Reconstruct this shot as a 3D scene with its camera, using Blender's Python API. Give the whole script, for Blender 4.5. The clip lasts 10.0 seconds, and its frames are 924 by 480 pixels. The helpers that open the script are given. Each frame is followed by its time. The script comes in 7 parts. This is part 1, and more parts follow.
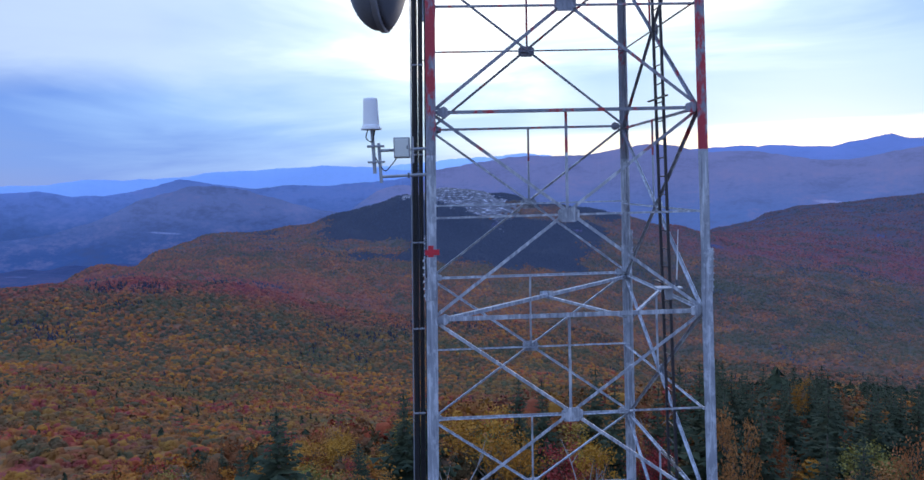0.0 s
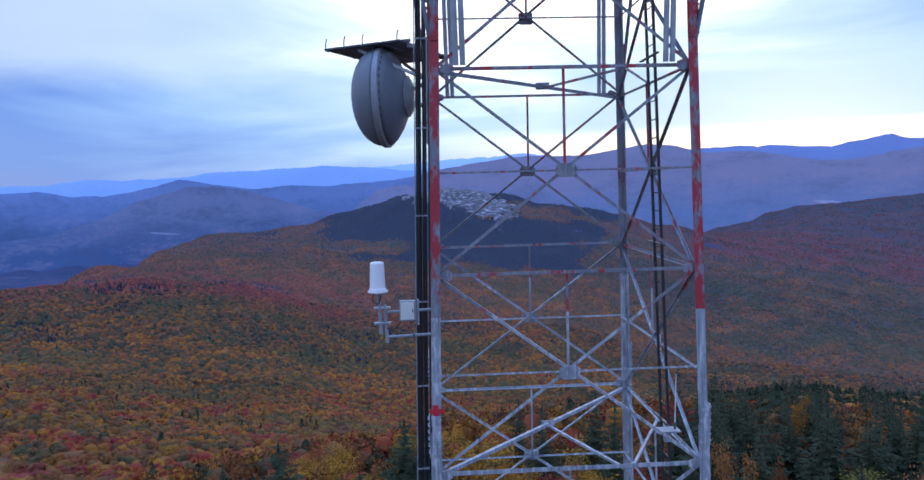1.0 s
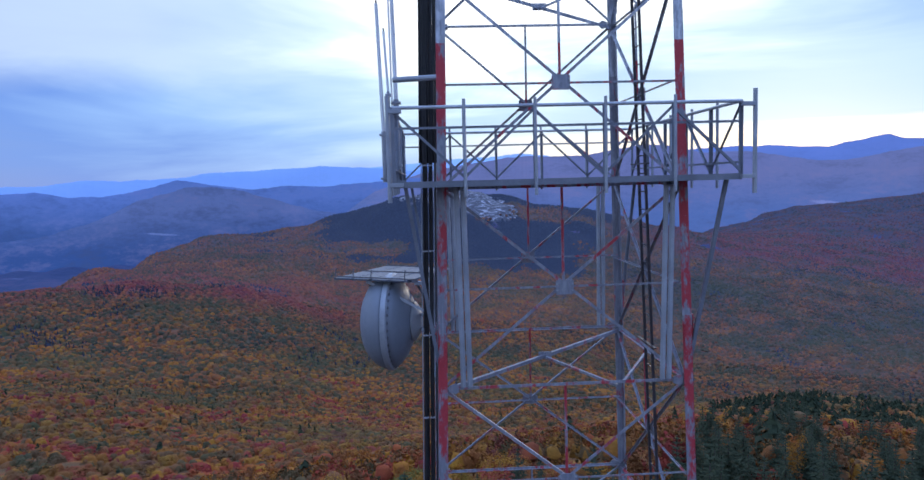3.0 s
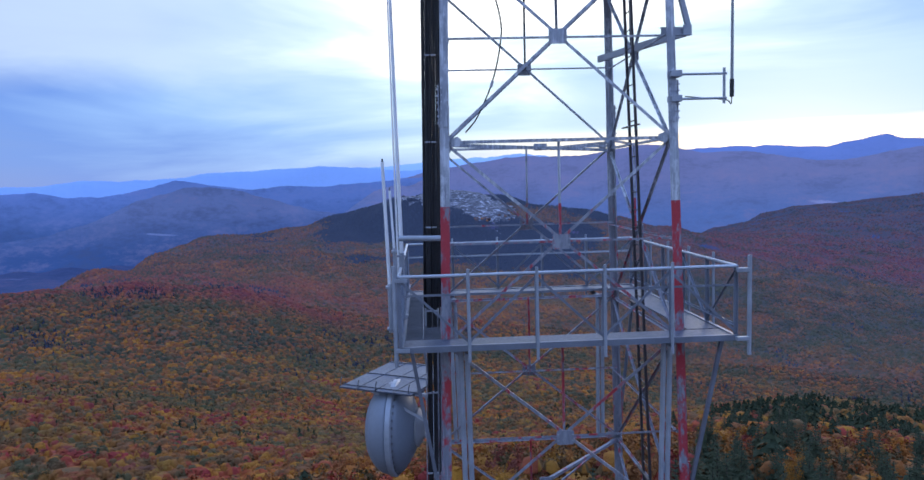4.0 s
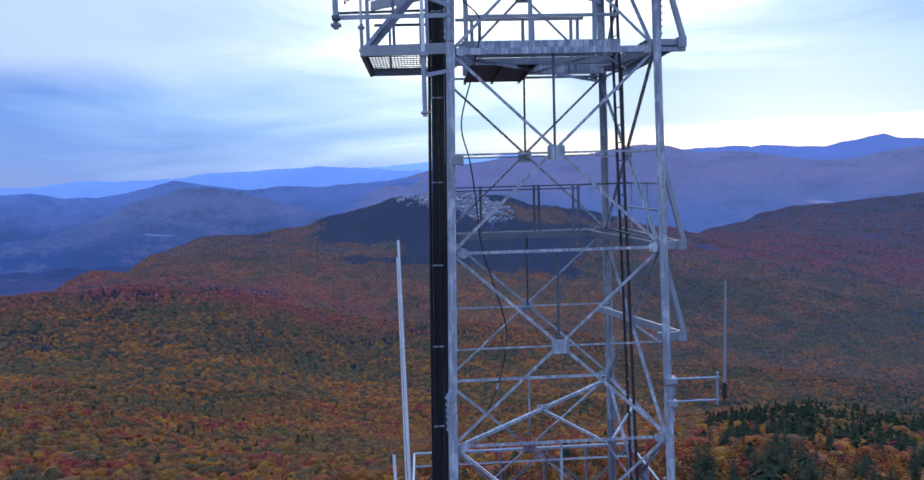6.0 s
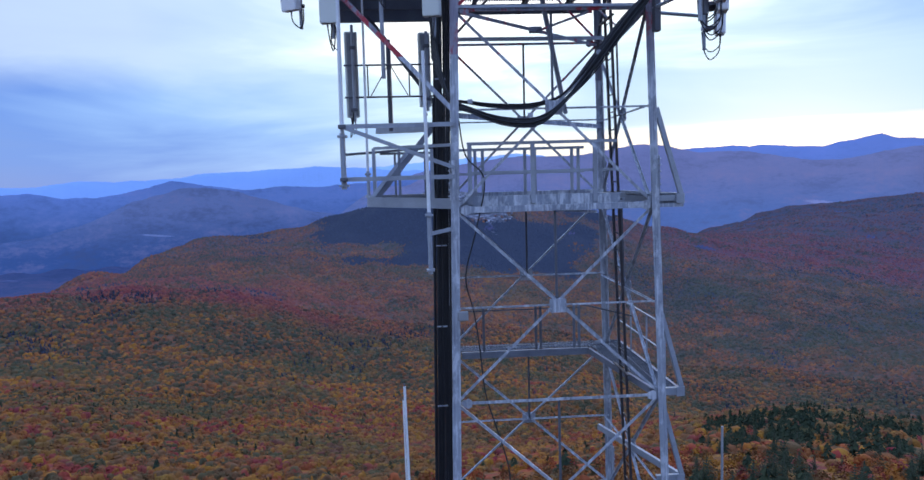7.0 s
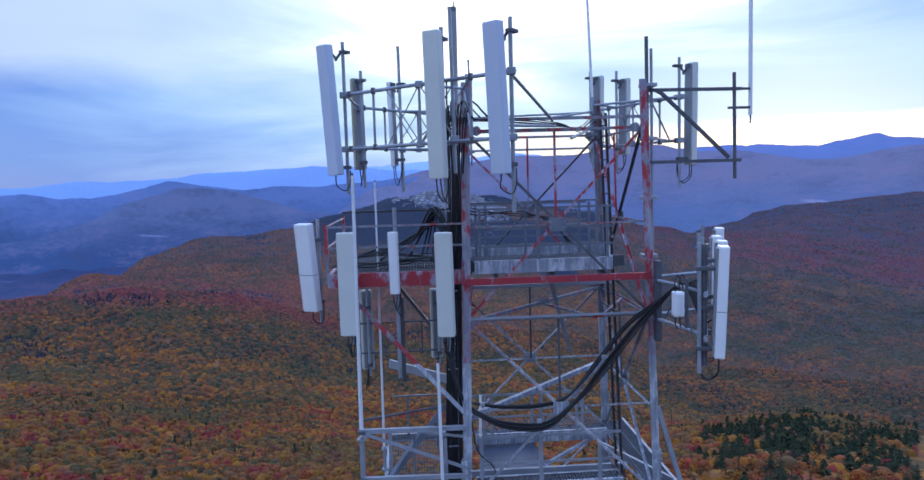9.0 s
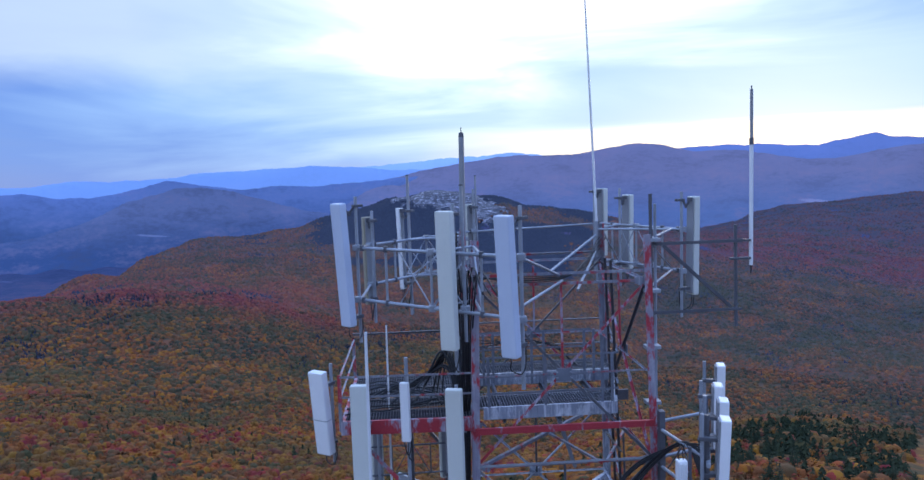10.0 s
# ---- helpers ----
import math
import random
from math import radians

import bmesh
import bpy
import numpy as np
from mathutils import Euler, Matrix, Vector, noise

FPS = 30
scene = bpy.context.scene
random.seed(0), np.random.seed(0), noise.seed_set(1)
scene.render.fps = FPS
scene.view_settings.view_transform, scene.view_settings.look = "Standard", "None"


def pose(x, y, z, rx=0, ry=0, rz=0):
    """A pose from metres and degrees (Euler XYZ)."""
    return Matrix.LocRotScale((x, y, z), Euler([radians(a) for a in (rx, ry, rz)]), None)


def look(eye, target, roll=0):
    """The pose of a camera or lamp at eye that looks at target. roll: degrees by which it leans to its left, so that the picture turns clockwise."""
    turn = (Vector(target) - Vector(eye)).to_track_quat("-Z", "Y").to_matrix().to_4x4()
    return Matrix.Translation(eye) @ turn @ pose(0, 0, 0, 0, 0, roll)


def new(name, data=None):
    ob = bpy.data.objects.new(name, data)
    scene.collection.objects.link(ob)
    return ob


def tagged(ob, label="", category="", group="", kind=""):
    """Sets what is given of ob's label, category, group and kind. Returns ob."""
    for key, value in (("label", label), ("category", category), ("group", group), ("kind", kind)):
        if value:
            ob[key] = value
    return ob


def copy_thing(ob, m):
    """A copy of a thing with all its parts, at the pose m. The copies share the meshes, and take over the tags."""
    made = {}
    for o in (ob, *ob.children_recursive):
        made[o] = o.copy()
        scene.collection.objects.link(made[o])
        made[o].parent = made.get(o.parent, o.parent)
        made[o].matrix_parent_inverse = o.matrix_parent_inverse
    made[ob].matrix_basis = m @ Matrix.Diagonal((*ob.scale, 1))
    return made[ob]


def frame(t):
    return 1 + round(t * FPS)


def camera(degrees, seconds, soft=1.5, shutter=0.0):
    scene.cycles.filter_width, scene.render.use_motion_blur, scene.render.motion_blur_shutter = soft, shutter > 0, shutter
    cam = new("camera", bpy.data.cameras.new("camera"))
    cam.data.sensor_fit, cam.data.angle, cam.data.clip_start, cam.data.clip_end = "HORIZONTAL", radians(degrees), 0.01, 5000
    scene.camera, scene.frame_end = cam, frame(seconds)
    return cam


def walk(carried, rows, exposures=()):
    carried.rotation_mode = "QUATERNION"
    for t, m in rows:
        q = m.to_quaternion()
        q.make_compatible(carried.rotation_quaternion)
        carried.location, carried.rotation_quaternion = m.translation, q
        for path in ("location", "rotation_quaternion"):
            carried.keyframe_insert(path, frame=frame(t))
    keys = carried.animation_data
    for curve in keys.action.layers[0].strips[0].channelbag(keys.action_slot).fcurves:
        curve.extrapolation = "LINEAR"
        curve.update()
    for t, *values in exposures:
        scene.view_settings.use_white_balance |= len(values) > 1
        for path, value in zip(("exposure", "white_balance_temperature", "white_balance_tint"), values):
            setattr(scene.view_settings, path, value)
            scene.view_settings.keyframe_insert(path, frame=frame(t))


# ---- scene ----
cam = camera(67.35, 10.0, soft=1.5)
PATH = [
    (0, (-0.000, -10.384, 26.000), (-0.0000, -0.4185, 25.1701), -1.47),
    (0.5, (-0.001, -10.439, 27.205), (-0.0004, -0.4738, 26.3745), -1.48),
    (1, (-0.001, -10.474, 28.412), (0.0023, -0.5091, 27.5796), -1.49),
    (1.5, (0.003, -10.497, 29.618), (0.0106, -0.5321, 28.7846), -1.49),
    (2, (0.002, -10.525, 30.834), (0.0174, -0.5597, 29.9994), -1.51),
    (2.5, (-0.008, -10.577, 32.056), (0.0155, -0.6118, 31.2190), -1.52),
    (3, (-0.023, -10.630, 33.280), (0.0095, -0.6652, 32.4407), -1.53),
    (4.5, (-0.044, -10.820, 36.970), (0.0122, -0.8557, 36.1229), -1.57),
    (5, (-0.053, -10.858, 38.201), (0.0102, -0.8943, 37.3515), -1.58),
    (5.5, (-0.056, -10.913, 39.437), (0.0141, -0.9497, 38.5843), -1.59),
    (7, (-0.097, -11.089, 43.201), (0.0032, -1.1267, 42.3392), -1.63),
    (7.5, (-0.109, -11.145, 44.473), (-0.0006, -1.1833, 43.6068), -1.65),
    (8, (-0.140, -11.200, 45.745), (-0.0203, -1.2389, 44.8742), -1.67),
    (8.5, (-0.180, -11.254, 47.027), (-0.0490, -1.2937, 46.1522), -1.69),
    (9, (-0.219, -11.318, 48.317), (-0.0769, -1.3580, 47.4378), -1.70),
    (9.5, (-0.265, -11.386, 49.638), (-0.1152, -1.4264, 48.7523), -1.71),
    (10, (-0.327, -11.444, 50.970), (-0.1694, -1.4850, 50.0785), -1.73),
]
walk(cam, [(t, look(eye, target, roll)) for t, eye, target, roll in PATH])


# ---- light: dusk under a broken overcast, sun low behind the ranges ----
SUN_AZ, SUN_EL = radians(26.0), radians(5.0)
world = bpy.data.worlds.new("dusk_sky")
scene.world = world
world.use_nodes = True
wt = world.node_tree
wt.nodes.clear()


def wn(kind, **props):
    n = wt.nodes.new(kind)
    for k, v in props.items():
        if k in n.inputs:
            n.inputs[k].default_value = v
    return n


def sky_math(op, a, b, clamp=False):
    n = wt.nodes.new("ShaderNodeMath")
    n.operation, n.use_clamp = op, clamp
    for i, v in enumerate((a, b)):
        if isinstance(v, (int, float)):
            n.inputs[i].default_value = v
        else:
            wt.links.new(v, n.inputs[i])
    return n.outputs[0]


def sky_ramp(src, stops):
    n = wt.nodes.new("ShaderNodeValToRGB")
    el = n.color_ramp.elements
    while len(el) < len(stops):
        el.new(0.5)
    for e, (p, c) in zip(el, stops):
        e.position, e.color = p, (*c, 1)
    wt.links.new(src, n.inputs[0])
    return n.outputs[0]


def sky_mix(fac, a, b, mode="MIX"):
    n = wt.nodes.new("ShaderNodeMix")
    n.data_type, n.blend_type = "RGBA", mode
    for i, v in ((0, fac), (6, a), (7, b)):
        if isinstance(v, (int, float)):
            n.inputs[i].default_value = v
        elif isinstance(v, tuple):
            n.inputs[i].default_value = (*v, 1)
        else:
            wt.links.new(v, n.inputs[i])
    return n.outputs[2]


def sky_near(direction):
    """Cosine of the angle between a sky direction and the given one."""
    n = wt.nodes.new("ShaderNodeVectorMath")
    n.operation = "DOT_PRODUCT"
    wt.links.new(sky_dir, n.inputs[0])
    n.inputs[1].default_value = direction
    return n.outputs["Value"]


sky_dir = wt.nodes.new("ShaderNodeTexCoord").outputs["Generated"]
clear = wt.nodes.new("ShaderNodeTexSky")
clear.sky_type, clear.sun_disc = "NISHITA", False
clear.sun_elevation, clear.sun_rotation, clear.altitude = SUN_EL, SUN_AZ, 900.0
clear.dust_density, clear.ozone_density = 0.8, 3.0

# long flat cloud streaks
stretch = wt.nodes.new("ShaderNodeMapping")
stretch.inputs["Scale"].default_value = (1.3, 0.7, 7.0)
stretch.inputs["Rotation"].default_value = (0.0, radians(-7), 0.2)
wt.links.new(sky_dir, stretch.inputs[0])
streak = wn("ShaderNodeTexNoise", Scale=1.7, Detail=5.0, Roughness=0.52, Distortion=0.5)
wt.links.new(stretch.outputs[0], streak.inputs["Vector"])
wobble = sky_math("SUBTRACT", streak.outputs["Fac"], 0.5)


def toward(az, el):
    return (math.sin(radians(az)) * math.cos(radians(el)), math.cos(radians(az)) * math.cos(radians(el)), math.sin(radians(el)))


# thin cloud lit from behind, whitest high above the hidden sun, and bright overhead
lit = sky_math("ADD", sky_near(toward(6, 42)), sky_math("MULTIPLY", wobble, 0.30))
cloud = sky_ramp(lit, [(0.0, (0.30, 0.37, 0.60)), (0.48, (0.25, 0.34, 0.66)), (0.66, (0.165, 0.31, 0.80)), (0.735, (0.31, 0.51, 0.95)),
                       (0.80, (0.55, 0.75, 0.97)), (0.835, (0.70, 0.88, 0.98)), (0.865, (0.98, 1.0, 1.0)), (1.0, (1.0, 1.0, 1.0))])
blaze = sky_ramp(lit, [(0.80, (0, 0, 0)), (0.91, (0.50, 0.50, 0.50))])
cloud = sky_mix(1.0, cloud, blaze, "ADD")
up = wt.nodes.new("ShaderNodeSeparateXYZ")
wt.links.new(sky_dir, up.inputs[0])
height = sky_math("ADD", up.outputs["Z"], sky_math("MULTIPLY", wobble, 0.045))
side = sky_math("ADD", up.outputs["X"], 0.5)
# a grey-blue bank above the sunset strip
bank = sky_mix(1.0, sky_ramp(height, [(0.064, (0, 0, 0)), (0.076, (1, 1, 1)), (0.118, (0.80, 0.80, 0.80)), (0.138, (0.95, 0.95, 0.95)), (0.172, (0, 0, 0))]), sky_ramp(side, [(0.52, (0, 0, 0)), (0.70, (1, 1, 1))]), "MULTIPLY")
cloud = sky_mix(bank, cloud, (0.44, 0.64, 0.92))
# pale lilac cloud high on the other side
veil = sky_mix(1.0, sky_ramp(sky_math("ADD", up.outputs["Z"], sky_math("MULTIPLY", wobble, 0.09)), [(0.118, (0, 0, 0)), (0.165, (0.75, 0.75, 0.75))]), sky_ramp(side, [(0.10, (1, 1, 1)), (0.40, (0, 0, 0))]), "MULTIPLY")
cloud = sky_mix(veil, cloud, (0.64, 0.77, 1.0))
dome = sky_ramp(sky_math("ADD", up.outputs["Z"], sky_math("MULTIPLY", wobble, 0.3)), [(0.30, (0, 0, 0)), (0.75, (1, 1, 1))])
cloud = sky_mix(dome, cloud, (0.62, 0.97, 1.95))
# the clear strip on the horizon, warm where the sun goes down
low = sky_ramp(height, [(0.062, (1, 1, 1)), (0.074, (0, 0, 0))])
west = sky_ramp(sky_near(toward(26, 2)), [(0.88, (0, 0, 0)), (0.985, (1, 1, 1))])
glow = sky_mix(1.0, low, west, "MULTIPLY")
cloud = sky_mix(glow, cloud, (1.0, 0.90, 0.82))
back = wn("ShaderNodeBackground", Strength=1.0)
wt.links.new(cloud, back.inputs["Color"])
air = wn("ShaderNodeBackground", Strength=0.03)
wt.links.new(clear.outputs[0], air.inputs["Color"])
both = wt.nodes.new("ShaderNodeAddShader")
wt.links.new(back.outputs[0], both.inputs[0])
wt.links.new(air.outputs[0], both.inputs[1])
wt.links.new(both.outputs[0], wt.nodes.new("ShaderNodeOutputWorld").inputs[0])

sun = new("sun", bpy.data.lights.new("sun", "SUN"))
sun.data.energy, sun.data.angle, sun.data.color = 0.5, radians(12), (1.0, 0.86, 0.77)
sun.matrix_world = look((0, 0, 80), tuple(Vector((0, 0, 80)) - Vector(toward(math.degrees(SUN_AZ), math.degrees(SUN_EL)))))


# ---- materials ----
class Nodes:
    """A short way to write a node material."""

    def __init__(self, name):
        self.mat = bpy.data.materials.new(name)
        self.mat.use_nodes = True
        self.t = self.mat.node_tree
        self.bsdf = self.t.nodes["Principled BSDF"]

    def link(self, v, socket):
        if isinstance(v, bpy.types.NodeSocket):
            self.t.links.new(v, socket)
        elif isinstance(v, tuple) and len(v) == 3 and socket.type == "RGBA":
            socket.default_value = (*v, 1)
        else:
            socket.default_value = v

    def pos(self):
        return self.t.nodes.new("ShaderNodeNewGeometry").outputs["Position"]

    def flat(self):
        n = self.t.nodes.new("ShaderNodeVectorMath")
        n.operation = "MULTIPLY"
        self.t.links.new(self.pos(), n.inputs[0])
        n.inputs[1].default_value = (1.0, 1.0, 0.0)
        return n.outputs[0]

    def island(self):
        return self.t.nodes.new("ShaderNodeNewGeometry").outputs["Random Per Island"]

    def obj_random(self):
        return self.t.nodes.new("ShaderNodeObjectInfo").outputs["Random"]

    def noise(self, scale, detail=4.0, rough=0.55, vec=None, stretch=None, out="Fac"):
        n = self.t.nodes.new("ShaderNodeTexNoise")
        n.inputs["Scale"].default_value, n.inputs["Detail"].default_value, n.inputs["Roughness"].default_value = scale, detail, rough
        v = vec or self.pos()
        if stretch:
            m = self.t.nodes.new("ShaderNodeMapping")
            m.inputs["Scale"].default_value = stretch
            self.t.links.new(v, m.inputs[0])
            v = m.outputs[0]
        self.t.links.new(v, n.inputs["Vector"])
        return n.outputs[out]

    def voronoi(self, scale, out="Distance", vec=None):
        n = self.t.nodes.new("ShaderNodeTexVoronoi")
        n.inputs["Scale"].default_value = scale
        self.t.links.new(vec or self.pos(), n.inputs["Vector"])
        return n.outputs[out]

    def ramp(self, src, stops, interp="LINEAR"):
        n = self.t.nodes.new("ShaderNodeValToRGB")
        n.color_ramp.interpolation = interp
        el = n.color_ramp.elements
        while len(el) < len(stops):
            el.new(0.5)
        for e, (p, c) in zip(el, stops):
            e.position, e.color = p, (*(c if isinstance(c, tuple) else (c, c, c)), 1)
        self.t.links.new(src, n.inputs[0])
        return n.outputs[0]

    def math(self, op, a, b=0.0, clamp=False):
        n = self.t.nodes.new("ShaderNodeMath")
        n.operation, n.use_clamp = op, clamp
        self.link(a, n.inputs[0])
        self.link(b, n.inputs[1])
        return n.outputs[0]

    def mix(self, fac, a, b, mode="MIX"):
        n = self.t.nodes.new("ShaderNodeMix")
        n.data_type, n.blend_type = "RGBA", mode
        self.link(fac, n.inputs[0])
        self.link(a, n.inputs[6])
        self.link(b, n.inputs[7])
        return n.outputs[2]

    def axis(self, k, vec=None):
        n = self.t.nodes.new("ShaderNodeSeparateXYZ")
        self.t.links.new(vec or self.pos(), n.inputs[0])
        return n.outputs[k]

    def bump(self, height, strength=0.3, distance=0.02):
        n = self.t.nodes.new("ShaderNodeBump")
        n.inputs["Strength"].default_value, n.inputs["Distance"].default_value = strength, distance
        self.t.links.new(height, n.inputs["Height"])
        self.t.links.new(n.outputs[0], self.bsdf.inputs["Normal"])

    def done(self, color, rough=0.6, metal=0.0, spec=0.5):
        self.link(color, self.bsdf.inputs["Base Color"])
        self.link(rough, self.bsdf.inputs["Roughness"])
        self.link(metal, self.bsdf.inputs["Metallic"])
        self.bsdf.inputs["Specular IOR Level"].default_value = spec
        return self.mat


def worn(name, base, scale=9.0, spread=0.16, rough=0.55, metal=0.0, grime=(0.09, 0.085, 0.09), grime_at=0.66, bump=0.15):
    """A plain surface with mottling, dirt in patches and fine relief."""
    m = Nodes(name)
    fine, broad = m.noise(scale * 6, 5), m.noise(scale * 0.35, 4)
    dark, light = tuple(c * (1 - spread) for c in base), tuple(min(1.0, c * (1 + spread)) for c in base)
    col = m.ramp(broad, [(0.3, dark), (0.7, light)])
    col = m.mix(m.ramp(fine, [(0.35, 0.0), (0.75, 0.35)]), col, dark)
    col = m.mix(m.ramp(m.noise(scale, 6, 0.65), [(grime_at, 0.0), (grime_at + 0.14, 0.7)]), col, grime)
    m.bump(fine, bump, 0.004)
    return m.done(col, m.ramp(fine, [(0.3, rough - 0.1), (0.7, rough + 0.12)]), metal)


def banded_steel(name, keep, bands=((26.4, 35.35), (45.2, 60.0)), base=(0.40, 0.43, 0.49), bare=(0.165, 0.165, 0.205)):
    """Tower steel: zinc grey and chalky white paint, with red aviation bands that have flaked off. keep: how much red is left."""
    m = Nodes(name)
    z = m.axis(2)
    fine, broad = m.noise(55, 6, 0.6), m.noise(2.2, 4)
    zinc = m.ramp(broad, [(0.3, tuple(c * 0.72 for c in base)), (0.7, base)])
    chips = m.noise(4.5, 7, 0.68, stretch=(1.6, 1.6, 0.75))
    zinc = m.mix(m.ramp(chips, [(0.50, 0.0), (0.60, 0.80)]), zinc, (0.64, 0.67, 0.72))
    zinc = m.mix(m.ramp(m.noise(7, 6, 0.7), [(0.62, 0.0), (0.76, 0.6)]), zinc, (0.13, 0.11, 0.12))
    # upright pale and dark streaks painted in to imitate highlights on the steel
    streak = m.noise(2.4, 6, 0.65, stretch=(9.0, 9.0, 0.45))
    zinc = m.mix(m.ramp(streak, [(0.54, 0.0), (0.64, 0.75)]), zinc, (0.72, 0.75, 0.80))
    zinc = m.mix(m.ramp(streak, [(0.34, 0.7), (0.44, 0.0)]), zinc, (0.16, 0.165, 0.20))
    bands_at = [m.math("MULTIPLY", m.math("GREATER_THAN", z, lo), m.math("LESS_THAN", z, hi)) for lo, hi in bands]
    inside = bands_at[0] if len(bands_at) == 1 else m.math("ADD", bands_at[0], bands_at[1], True)
    # bare weathered steel where the red has gone
    zinc = m.mix(m.math("MULTIPLY", inside, 0.62), zinc, bare)
    red = m.ramp(fine, [(0.3, (0.36, 0.030, 0.048)), (0.75, (0.58, 0.062, 0.075))])
    left = m.ramp(m.noise(2.6, 8, 0.72, stretch=(1.5, 1.5, 0.6)), [(0.62 - 0.3 * keep - 0.02, 1.0), (0.62 - 0.3 * keep + 0.05, 0.0)])
    left = m.ramp(left, [(0.0, 1.0), (1.0, 0.0)])
    col = m.mix(m.math("MULTIPLY", inside, left), zinc, red)
    m.bump(fine, 0.2, 0.003)
    return m.done(col, m.ramp(fine, [(0.3, 0.42), (0.7, 0.66)]), 0.15)


LEG = banded_steel("leg_paint", 0.52)
HEAD_LEG = banded_steel("head_leg_paint", 0.34, bare=(0.30, 0.25, 0.32))
REAR_LEG = banded_steel("rear_leg_paint", 0.12)
BRACE = banded_steel("brace_paint", 0.20)
STRUT = banded_steel("strut_paint", 0.26)
ZINC = worn("galvanised_steel", (0.36, 0.39, 0.44), 8.0, 0.2, 0.48, 0.25)
PALE_ZINC = worn("bright_galvanised_tube", (0.46, 0.49, 0.54), 8.0, 0.15, 0.42, 0.25)
# same zinc at a little over half the brightness
DULL_ZINC = worn("weathered_galvanised_steel", (0.20, 0.22, 0.265), 8.0, 0.2, 0.5, 0.25)
GRATE = worn("dull_zinc_grating", (0.15, 0.165, 0.195), 6.0, 0.2, 0.6, 0.2)
DECK = worn("dull_zinc_plate", (0.090, 0.108, 0.150), 3.0, 0.18, 0.5, 0.2)
DARKSTEEL = worn("dark_weathered_steel", (0.13, 0.135, 0.155), 8.0, 0.2, 0.55, 0.3)
MOTTLED = banded_steel("mottled_zinc", 0.0, bands=((98.0, 99.0),), base=(0.34, 0.38, 0.46))
WING_RED = banded_steel("wing_red_paint", 0.50, bands=((0.0, 99.0),), bare=(0.40, 0.33, 0.43))
RUSTRED = banded_steel("platform_red_paint", 0.66, bands=((0.0, 99.0),), bare=(0.33, 0.31, 0.38))
LADDER = worn("brown_black_ladder_steel", (0.050, 0.045, 0.050), 8.0, 0.25, 0.5, 0.2)
CABLE = worn("black_cable_jacket", (0.022, 0.023, 0.027), 10.0, 0.3, 0.5, 0.0, (0.06, 0.06, 0.065))
PANEL_GREY = worn("grey_radome", (0.72, 0.74, 0.68), 3.0, 0.05, 0.45, 0.0, (0.36, 0.36, 0.37), 0.74, 0.05)
PANEL_WHITE = worn("white_radome", (0.90, 0.91, 0.92), 3.0, 0.05, 0.42, 0.0, (0.5, 0.5, 0.52), 0.76, 0.05)
PANEL_BLUE = worn("pale_blue_grey_radome", (0.62, 0.69, 0.82), 3.0, 0.05, 0.42, 0.0, (0.36, 0.38, 0.42), 0.76, 0.05)
FIBRE = worn("white_fibreglass", (0.84, 0.86, 0.88), 5.0, 0.08, 0.4, 0.0, (0.4, 0.4, 0.42), 0.72, 0.05)
DISH_SKIN = worn("grey_dish_radome", (0.20, 0.225, 0.27), 2.0, 0.1, 0.5, 0.0, (0.2, 0.2, 0.22), 0.7, 0.05)
BOX_GREY = worn("grey_equipment_paint", (0.30, 0.31, 0.33), 5.0, 0.1, 0.5)
RED_TAPE = worn("red_tape", (0.62, 0.03, 0.05), 8.0, 0.12, 0.55)
CONCRETE = worn("concrete", (0.33, 0.32, 0.30), 2.0, 0.15, 0.85)
BARK = worn("bark", (0.10, 0.085, 0.07), 5.0, 0.3, 0.9)


# ---- mesh helpers ----
def part(name, bm, material, parent=None, label="", smooth=False):
    """Link a bmesh as one mesh object, under a thing or a part."""
    me = bpy.data.meshes.new(name)
    bm.normal_update()
    bm.to_mesh(me)
    bm.free()
    me.materials.append(material)
    if smooth:
        for p in me.polygons:
            p.use_smooth = True
    ob = new(name, me)
    ob.parent = parent
    if label:
        tagged(ob, label)
    return ob


def thing(name, label, category, group="", kind="", at=None):
    ob = new(name)
    ob.empty_display_size = 0.2
    if at is not None:
        ob.location = at
    return tagged(ob, label, category, group, kind)


# ---- ground: one sheet from the summit to the horizon ----
RING_R = (0, 20, 45, 90, 160, 300, 340)
RING_Z = (0, -1, -6, -20, -48, -88, -98)
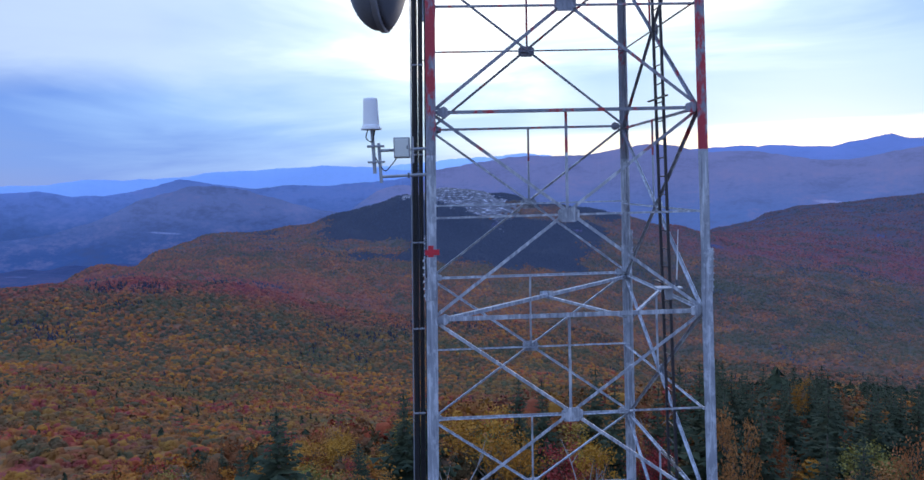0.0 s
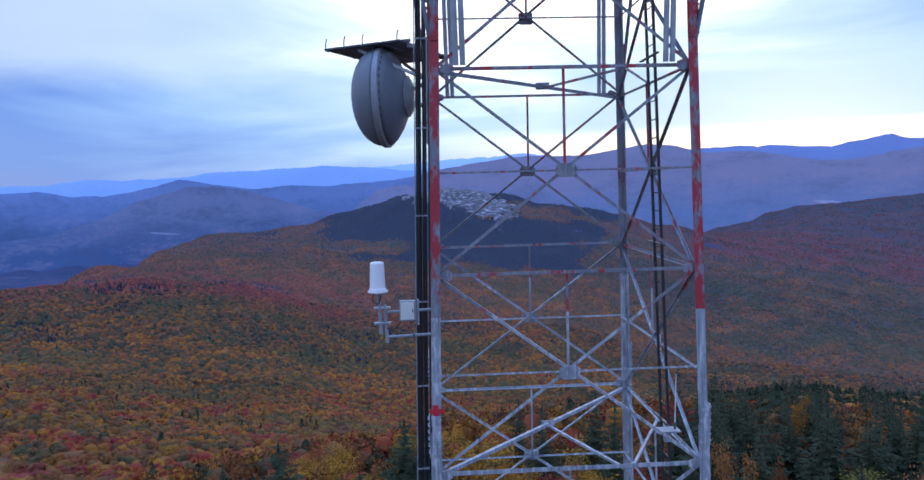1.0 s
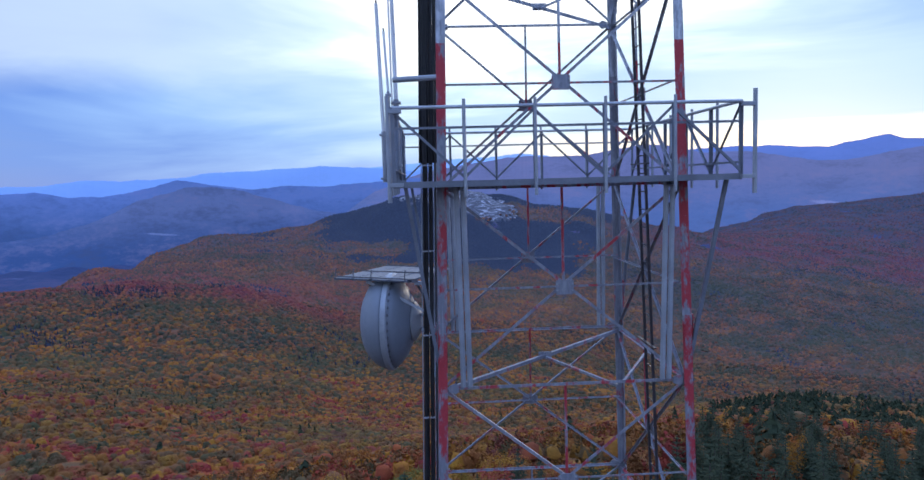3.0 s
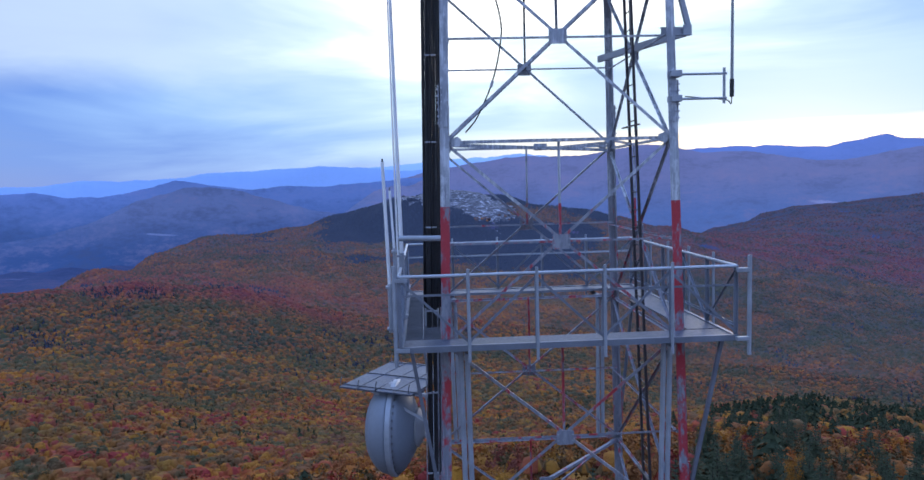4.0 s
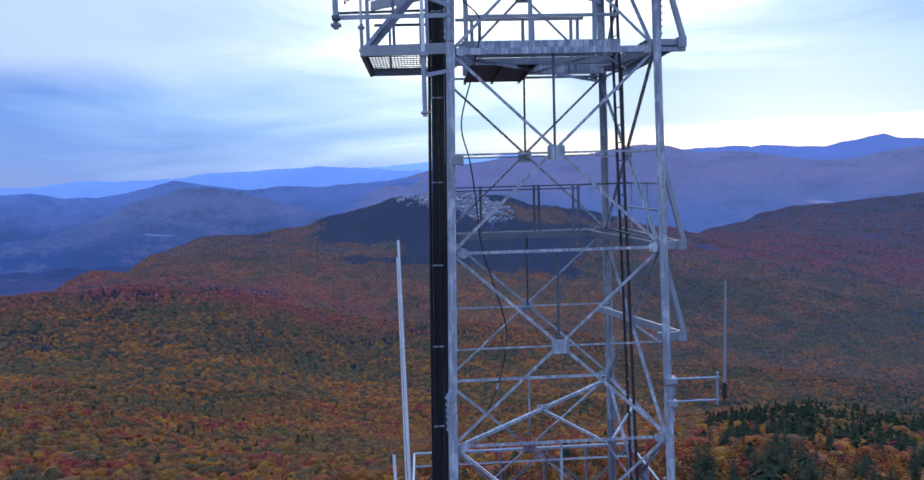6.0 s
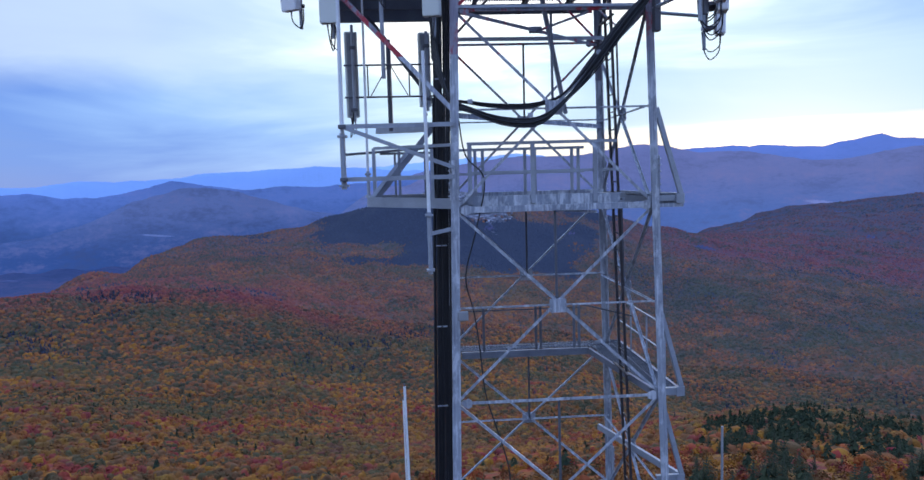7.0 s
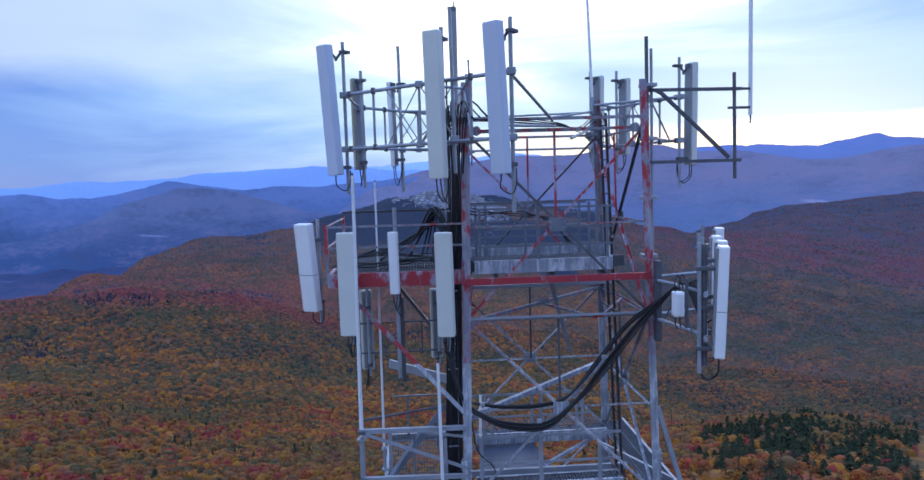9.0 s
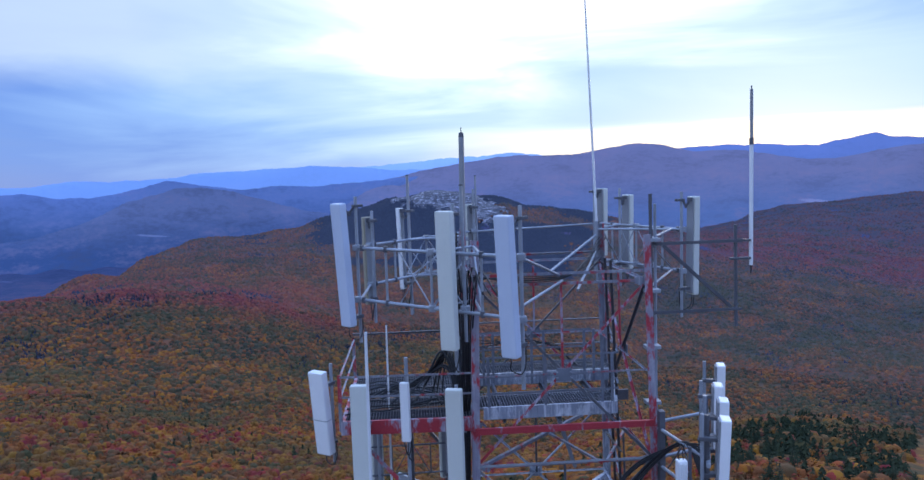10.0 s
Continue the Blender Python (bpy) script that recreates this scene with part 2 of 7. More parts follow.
# the country beyond: height of the ground at these distances, by bearing
REACH = (300, 460, 735, 1000, 1336, 1700, 2200, 2650, 3300, 4000, 4900)
SLOPES = {
    -34.0: (-85, -115, -154, -163, -119, -255, -335, -345, -345, -320, -270),
    -28.3: (-92, -122, -167, -178, -139, -152, -310, -345, -345, -320, -270),
    -24.4: (-95, -128, -176, -198, -143, -149, -155, -285, -345, -320, -270),
    -21.0: (-97, -132, -192, -192, -154, -150, -149, -143, -320, -320, -270),
    -15.9: (-98, -137, -199, -214, -181, -172, -160, -139, -260, -320, -270),
    -8.9: (-98, -145, -215, -249, -225, -198, -159, -80, -220, -320, -270),
    -2.1: (-98, -151, -220, -261, -244, -225, -156, 24, -200, -320, -270),
    2.3: (-98, -152, -220, -266, -253, -238, -166, -8, -220, -320, -270),
    6.6: (-98, -152, -220, -268, -265, -247, -173, -48, -240, -320, -270),
    10.9: (-95, -150, -225, -271, -282, -260, -179, -83, -260, -320, -270),
    16.5: (-85, -130, -235, -300, -333, -294, -220, -162, -310, -330, -270),
    26.0: (-75, -108, -240, -310, -340, -316, -250, -218, -184, -150, -270),
    34.0: (-72, -104, -240, -310, -327, -330, -298, -272, -189, -88, -270)}
GRID_B, GRID_R = np.linspace(-42, 42, 169), np.arange(0, 5000, 25.0)


def smooth_slopes():
    rows = np.array([np.interp(GRID_R, REACH, z) for z in SLOPES.values()])
    table = np.array([np.interp(GRID_B, list(SLOPES), rows[:, k]) for k in range(len(GRID_R))]).T
    for axis, width in ((0, 9), (1, 9)):
        k = np.hanning(width + 2)[1:-1]
        pad = [(0, 0), (0, 0)]
        pad[axis] = (width // 2, width // 2)
        table = np.apply_along_axis(lambda v: np.convolve(v, k / k.sum(), "valid"), axis, np.pad(table, pad, mode="edge"))
    return table


SLOPE_TABLE = smooth_slopes()


def ground_z(x, y):
    x, y = np.asarray(x, float), np.asarray(y, float)
    r = np.hypot(x, y)
    b = np.degrees(np.arctan2(x, y))
    i = np.clip((b + 42) / 0.5, 0, len(GRID_B) - 1.001)
    j = np.clip(r / 25.0, 0, len(GRID_R) - 1.001)
    i0, j0 = i.astype(int), j.astype(int)
    p, q = i - i0, j - j0
    t = SLOPE_TABLE
    wide = (t[i0, j0] * (1 - p) + t[i0 + 1, j0] * p) * (1 - q) + (t[i0, j0 + 1] * (1 - p) + t[i0 + 1, j0 + 1] * p) * q
    blend = np.clip((r - 180) / 160, 0, 1)
    blend = blend * blend * (3 - 2 * blend)
    z = np.interp(r, RING_R, RING_Z) * (1 - blend) + wide * blend
    # a knoll below the summit on the sunset side
    c, s = math.cos(radians(33)), math.sin(radians(33))
    u, v = x * c - y * s, x * s + y * c - 190
    z = z + 16 * np.exp(-0.5 * (u / 60) ** 2 - 0.5 * (v / 90) ** 2)
    far = np.clip((r - 60) / 500, 0, 1)
    z = z + far * (4 * np.sin(x / 83 + 1.3 * np.sin(y / 140)) + 4 * np.sin(y / 117 + x / 190) + 2.0 * np.sin(x / 37 + y / 51))
    knobs = np.clip((r - 1100) / 500, 0, 1)
    z = z + knobs * (5 * np.sin(x / 47 + 1.7 * np.sin(y / 90)) * np.sin(y / 71 + x / 130) + 3 * np.sin(x / 23 + 2 * np.sin(y / 61)))
    return z


def big_mesh(name, verts, tris, material, smooth=False):
    """A large joined mesh from arrays."""
    me = bpy.data.meshes.new(name)
    me.vertices.add(len(verts))
    me.vertices.foreach_set("co", np.ascontiguousarray(verts, np.float32).ravel())
    me.loops.add(tris.size)
    me.loops.foreach_set("vertex_index", np.ascontiguousarray(tris, np.int32).ravel())
    me.polygons.add(len(tris))
    me.polygons.foreach_set("loop_start", np.arange(0, tris.size, 3, dtype=np.int32))
    me.polygons.foreach_set("use_smooth", np.full(len(tris), smooth))
    me.materials.append(material)
    me.update(calc_edges=True)
    me.validate()
    return new(name, me)


def autumn(m, src):
    return m.ramp(src, [(0, (0.056, 0.055, 0.030)), (0.16, (0.079, 0.066, 0.028)), (0.29, (0.119, 0.074, 0.030)), (0.4, (0.198, 0.079, 0.033)), (0.53, (0.288, 0.092, 0.026)),
                        (0.64, (0.396, 0.134, 0.018)), (0.72, (0.405, 0.171, 0.018)), (0.8, (0.378, 0.084, 0.024)), (0.89, (0.333, 0.038, 0.032)), (1, (0.207, 0.027, 0.033))])


def distance_from_summit(m):
    x, y = m.axis(0), m.axis(1)
    return m.math("SQRT", m.math("ADD", m.math("MULTIPLY", x, x), m.math("MULTIPLY", y, y)))


def canopy_material(name, haze_tint=(0.056, 0.067, 0.108), share=1.0, spread=0.5, crowns=False):
    """Autumn crowns: yellow and orange hardwoods near the tower, brown and olive woods below, a belt of crimson maples,
    distance haze mixed into the colour beyond.
    """
    m = Nodes(name)
    broad, mid = m.noise(0.0042, 4, 0.55), m.noise(0.017, 4, 0.6)
    single = m.island() if crowns else m.axis(0, m.voronoi(0.15, "Color", m.flat()))
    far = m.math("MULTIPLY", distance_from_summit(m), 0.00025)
    pick = m.math("ADD", m.math("MULTIPLY", single, spread), m.math("MULTIPLY", broad, 0.70))
    pick = m.math("ADD", pick, m.math("MULTIPLY", mid, 0.95))
    # distances in steps of 4 km
    middle = m.ramp(far, [(0.04, 0.62), (0.13, 0.62), (0.19, 0.50), (0.24, 0.40), (0.29, 0.40), (0.335, 0.48), (0.40, 0.44), (0.50, 0.36), (0.62, 0.42), (0.85, 0.34)])
    east = m.math("MULTIPLY", m.axis(0), 0.0005)
    middle = m.math("SUBTRACT", middle, m.math("MULTIPLY", m.ramp(east, [(0.10, 0.0), (0.28, 0.14)]), m.ramp(far, [(0.22, 0.0), (0.32, 1.0), (0.46, 1.0), (0.54, 0.2)])))
    shift = m.math("SUBTRACT", 0.825 + spread * 0.5, middle)
    col = autumn(m, m.math("SUBTRACT", pick, shift, True))
    # green hollows that have not turned yet
    green = m.ramp(m.noise(0.0075, 4, 0.6), [(0.44, 0.0), (0.62, 0.58)])
    col = m.mix(green, col, (0.082, 0.086, 0.030))
    # crimson maples: a belt on the near shoulder, a broader one across the sunset-side slopes
    near_belt = m.math("MULTIPLY", m.ramp(far, [(0.295, 0.0), (0.325, 0.85), (0.375, 0.75), (0.43, 0.22), (0.55, 0.22)]), m.ramp(m.math("ADD", east, 0.5), [(0.30, 1.0), (0.52, 0.15)]))
    far_belt = m.math("MULTIPLY", m.ramp(far, [(0.53, 0.0), (0.60, 0.85), (0.70, 0.70), (0.95, 0.30)]), m.ramp(east, [(0.22, 0.0), (0.42, 1.0)]))
    belt = m.math("MULTIPLY", m.math("ADD", near_belt, far_belt, True), m.ramp(m.math("ADD", m.noise(0.0085, 5, 0.65), m.math("MULTIPLY", single, 0.16)), [(0.46, 0.10), (0.62, 1.0)]))
    col = m.mix(belt, col, m.ramp(single, [(0.0, (0.20, 0.040, 0.050)), (0.6, (0.30, 0.052, 0.050)), (1.0, (0.34, 0.085, 0.050))]))
    if not crowns:
        col = m.mix(m.ramp(m.island(), [(0.2, 0.0), (1.0, 0.14)]), col, (0.15, 0.080, 0.03))
    col = m.mix(m.ramp(m.noise(1.1, 4, 0.7), [(0.42, 0.0), (0.66, 0.20)]), col, (0.070, 0.046, 0.026))
    # distance haze painted into the leaf colour, stronger away from the summit
    col = m.mix(m.math("MULTIPLY", m.ramp(far, [(0.05, 0.03), (0.24, 0.10), (0.34, 0.19), (0.50, 0.31), (0.64, 0.40), (0.75, 0.50), (1.0, 0.62)]), share), col, haze_tint)
    m.bump(m.noise(1.2, 4, 0.7), 0.55, 0.5)
    return m.done(col, 0.9, 0.0, 0.1)


def ground_material():
    m = Nodes("forested_ground")
    speck = m.noise(0.9, 6, 0.7)
    pick = m.math("ADD", m.math("MULTIPLY", speck, 0.5), m.math("MULTIPLY", m.noise(0.006, 5), 0.6))
    col = autumn(m, m.math("SUBTRACT", pick, 0.12, True))
    col = m.mix(0.8, col, (0.032, 0.026, 0.018))
    # spruce lowland with maple stands and a few pale fields, distance haze painted blue
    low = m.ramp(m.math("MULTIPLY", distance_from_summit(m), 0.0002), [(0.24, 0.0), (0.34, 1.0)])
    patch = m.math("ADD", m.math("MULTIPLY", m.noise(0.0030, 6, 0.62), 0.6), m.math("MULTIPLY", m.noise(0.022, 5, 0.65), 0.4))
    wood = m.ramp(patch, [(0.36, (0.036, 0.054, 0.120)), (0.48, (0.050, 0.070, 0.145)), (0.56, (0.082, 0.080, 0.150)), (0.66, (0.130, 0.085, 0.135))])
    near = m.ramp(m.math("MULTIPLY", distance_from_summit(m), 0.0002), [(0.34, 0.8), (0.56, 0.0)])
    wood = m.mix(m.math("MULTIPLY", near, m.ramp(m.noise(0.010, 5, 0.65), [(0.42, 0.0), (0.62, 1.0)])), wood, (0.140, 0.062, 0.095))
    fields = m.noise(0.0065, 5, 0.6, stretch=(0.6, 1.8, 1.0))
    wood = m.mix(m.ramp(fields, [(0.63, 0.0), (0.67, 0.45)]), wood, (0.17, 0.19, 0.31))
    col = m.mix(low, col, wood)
    m.bump(m.noise(0.25, 5), 1.0, 2.0)
    return m.done(col, 0.95, 0.0, 0.1)


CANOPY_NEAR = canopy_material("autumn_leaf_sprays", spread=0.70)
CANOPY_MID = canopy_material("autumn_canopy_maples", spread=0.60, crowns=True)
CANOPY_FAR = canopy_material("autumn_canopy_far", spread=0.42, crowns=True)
# understorey takes the painted haze tint half again as strongly
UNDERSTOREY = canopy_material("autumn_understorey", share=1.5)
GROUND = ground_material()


def needle_material(name, dark, light):
    m = Nodes(name)
    col = m.ramp(m.island(), [(0.0, dark), (1.0, light)])
    col = m.mix(m.ramp(m.noise(2.5, 4), [(0.35, 0.0), (0.75, 0.6)]), col, tuple(c * 0.5 for c in dark))
    return m.done(col, 0.9, 0.0, 0.05)


SPRUCE = needle_material("spruce_needles", (0.030, 0.043, 0.027), (0.060, 0.073, 0.038))
# distant copy of the needles, haze mixed into the colour as blue
SPRUCE_HAZED = needle_material("far_spruce_needles", (0.050, 0.060, 0.088), (0.062, 0.072, 0.102))


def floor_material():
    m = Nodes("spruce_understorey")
    # dark floor of the far spruces, with the same haze blue in its colour
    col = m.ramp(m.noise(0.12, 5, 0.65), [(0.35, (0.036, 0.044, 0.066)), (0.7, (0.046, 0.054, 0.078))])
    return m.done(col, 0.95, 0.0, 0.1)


SPRUCE_FLOOR = floor_material()


def rock_material():
    m = Nodes("snow_dusted_rock")
    pat = m.noise(0.075, 8, 0.75, stretch=(0.7, 1.0, 2.4))
    col = m.ramp(pat, [(0.42, (0.05, 0.052, 0.07)), (0.535, (0.095, 0.095, 0.12)), (0.565, (0.25, 0.25, 0.30)), (0.62, (0.44, 0.44, 0.50)), (0.74, (0.58, 0.58, 0.65))])
    return m.done(col, 0.8)


def build_ground():
    rings = [0.0] + list(np.geomspace(6, 4900, 150))
    # finer bearings across the view, coarse behind
    bearings = np.unique(np.r_[np.linspace(-45, 45, 271), np.linspace(45, 315, 91)])[:-1]
    a = np.radians(bearings)
    n = len(a)
    verts = [np.array([[0.0, 0.0, 0.0]])]
    for r in rings[1:]:
        x, y = r * np.sin(a), r * np.cos(a)
        verts.append(np.stack([x, y, ground_z(x, y)], 1))
    verts = np.concatenate(verts)
    i = np.arange(n)
    j = (i + 1) % n
    tris = [np.stack([np.zeros(n, int), 1 + j, 1 + i], 1)]
    for k in range(len(rings) - 2):
        p, q = 1 + k * n, 1 + (k + 1) * n
        tris += [np.stack([p + i, p + j, q + j], 1), np.stack([p + i, q + j, q + i], 1)]
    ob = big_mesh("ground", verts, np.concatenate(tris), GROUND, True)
    return tagged(ob, "forested mountain ground falling away to a wide valley", "ground", kind="structure")


build_ground()

# ---- forest: joined crowns, thinner with distance ----
rng = np.random.default_rng(7)


def value_noise(x, y, size, seed):
    g = np.random.default_rng(seed).random((64, 64))
    u, v = np.asarray(x) / size, np.asarray(y) / size
    i, j = np.floor(u).astype(int), np.floor(v).astype(int)
    a, b = u - i, v - j
    a, b = a * a * (3 - 2 * a), b * b * (3 - 2 * b)
    at = lambda p, q: g[p % 64, q % 64]
    return (at(i, j) * (1 - a) + at(i + 1, j) * a) * (1 - b) + (at(i, j + 1) * (1 - a) + at(i + 1, j + 1) * a) * b


def fbm(x, y, size, seed):
    """Value noise in three turned octaves, about 0 to 1."""
    x, y = np.asarray(x, float), np.asarray(y, float)
    out = 0.0
    for k, (share, turn) in enumerate(((0.5, 0.6), (0.3, 1.7), (0.2, 2.9))):
        c, s = math.cos(turn), math.sin(turn)
        out = out + share * value_noise((x * c - y * s) * 2.1 ** k, (x * s + y * c) * 2.1 ** k, size, seed + k)
    return np.clip((out - 0.5) * 1.5 + 0.5, 0, 1)


def spruce_share(x, y):
    """How much of the wood is dark spruce: round the bald hill, in stands along the ridge and by the tower."""
    r, b = np.hypot(x, y), np.degrees(np.arctan2(x, y))
    bump = lambda cx, cy, sx, sy: np.exp(-0.5 * ((x - cx) / sx) ** 2 - 0.5 * ((y - cy) / sy) ** 2)
    rag = fbm(x, y, 90, 12) - 0.5

    def stand(b0, b1, r0, r1, slant=0.0):
        rr = r - slant * (b - b0)
        edge = np.minimum(np.minimum(b - b0, b1 - b) * 42, np.minimum(rr - r0, r1 - rr))
        return np.clip(0.5 + edge / 60 + rag * 1.3, 0, 1)

    hill = np.maximum.reduce([stand(-11.0, -2.0, 2190, 2900), stand(-4.5, 10.3, 1900, 2390), stand(-4.0, 2.0, 2300, 2900), stand(2.0, 13.2, 2560, 2900), stand(9.5, 11.5, 2080, 2420)])
    crest = np.maximum.reduce([stand(-22.5, -9.5, 2640, 2960, 12.0), stand(-17.2, -15.4, 2390, 2540), stand(-16.2, -14.0, 2050, 2100), stand(-9.0, -4.2, 1910, 1985), stand(-11.5, -9.4, 1895, 1925),
                               stand(-31.0, -25.5, 1420, 1450), stand(-20.5, -15.0, 1350, 1385, 8.0), stand(-29.0, -24.0, 1270, 1300)])
    patch = np.clip((fbm(x, y, 150, 3) * 0.6 + fbm(x, y, 60, 4) * 0.4 - 0.66) * 4, 0, np.where(r > 1000, 0.30, 0.05))
    right = (1.1 * bump(245, 590, 34, 30) + 1.2 * bump(290, 500, 42, 70) + 0.9 * bump(235, 330, 75, 70) + 0.45 * bump(120, 200, 60, 40)) * (fbm(x, y, 38, 9) > 0.30)
    right = np.maximum(right, 0.92 * stand(20.5, 37.0, 205, 390) * (fbm(x, y, 46, 15) > 0.47))
    right = np.where(right > 0.50, 0.84, 0.12 * right)
    return np.clip(hill + crest * 0.8 + patch + right + 0.012, 0, 1)


def bald(x, y):
    """Bare snow-dusted rock on the hill's top and shoulder."""
    bump = lambda cx, cy, sx, sy: np.exp(-0.5 * ((x - cx) / sx) ** 2 - 0.5 * ((y - cy) / sy) ** 2)
    return (bump(-110, 2620, 95, 75) + 0.95 * bump(20, 2560, 95, 85) + 0.95 * bump(125, 2470, 65, 70) + 0.55 * bump(130, 2290, 22, 75)
            + 0.8 * (fbm(x, y, 30, 5) - 0.5))


def scatter(r0, r1, each, half_deg=39.0):
    area = radians(2 * half_deg) / 2 * (r1 * r1 - r0 * r0)
    n = int(area / each)
    r = np.sqrt(rng.uniform(r0 * r0, r1 * r1, n))
    a = np.radians(rng.uniform(-half_deg, half_deg, n))
    return r * np.sin(a), r * np.cos(a)


def spired(name, x, y, width, height, boughs, material):
    """Spruces further off: each a ragged spire of drooping boughs round its axis."""
    n = len(x)
    w, h = width * rng.uniform(0.7, 1.3, n), height * rng.uniform(0.65, 1.2, n)
    z = ground_z(x, y)
    f = np.linspace(0.12, 0.97, boughs)[None] + rng.uniform(-0.02, 0.02, (n, boughs))
    a = np.arange(boughs)[None] * 2.4 + rng.uniform(0, 6.28, (n, 1)) + rng.uniform(-0.4, 0.4, (n, boughs))
    reach = 0.55 * w[:, None] * (1.06 - f) ** 0.8 * rng.uniform(0.7, 1.25, (n, boughs))
    half_wide = np.maximum(0.62 * reach * (1.6 if boughs < 30 else 1.0), 0.10 * w[:, None])
    c, s = np.cos(a), np.sin(a)
    root = np.stack([np.repeat(x[:, None], boughs, 1), np.repeat(y[:, None], boughs, 1), z[:, None] + h[:, None] * (f + 0.05 + 0.5 / boughs)], -1)
    drop = z[:, None] + h[:, None] * (f - 1.6 / boughs) - 0.12 * reach
    p = np.stack([x[:, None] + c * reach - s * half_wide, y[:, None] + s * reach + c * half_wide, drop], -1)
    q = np.stack([x[:, None] + c * reach + s * half_wide, y[:, None] + s * reach - c * half_wide, drop], -1)
    tri = np.stack([root, p, q], 2)
    return big_mesh(name, tri.reshape(-1, 3), np.arange(n * boughs * 3).reshape(-1, 3), material)


def coned(name, x, y, width, height, material):
    """Spruces far off: slim uneven cones, close together."""
    n, sides = len(x), 6
    w, h = width * rng.uniform(0.75, 1.25, n), height * rng.uniform(0.7, 1.15, n)
    z = ground_z(x, y)
    a = rng.uniform(0, 6.28, (n, 1)) + np.arange(sides)[None] * (2 * math.pi / sides)
    r = 0.52 * w[:, None] * rng.uniform(0.75, 1.2, (n, sides))
    foot = np.stack([x[:, None] + np.cos(a) * r, y[:, None] + np.sin(a) * r, (z + 0.12 * h)[:, None] + 0 * a], -1)
    top = np.stack([x, y, z + h], -1)[:, None]
    i = np.arange(sides)
    faces = np.stack([0 * i, 1 + i, 1 + (i + 1) % sides], 1)[None] + (np.arange(n) * (sides + 1))[:, None, None]
    return big_mesh(name, np.concatenate([top, foot], 1).reshape(-1, 3), faces.reshape(-1, 3), material, True)


def sprayed(name, x, y, width, height, count, size, material):
    """Crowns further off: each a ragged dome of a few leafy boughs."""
    n = len(x)
    w, h = width * rng.uniform(0.65, 1.4, n), height * rng.uniform(0.75, 1.25, n)
    z = ground_z(x, y)
    a = rng.uniform(0, 6.28, (n, count))
    up = rng.uniform(-0.15, 1.0, (n, count))
    flat = np.sqrt(np.clip(1 - up * up, 0, 1))
    d = np.stack([np.cos(a) * flat, np.sin(a) * flat, up], -1)
    rad = (0.5 * w)[:, None] * rng.uniform(0.65, 1.1, (n, count))
    c = np.stack([x[:, None] + d[..., 0] * rad, y[:, None] + d[..., 1] * rad, (z + h - 0.42 * w)[:, None] + d[..., 2] * rad * 0.8], -1)
    tilt = d + np.array([0, 0, 0.8]) + rng.normal(0, 0.2, d.shape)
    e1 = np.cross(tilt, rng.normal(0, 1, d.shape))
    e1 /= np.linalg.norm(e1, axis=2, keepdims=True) + 1e-6
    e2 = np.cross(tilt, e1)
    e2 /= np.linalg.norm(e2, axis=2, keepdims=True) + 1e-6
    s = (rng.uniform(0.7, 1.3, (n, count)) * size * w[:, None])[..., None]
    tri = np.stack([c + e1 * s, c - e1 * s * 0.5 + e2 * s * 0.85, c - e1 * s * 0.5 - e2 * s * 0.85], 2)
    return big_mesh(name, tri.reshape(-1, 3), np.arange(n * count * 3).reshape(-1, 3), material)


def domed(name, x, y, width, height, rings, material):
    """Crowns that close the canopy: low uneven domes."""
    n, sides = len(x), 8
    w, h = width * rng.uniform(0.65, 1.35, n), height * rng.uniform(0.80, 1.20, n)
    z = ground_z(x, y) + h
    a = rng.uniform(0, 6.28, (n, 1)) + np.arange(sides)[None] * (2 * math.pi / sides)
    lean = rng.uniform(-0.18, 0.18, (n, 2)) * w[:, None]
    pts = [np.stack([x + lean[:, 0], y + lean[:, 1], z], -1)[:, None]]
    for share, drop in (((0.68, 0.15), (1.0, 0.68)) if rings == 2 else ((1.0, 0.56),)):
        r = 0.55 * share * w[:, None] * rng.uniform(0.72, 1.25, (n, sides))
        pts.append(np.stack([x[:, None] + np.cos(a) * r, y[:, None] + np.sin(a) * r, z[:, None] - w[:, None] * (drop + rng.uniform(-0.08, 0.08, (n, sides)))], -1))
    i = np.arange(sides)
    j = (i + 1) % sides
    tris = [np.stack([0 * i, 1 + i, 1 + j], 1)]
    if rings == 2:
        tris += [np.stack([1 + i, 1 + sides + i, 1 + sides + j], 1), np.stack([1 + i, 1 + sides + j, 1 + j], 1)]
    k = 1 + sides * rings
    faces = np.concatenate(tris)[None] + (np.arange(n) * k)[:, None, None]
    return big_mesh(name, np.concatenate(pts, 1).reshape(-1, 3), faces.reshape(-1, 3), material, True)


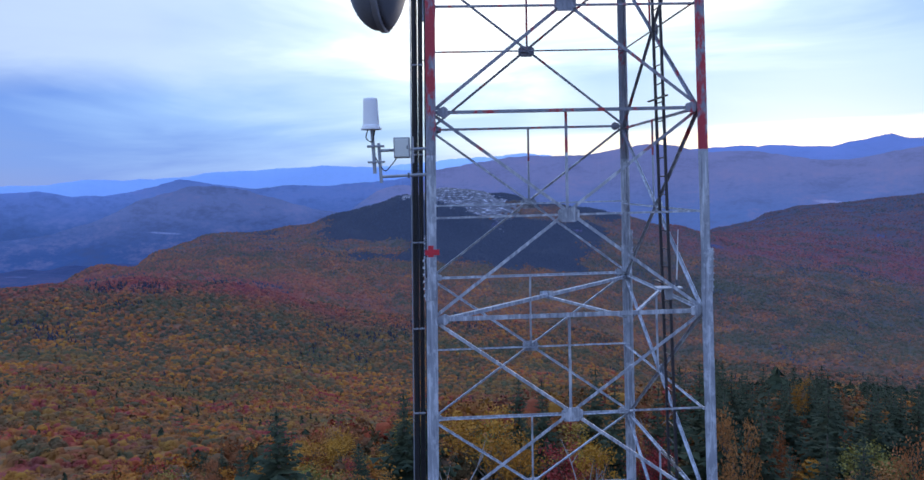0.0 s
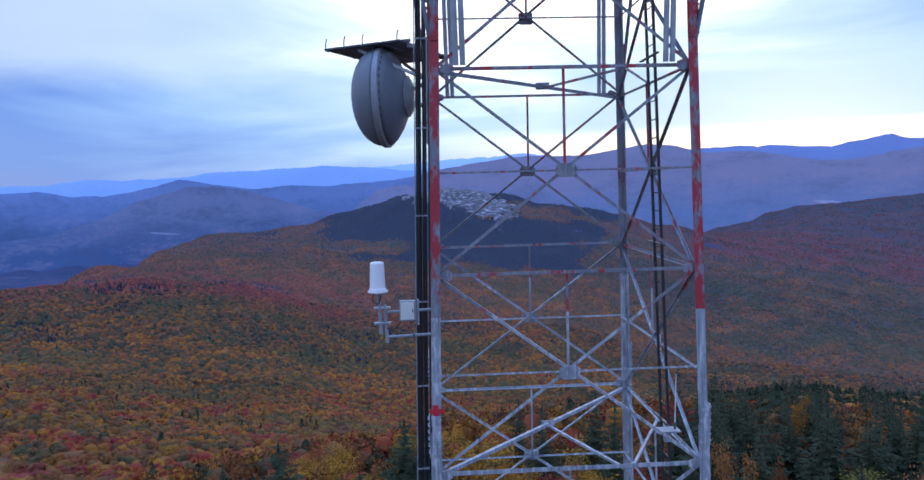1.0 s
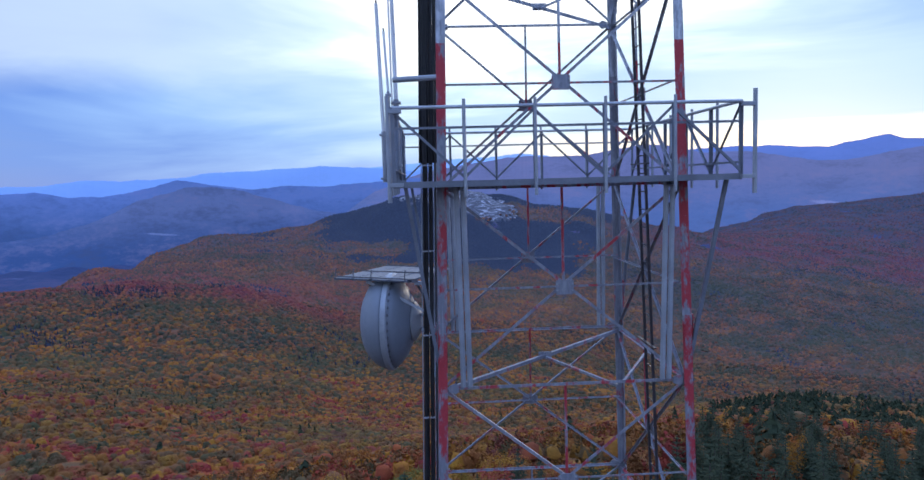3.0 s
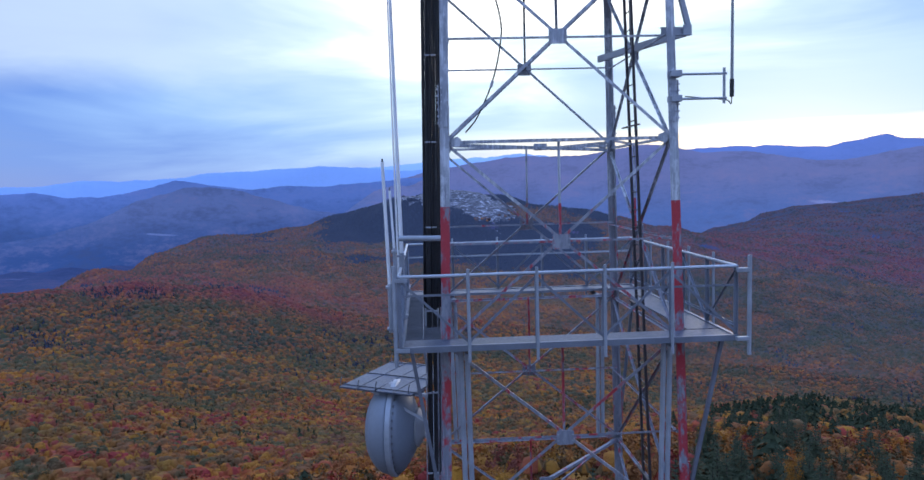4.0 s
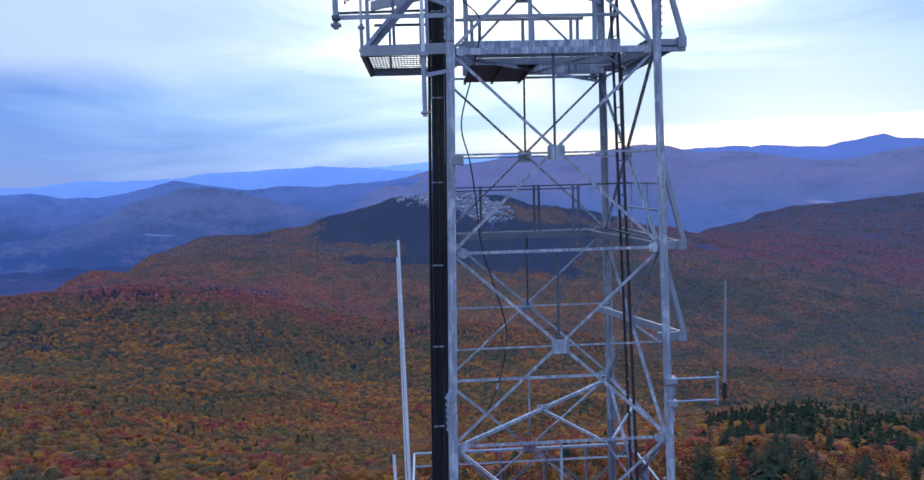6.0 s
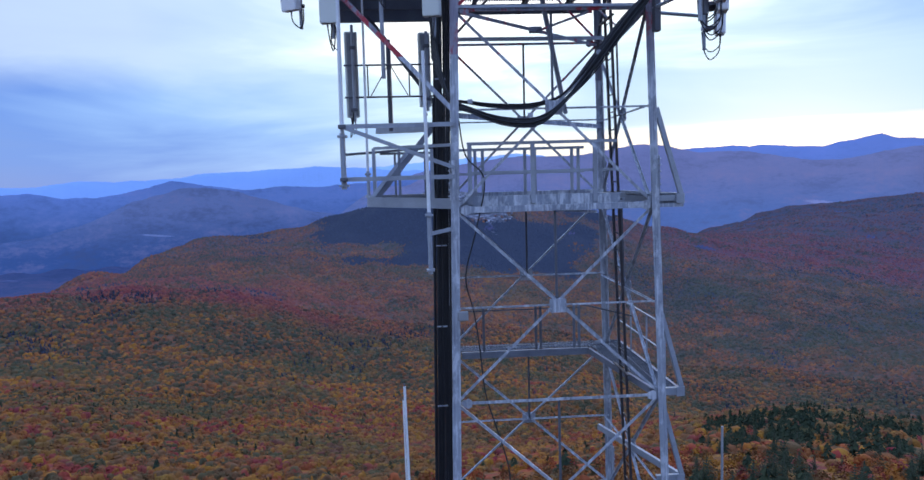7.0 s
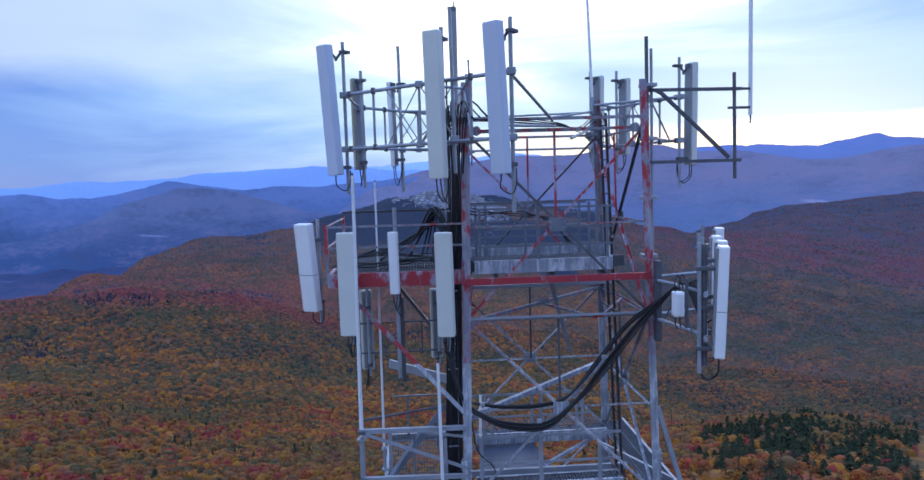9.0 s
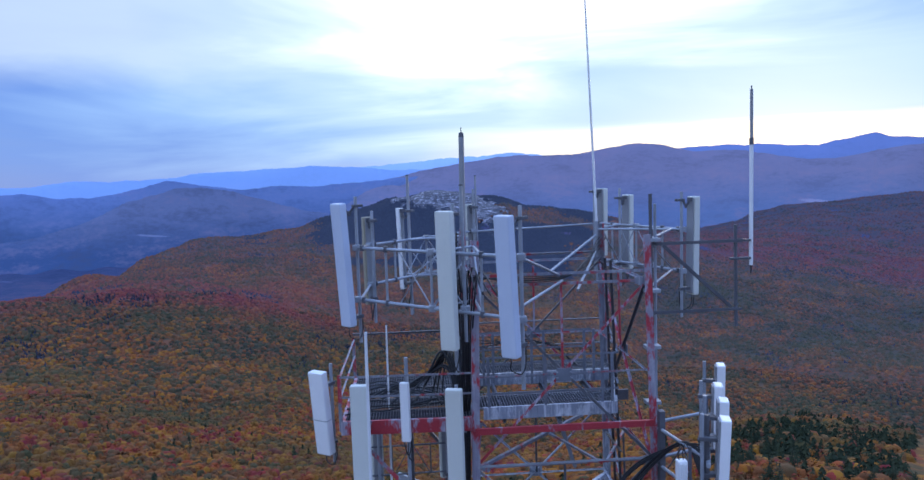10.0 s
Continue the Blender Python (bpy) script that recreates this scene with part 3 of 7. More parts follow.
def leafy(name, x, y, width, height, leaves, material):
    """Crowns of the nearer trees: each a loose heap of leaf sprays, with gaps and an uneven outline."""
    n = len(x)
    w, h = width * rng.uniform(0.7, 1.3, n), height * rng.uniform(0.75, 1.25, n)
    z = ground_z(x, y)
    lobes = 7
    a = rng.uniform(0, 6.28, (n, lobes))
    up = np.linspace(0.42, 0.88, lobes)[None] + rng.uniform(-0.07, 0.07, (n, lobes))
    ring = np.sqrt(np.clip(1 - ((up - 0.5) / 0.46) ** 2, 0.03, 1)) * rng.uniform(0.25, 0.8, (n, lobes)) * 0.40
    pick = rng.integers(0, lobes, (n, leaves))
    row = np.arange(n)[:, None]
    d = rng.normal(0, 1, (n, leaves, 3))
    d /= np.linalg.norm(d, axis=2, keepdims=True)
    rad = (0.19 * w)[:, None] * rng.uniform(0.75, 1.05, (n, leaves))
    c = np.stack([x[:, None] + np.cos(a)[row, pick] * ring[row, pick] * w[:, None] + d[..., 0] * rad, y[:, None] + np.sin(a)[row, pick] * ring[row, pick] * w[:, None] + d[..., 1] * rad,
                  z[:, None] + h[:, None] * up[row, pick] + d[..., 2] * rad * 0.75], -1)
    # each spray lies roughly along the crown's surface
    tilt = d + rng.normal(0, 0.35, d.shape)
    e1 = np.cross(tilt, np.array([0.3, 0.2, 1.0]))
    e1 /= np.linalg.norm(e1, axis=2, keepdims=True) + 1e-6
    e2 = np.cross(tilt, e1)
    e2 /= np.linalg.norm(e2, axis=2, keepdims=True) + 1e-6
    s = (rng.uniform(0.034, 0.058, (n, leaves)) * w[:, None])[..., None]
    quad = np.stack([c + e1 * s, c + e2 * s, c - e1 * s, c - e2 * s * 0.8], 2)
    m = n * leaves
    base = np.arange(m)[:, None] * 4
    tris = np.concatenate([base + np.array([[0, 1, 2]]), base + np.array([[0, 2, 3]])])
    return big_mesh(name, quad.reshape(-1, 3), tris, material)


def forest():
    # from, to, ground for each crown, width, height, boughs, size of a bough
    spans = ((52, 95, 15.0, 3.8, 5.0, 230, 0.0), (95, 200, 17.0, 5.6, 8.0, 150, 0.0), (200, 440, 21.0, 6.0, 8.5, 64, 0.095), (440, 800, 23.0, 6.4, 9.0, 26, 0.13), (800, 1360, 27.0, 7.2, 9.5, 0, 0.0),
             (1360, 2050, 42.0, 8.6, 9.5, 0, 0.0), (2050, 2950, 72.0, 11.0, 9.5, 0, 0.0), (2950, 4050, 150.0, 15.0, 10.0, 0, 0.0))
    for k, (r0, r1, each, w, h, boughs, size) in enumerate(spans):
        x, y = scatter(r0, r1, each, 35.5)
        wooded = (ground_z(x, y) > -300) | (np.hypot(x, y) < 1500) | (np.degrees(np.arctan2(x, y)) > 21) | (np.hypot(x, y) < 2300) & (np.degrees(np.arctan2(x, y)) > 0)
        if k == 7:
            wooded &= np.degrees(np.arctan2(x, y)) > 19
        x, y = x[wooded], y[wooded]
        dark = rng.random(len(x)) < spruce_share(x, y)
        keep = bald(x, y) < 0.48 + 0.22 * rng.random(len(x))
        broad, needle = keep & ~dark, keep & dark
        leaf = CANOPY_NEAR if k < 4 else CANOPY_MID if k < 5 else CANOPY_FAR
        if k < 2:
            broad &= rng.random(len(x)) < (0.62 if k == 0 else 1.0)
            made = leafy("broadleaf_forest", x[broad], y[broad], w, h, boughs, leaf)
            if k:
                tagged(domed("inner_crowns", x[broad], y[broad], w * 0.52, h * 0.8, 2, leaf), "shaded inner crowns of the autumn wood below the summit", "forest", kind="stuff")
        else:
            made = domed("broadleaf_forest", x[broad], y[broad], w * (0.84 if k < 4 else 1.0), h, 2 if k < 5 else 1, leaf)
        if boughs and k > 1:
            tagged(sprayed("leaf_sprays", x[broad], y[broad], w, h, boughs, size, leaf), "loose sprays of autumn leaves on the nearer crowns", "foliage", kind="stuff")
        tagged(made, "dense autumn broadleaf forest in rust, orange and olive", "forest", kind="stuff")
        if len(x[needle]):
            made = (spired("spruce_forest", x[needle], y[needle], w * (1.3 if k < 3 else 0.95), h * 1.3, 40 if k < 4 else 15, SPRUCE if k < 4 else SPRUCE_HAZED) if k < 5
                    else coned("spruce_forest", x[needle], y[needle], w * 1.1, h * 1.1, SPRUCE_HAZED))
            tagged(made, "scattered dark spruces standing among the autumn forest", "forest", kind="stuff")


forest()


def understorey():
    """The closed lower leaf layer between the crowns."""
    rings, a = np.geomspace(100, 4100, 200), np.radians(np.linspace(-39.5, 39.5, 330))
    v = []
    for i, r in enumerate(rings):
        x, y = r * np.sin(a), r * np.cos(a)
        edge = 1.0 if 0 < i < len(rings) - 1 else 0.0
        lift = np.clip((r - 95) / 60, 0.15, 1) * (6.3 + 1.8 * (value_noise(x, y, 9, 31) - 0.5)) * edge * np.clip((0.62 - bald(x, y)) * 4, 0, 1) - 1.5 * (1 - edge)
        v.append(np.stack([x, y, ground_z(x, y) + lift], 1))
    n = len(a)
    p = (np.arange(len(rings) - 1)[:, None] * n + np.arange(n - 1)[None]).ravel()
    tris = np.concatenate([np.stack([p, p + n, p + n + 1], 1), np.stack([p, p + n + 1, p + 1], 1)])
    v = np.concatenate(v)
    mid = v[tris].mean(1)
    away = np.hypot(mid[:, 0], mid[:, 1])
    bearing = np.degrees(np.arctan2(mid[:, 0], mid[:, 1]))
    open_valley = (away > np.where(bearing > 0, 2300, 1500)) & (mid[:, 2] < -292) & (bearing < 21) | (away > 2950) & (bearing < 19)
    tris, mid, away = tris[~open_valley], mid[~open_valley], away[~open_valley]
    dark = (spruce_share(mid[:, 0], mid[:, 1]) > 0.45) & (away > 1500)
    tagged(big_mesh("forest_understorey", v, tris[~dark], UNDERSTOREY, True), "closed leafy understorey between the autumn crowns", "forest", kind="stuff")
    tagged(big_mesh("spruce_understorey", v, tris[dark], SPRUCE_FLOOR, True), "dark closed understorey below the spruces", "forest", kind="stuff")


understorey()


def rock_cap():
    """The bald rock of the hill, a rough skin over the ground where no trees stand."""
    xs, ys = np.meshgrid(np.linspace(-330, 330, 190), np.linspace(2130, 2790, 190), indexing="ij")
    z = ground_z(xs, ys) + 1.0 + 3.0 * value_noise(xs, ys, 14, 11) + 6.0 * np.clip(bald(xs, ys) - 0.45, -1.5, 0.6)
    v = np.stack([xs, ys, z], -1).reshape(-1, 3)
    i, j = np.meshgrid(np.arange(189), np.arange(189), indexing="ij")
    p = (i * 190 + j).ravel()
    tris = np.concatenate([np.stack([p, p + 190, p + 191], 1), np.stack([p, p + 191, p + 1], 1)])
    keep = bald(v[tris[:, 0], 0], v[tris[:, 0], 1]) > 0.42
    tagged(big_mesh("rock_cap", v, tris[keep], rock_material(), True), "bald rocky hilltop dusted with early snow", "rock", kind="structure")


rock_cap()


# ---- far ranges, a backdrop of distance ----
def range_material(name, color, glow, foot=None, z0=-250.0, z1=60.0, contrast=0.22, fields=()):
    """Far wooded slopes, distance haze painted into colour, foot tint and glow. fields: pale openings as x, height and
    half-sizes.
    """
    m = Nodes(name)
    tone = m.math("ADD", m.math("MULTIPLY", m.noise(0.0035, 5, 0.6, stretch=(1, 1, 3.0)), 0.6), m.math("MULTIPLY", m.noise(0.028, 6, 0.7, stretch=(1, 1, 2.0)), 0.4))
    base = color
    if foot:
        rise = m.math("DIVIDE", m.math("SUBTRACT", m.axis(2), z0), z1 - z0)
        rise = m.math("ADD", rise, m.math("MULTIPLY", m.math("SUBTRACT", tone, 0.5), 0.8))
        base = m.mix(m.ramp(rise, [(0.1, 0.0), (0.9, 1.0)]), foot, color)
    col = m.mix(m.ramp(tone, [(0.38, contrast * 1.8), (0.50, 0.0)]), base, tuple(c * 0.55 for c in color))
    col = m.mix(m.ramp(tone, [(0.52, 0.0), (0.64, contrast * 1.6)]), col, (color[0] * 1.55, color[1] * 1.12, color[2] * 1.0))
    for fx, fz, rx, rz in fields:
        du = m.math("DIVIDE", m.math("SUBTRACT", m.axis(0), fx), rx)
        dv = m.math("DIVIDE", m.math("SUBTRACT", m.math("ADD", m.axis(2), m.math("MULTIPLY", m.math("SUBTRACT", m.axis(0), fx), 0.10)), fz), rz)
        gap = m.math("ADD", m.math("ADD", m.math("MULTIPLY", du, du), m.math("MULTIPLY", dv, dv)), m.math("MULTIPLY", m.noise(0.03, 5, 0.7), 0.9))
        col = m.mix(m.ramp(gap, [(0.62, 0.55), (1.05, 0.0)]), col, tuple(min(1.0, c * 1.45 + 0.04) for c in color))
    # slopes emit their own colour, standing in for lit haze
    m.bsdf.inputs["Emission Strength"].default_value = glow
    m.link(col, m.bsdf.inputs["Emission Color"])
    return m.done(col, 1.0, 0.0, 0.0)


def far_range(name, label, dist, depth, crest, foot, material, rough=0.12, seed=1):
    """A mountain range: crest as bearing and height in degrees from the summit's eye level, smoothed, with a broken flank."""
    b = np.linspace(crest[0][0], crest[-1][0], 700)
    cb, ce = np.array(crest, float).T
    fine = np.linspace(cb[0], cb[-1], 4000)
    line = np.interp(fine, cb, ce)
    k = np.hanning(71)
    line = np.convolve(np.pad(line, 35, mode="edge"), k / k.sum(), "valid")
    e = np.interp(b, fine, line)
    for octave in range(5):
        e = e + rough * 1.5 * 0.62 ** octave * (value_noise(b * 1.0 + 300, b * 0 + 7.3 * seed, 1.6 * 0.5 ** octave, 20 + seed) - 0.5)
    rows = 14
    verts = []
    for q in range(rows):
        t = q / (rows - 1)
        d = dist - depth * t + depth * 0.08 * (value_noise(b + 50, b * 0 + 2 * t, 2.6, 40 + seed) - 0.5) * (t > 0)
        zc = 36 + dist * np.tan(np.radians(e))
        z = zc + (foot - zc) * (t ** 1.15) + (zc - foot) * 0.14 * (value_noise(b + 90, b * 0 + 2.2 * t, 2.2, 60 + seed) - 0.5) * math.sin(math.pi * t)
        a = np.radians(b)
        verts.append(np.stack([d * np.sin(a), d * np.cos(a), z], 1))
    n = len(b)
    p = (np.arange(rows - 1)[:, None] * n + np.arange(n - 1)[None]).ravel()
    tris = np.concatenate([np.stack([p, p + n, p + n + 1], 1), np.stack([p, p + n + 1, p + 1], 1)])
    return tagged(big_mesh(name, np.concatenate(verts), tris, material, True), label, "mountains", kind="structure")


# each blue or violet here carries the painted haze of its distance
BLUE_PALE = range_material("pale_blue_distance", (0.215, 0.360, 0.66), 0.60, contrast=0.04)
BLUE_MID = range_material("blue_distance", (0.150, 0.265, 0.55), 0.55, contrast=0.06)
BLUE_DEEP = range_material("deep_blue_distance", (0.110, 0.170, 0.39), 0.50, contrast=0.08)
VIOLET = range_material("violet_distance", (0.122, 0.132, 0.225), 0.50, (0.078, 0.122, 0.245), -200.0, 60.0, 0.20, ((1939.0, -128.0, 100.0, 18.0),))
HAZED_SLOPE = range_material("dusky_wooded_slope", (0.088, 0.118, 0.225), 0.46, (0.034, 0.068, 0.165), -300.0, -60.0, 0.30, ((-1513.0, -194.0, 120.0, 7.0),))
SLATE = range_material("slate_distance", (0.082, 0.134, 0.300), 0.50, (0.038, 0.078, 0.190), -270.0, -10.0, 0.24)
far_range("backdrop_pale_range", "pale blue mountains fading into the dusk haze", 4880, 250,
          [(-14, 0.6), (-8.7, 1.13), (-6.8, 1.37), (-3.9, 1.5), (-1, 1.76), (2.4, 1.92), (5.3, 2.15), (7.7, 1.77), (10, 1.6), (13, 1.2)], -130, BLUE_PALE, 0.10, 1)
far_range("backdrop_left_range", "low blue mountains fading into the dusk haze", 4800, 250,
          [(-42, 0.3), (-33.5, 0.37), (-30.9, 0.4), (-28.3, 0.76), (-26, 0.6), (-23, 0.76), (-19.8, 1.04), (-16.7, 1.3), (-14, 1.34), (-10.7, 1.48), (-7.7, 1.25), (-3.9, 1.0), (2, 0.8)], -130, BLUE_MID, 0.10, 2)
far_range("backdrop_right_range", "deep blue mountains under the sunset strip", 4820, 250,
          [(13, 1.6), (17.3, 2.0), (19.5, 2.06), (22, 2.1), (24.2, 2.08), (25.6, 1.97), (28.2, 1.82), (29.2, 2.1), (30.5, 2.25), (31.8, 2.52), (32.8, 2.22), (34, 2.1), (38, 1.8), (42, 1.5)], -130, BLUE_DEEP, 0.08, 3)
far_range("backdrop_violet_range", "broad wooded mountain range, violet with painted haze", 4560, 900,
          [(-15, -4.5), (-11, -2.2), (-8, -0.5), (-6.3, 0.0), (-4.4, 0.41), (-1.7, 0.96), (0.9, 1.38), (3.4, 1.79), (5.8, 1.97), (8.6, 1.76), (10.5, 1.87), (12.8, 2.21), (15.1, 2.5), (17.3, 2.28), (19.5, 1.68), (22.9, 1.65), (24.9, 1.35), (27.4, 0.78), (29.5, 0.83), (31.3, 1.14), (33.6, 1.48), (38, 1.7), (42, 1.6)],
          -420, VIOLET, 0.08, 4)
far_range("backdrop_slate_range", "wooded hills across the valley, slate blue with painted haze", 4500, 380,
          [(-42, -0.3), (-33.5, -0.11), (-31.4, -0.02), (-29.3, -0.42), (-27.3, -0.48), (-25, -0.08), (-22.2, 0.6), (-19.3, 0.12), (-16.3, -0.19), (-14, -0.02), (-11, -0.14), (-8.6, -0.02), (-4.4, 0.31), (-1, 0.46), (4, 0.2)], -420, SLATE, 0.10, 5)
far_range("backdrop_round_hill", "rounded wooded hill in the valley, dusky with painted haze", 4050, 420,
          [(-36, -3.6), (-31, -3.2), (-28.5, -2.5), (-26.6, -1.75), (-25, -0.95), (-23.2, -0.44), (-21.3, 0.04), (-19.8, 0.1), (-17.8, -0.15), (-16.3, -0.75), (-14, -1.33), (-11.9, -1.97), (-8.8, -2.6), (-4, -5.0)], -420, HAZED_SLOPE, 0.10, 6)


# ---- the tower ----
TX, TY, TURN = 1.491, 1.926, radians(2.772)
NODES = [1.4, 4.4, 7.4, 10.4, 13.4, 16.4, 19.45, 22.47, 25.48, 28.55, 31.61, 34.75, 37.93, 41.09, 44.33, 47.5]
JOINTS = [0.0] + [round((a + b) / 2, 2) for a, b in zip(NODES, NODES[1:])] + [49.1]
TOP = 49.9


def half(z):
    return 1.7637 - 0.02209 * (z - 38.0)


def at_tower(u, v, z):
    """World place of a point given in the tower's own axes: u along the front, v away to the back."""
    c, s = math.cos(TURN), math.sin(TURN)
    return (TX + u * c - v * s, TY + u * s + v * c, z)


def on_tower(name, label, category, base=(0, 0, 0), group="", kind="", turn=0.0):
    """An empty for a thing that is fixed to the tower, in the tower's axes."""
    ob = thing(name, label, category, group, kind, at_tower(*base))
    ob.rotation_euler = (0, 0, TURN + radians(turn))
    return ob


def frame_along(p, q, side):
    p, q = Vector(p), Vector(q)
    d = (q - p).normalized()
    s = Vector(side)
    s = (s - d * s.dot(d))
    if s.length < 1e-4:
        s = d.orthogonal()
    s.normalize()
    return p, q, d, s, d.cross(s)


def prism(bm, p, q, side, outline):
    """A straight bar from p to q whose section is the outline, in (side, across) metres."""
    p, q, d, s, c = frame_along(p, q, side)
    rings = [[bm.verts.new(e + s * a + c * b) for a, b in outline] for e in (p, q)]
    n = len(outline)
    for i in range(n):
        bm.faces.new((rings[0][i], rings[0][(i + 1) % n], rings[1][(i + 1) % n], rings[1][i]))
    bm.faces.new(rings[0][::-1])
    bm.faces.new(rings[1])
    return bm


def angle_outline(a, t):
    return [(-t, -a / 2), (0, -a / 2), (0, a / 2), (-a, a / 2), (-a, a / 2 - t), (-t, a / 2 - t)]


def angle_bar(p, q, out, a=0.07, t=0.009, bm=None):
    """An L-angle from p to q; its flat flange faces out."""
    return prism(bm or bmesh.new(), p, q, out, angle_outline(a, t))


def flat_bar(p, q, out, w, t, bm=None):
    return prism(bm or bmesh.new(), p, q, out, [(-t / 2, -w / 2), (t / 2, -w / 2), (t / 2, w / 2), (-t / 2, w / 2)])


def tube(p, q, r, n=10, bm=None, r2=None):
    bm = bm or bmesh.new()
    p, q, d, s, c = frame_along(p, q, (0.31, 0.92, 0.2))
    r2 = r if r2 is None else r2
    rings = [[bm.verts.new(e + (s * math.cos(2 * math.pi * i / n) + c * math.sin(2 * math.pi * i / n)) * k) for i in range(n)] for e, k in ((p, r), (q, r2))]
    for i in range(n):
        bm.faces.new((rings[0][i], rings[0][(i + 1) % n], rings[1][(i + 1) % n], rings[1][i]))
    bm.faces.new(rings[0][::-1])
    bm.faces.new(rings[1])
    return bm


def box(lo, hi, bevel=0.0, bm=None, m=None):
    own = bmesh.new()
    bmesh.ops.create_cube(own, size=1.0)
    lo, hi = Vector(lo), Vector(hi)
    for v in own.verts:
        v.co = Vector((lo[i] + (v.co[i] + 0.5) * (hi[i] - lo[i]) for i in range(3)))
    if bevel:
        bmesh.ops.bevel(own, geom=own.edges[:], offset=bevel, segments=2, affect="EDGES", profile=0.6)
    if m is not None:
        bmesh.ops.transform(own, matrix=m, verts=own.verts)
    if bm is None:
        return own
    tmp = bpy.data.meshes.new("tmp")
    own.to_mesh(tmp)
    own.free()
    bm.from_mesh(tmp)
    bpy.data.meshes.remove(tmp)
    return bm


def plate(center, out, pts, t=0.012):
    """A flat plate with the outline pts (metres along the face, up), facing out."""
    bm = bmesh.new()
    n = Vector(out).normalized()
    side = Vector((0, 0, 1)).cross(n) * -1
    up = Vector((0, 0, 1))
    c = Vector(center)
    f = [bm.verts.new(c + side * a + up * b + n * t) for a, b in pts]
    g = [bm.verts.new(c + side * a + up * b) for a, b in pts]
    bm.faces.new(f)
    bm.faces.new(g[::-1])
    for i in range(len(pts)):
        j = (i + 1) % len(pts)
        bm.faces.new((f[i], g[i], g[j], f[j]))
    bmesh.ops.recalc_face_normals(bm, faces=bm.faces)
    return bm


OCT = [(-0.16, -0.06), (-0.10, -0.105), (0.10, -0.105), (0.16, -0.06), (0.16, 0.06), (0.10, 0.105), (-0.10, 0.105), (-0.16, 0.06)]
SQUARED = [(-0.14, -0.10), (-0.12, -0.115), (0.12, -0.115), (0.14, -0.10), (0.14, 0.10), (0.12, 0.115), (-0.12, 0.115), (-0.14, 0.10)]
FACES = {"front": ((-1, -1), (1, -1), (0, -1, 0)), "right": ((1, -1), (1, 1), (1, 0, 0)), "back": ((1, 1), (-1, 1), (0, 1, 0)), "left": ((-1, 1), (-1, -1), (-1, 0, 0))}


def corner(s, z):
    return Vector((s[0] * half(z), s[1] * half(z), z))


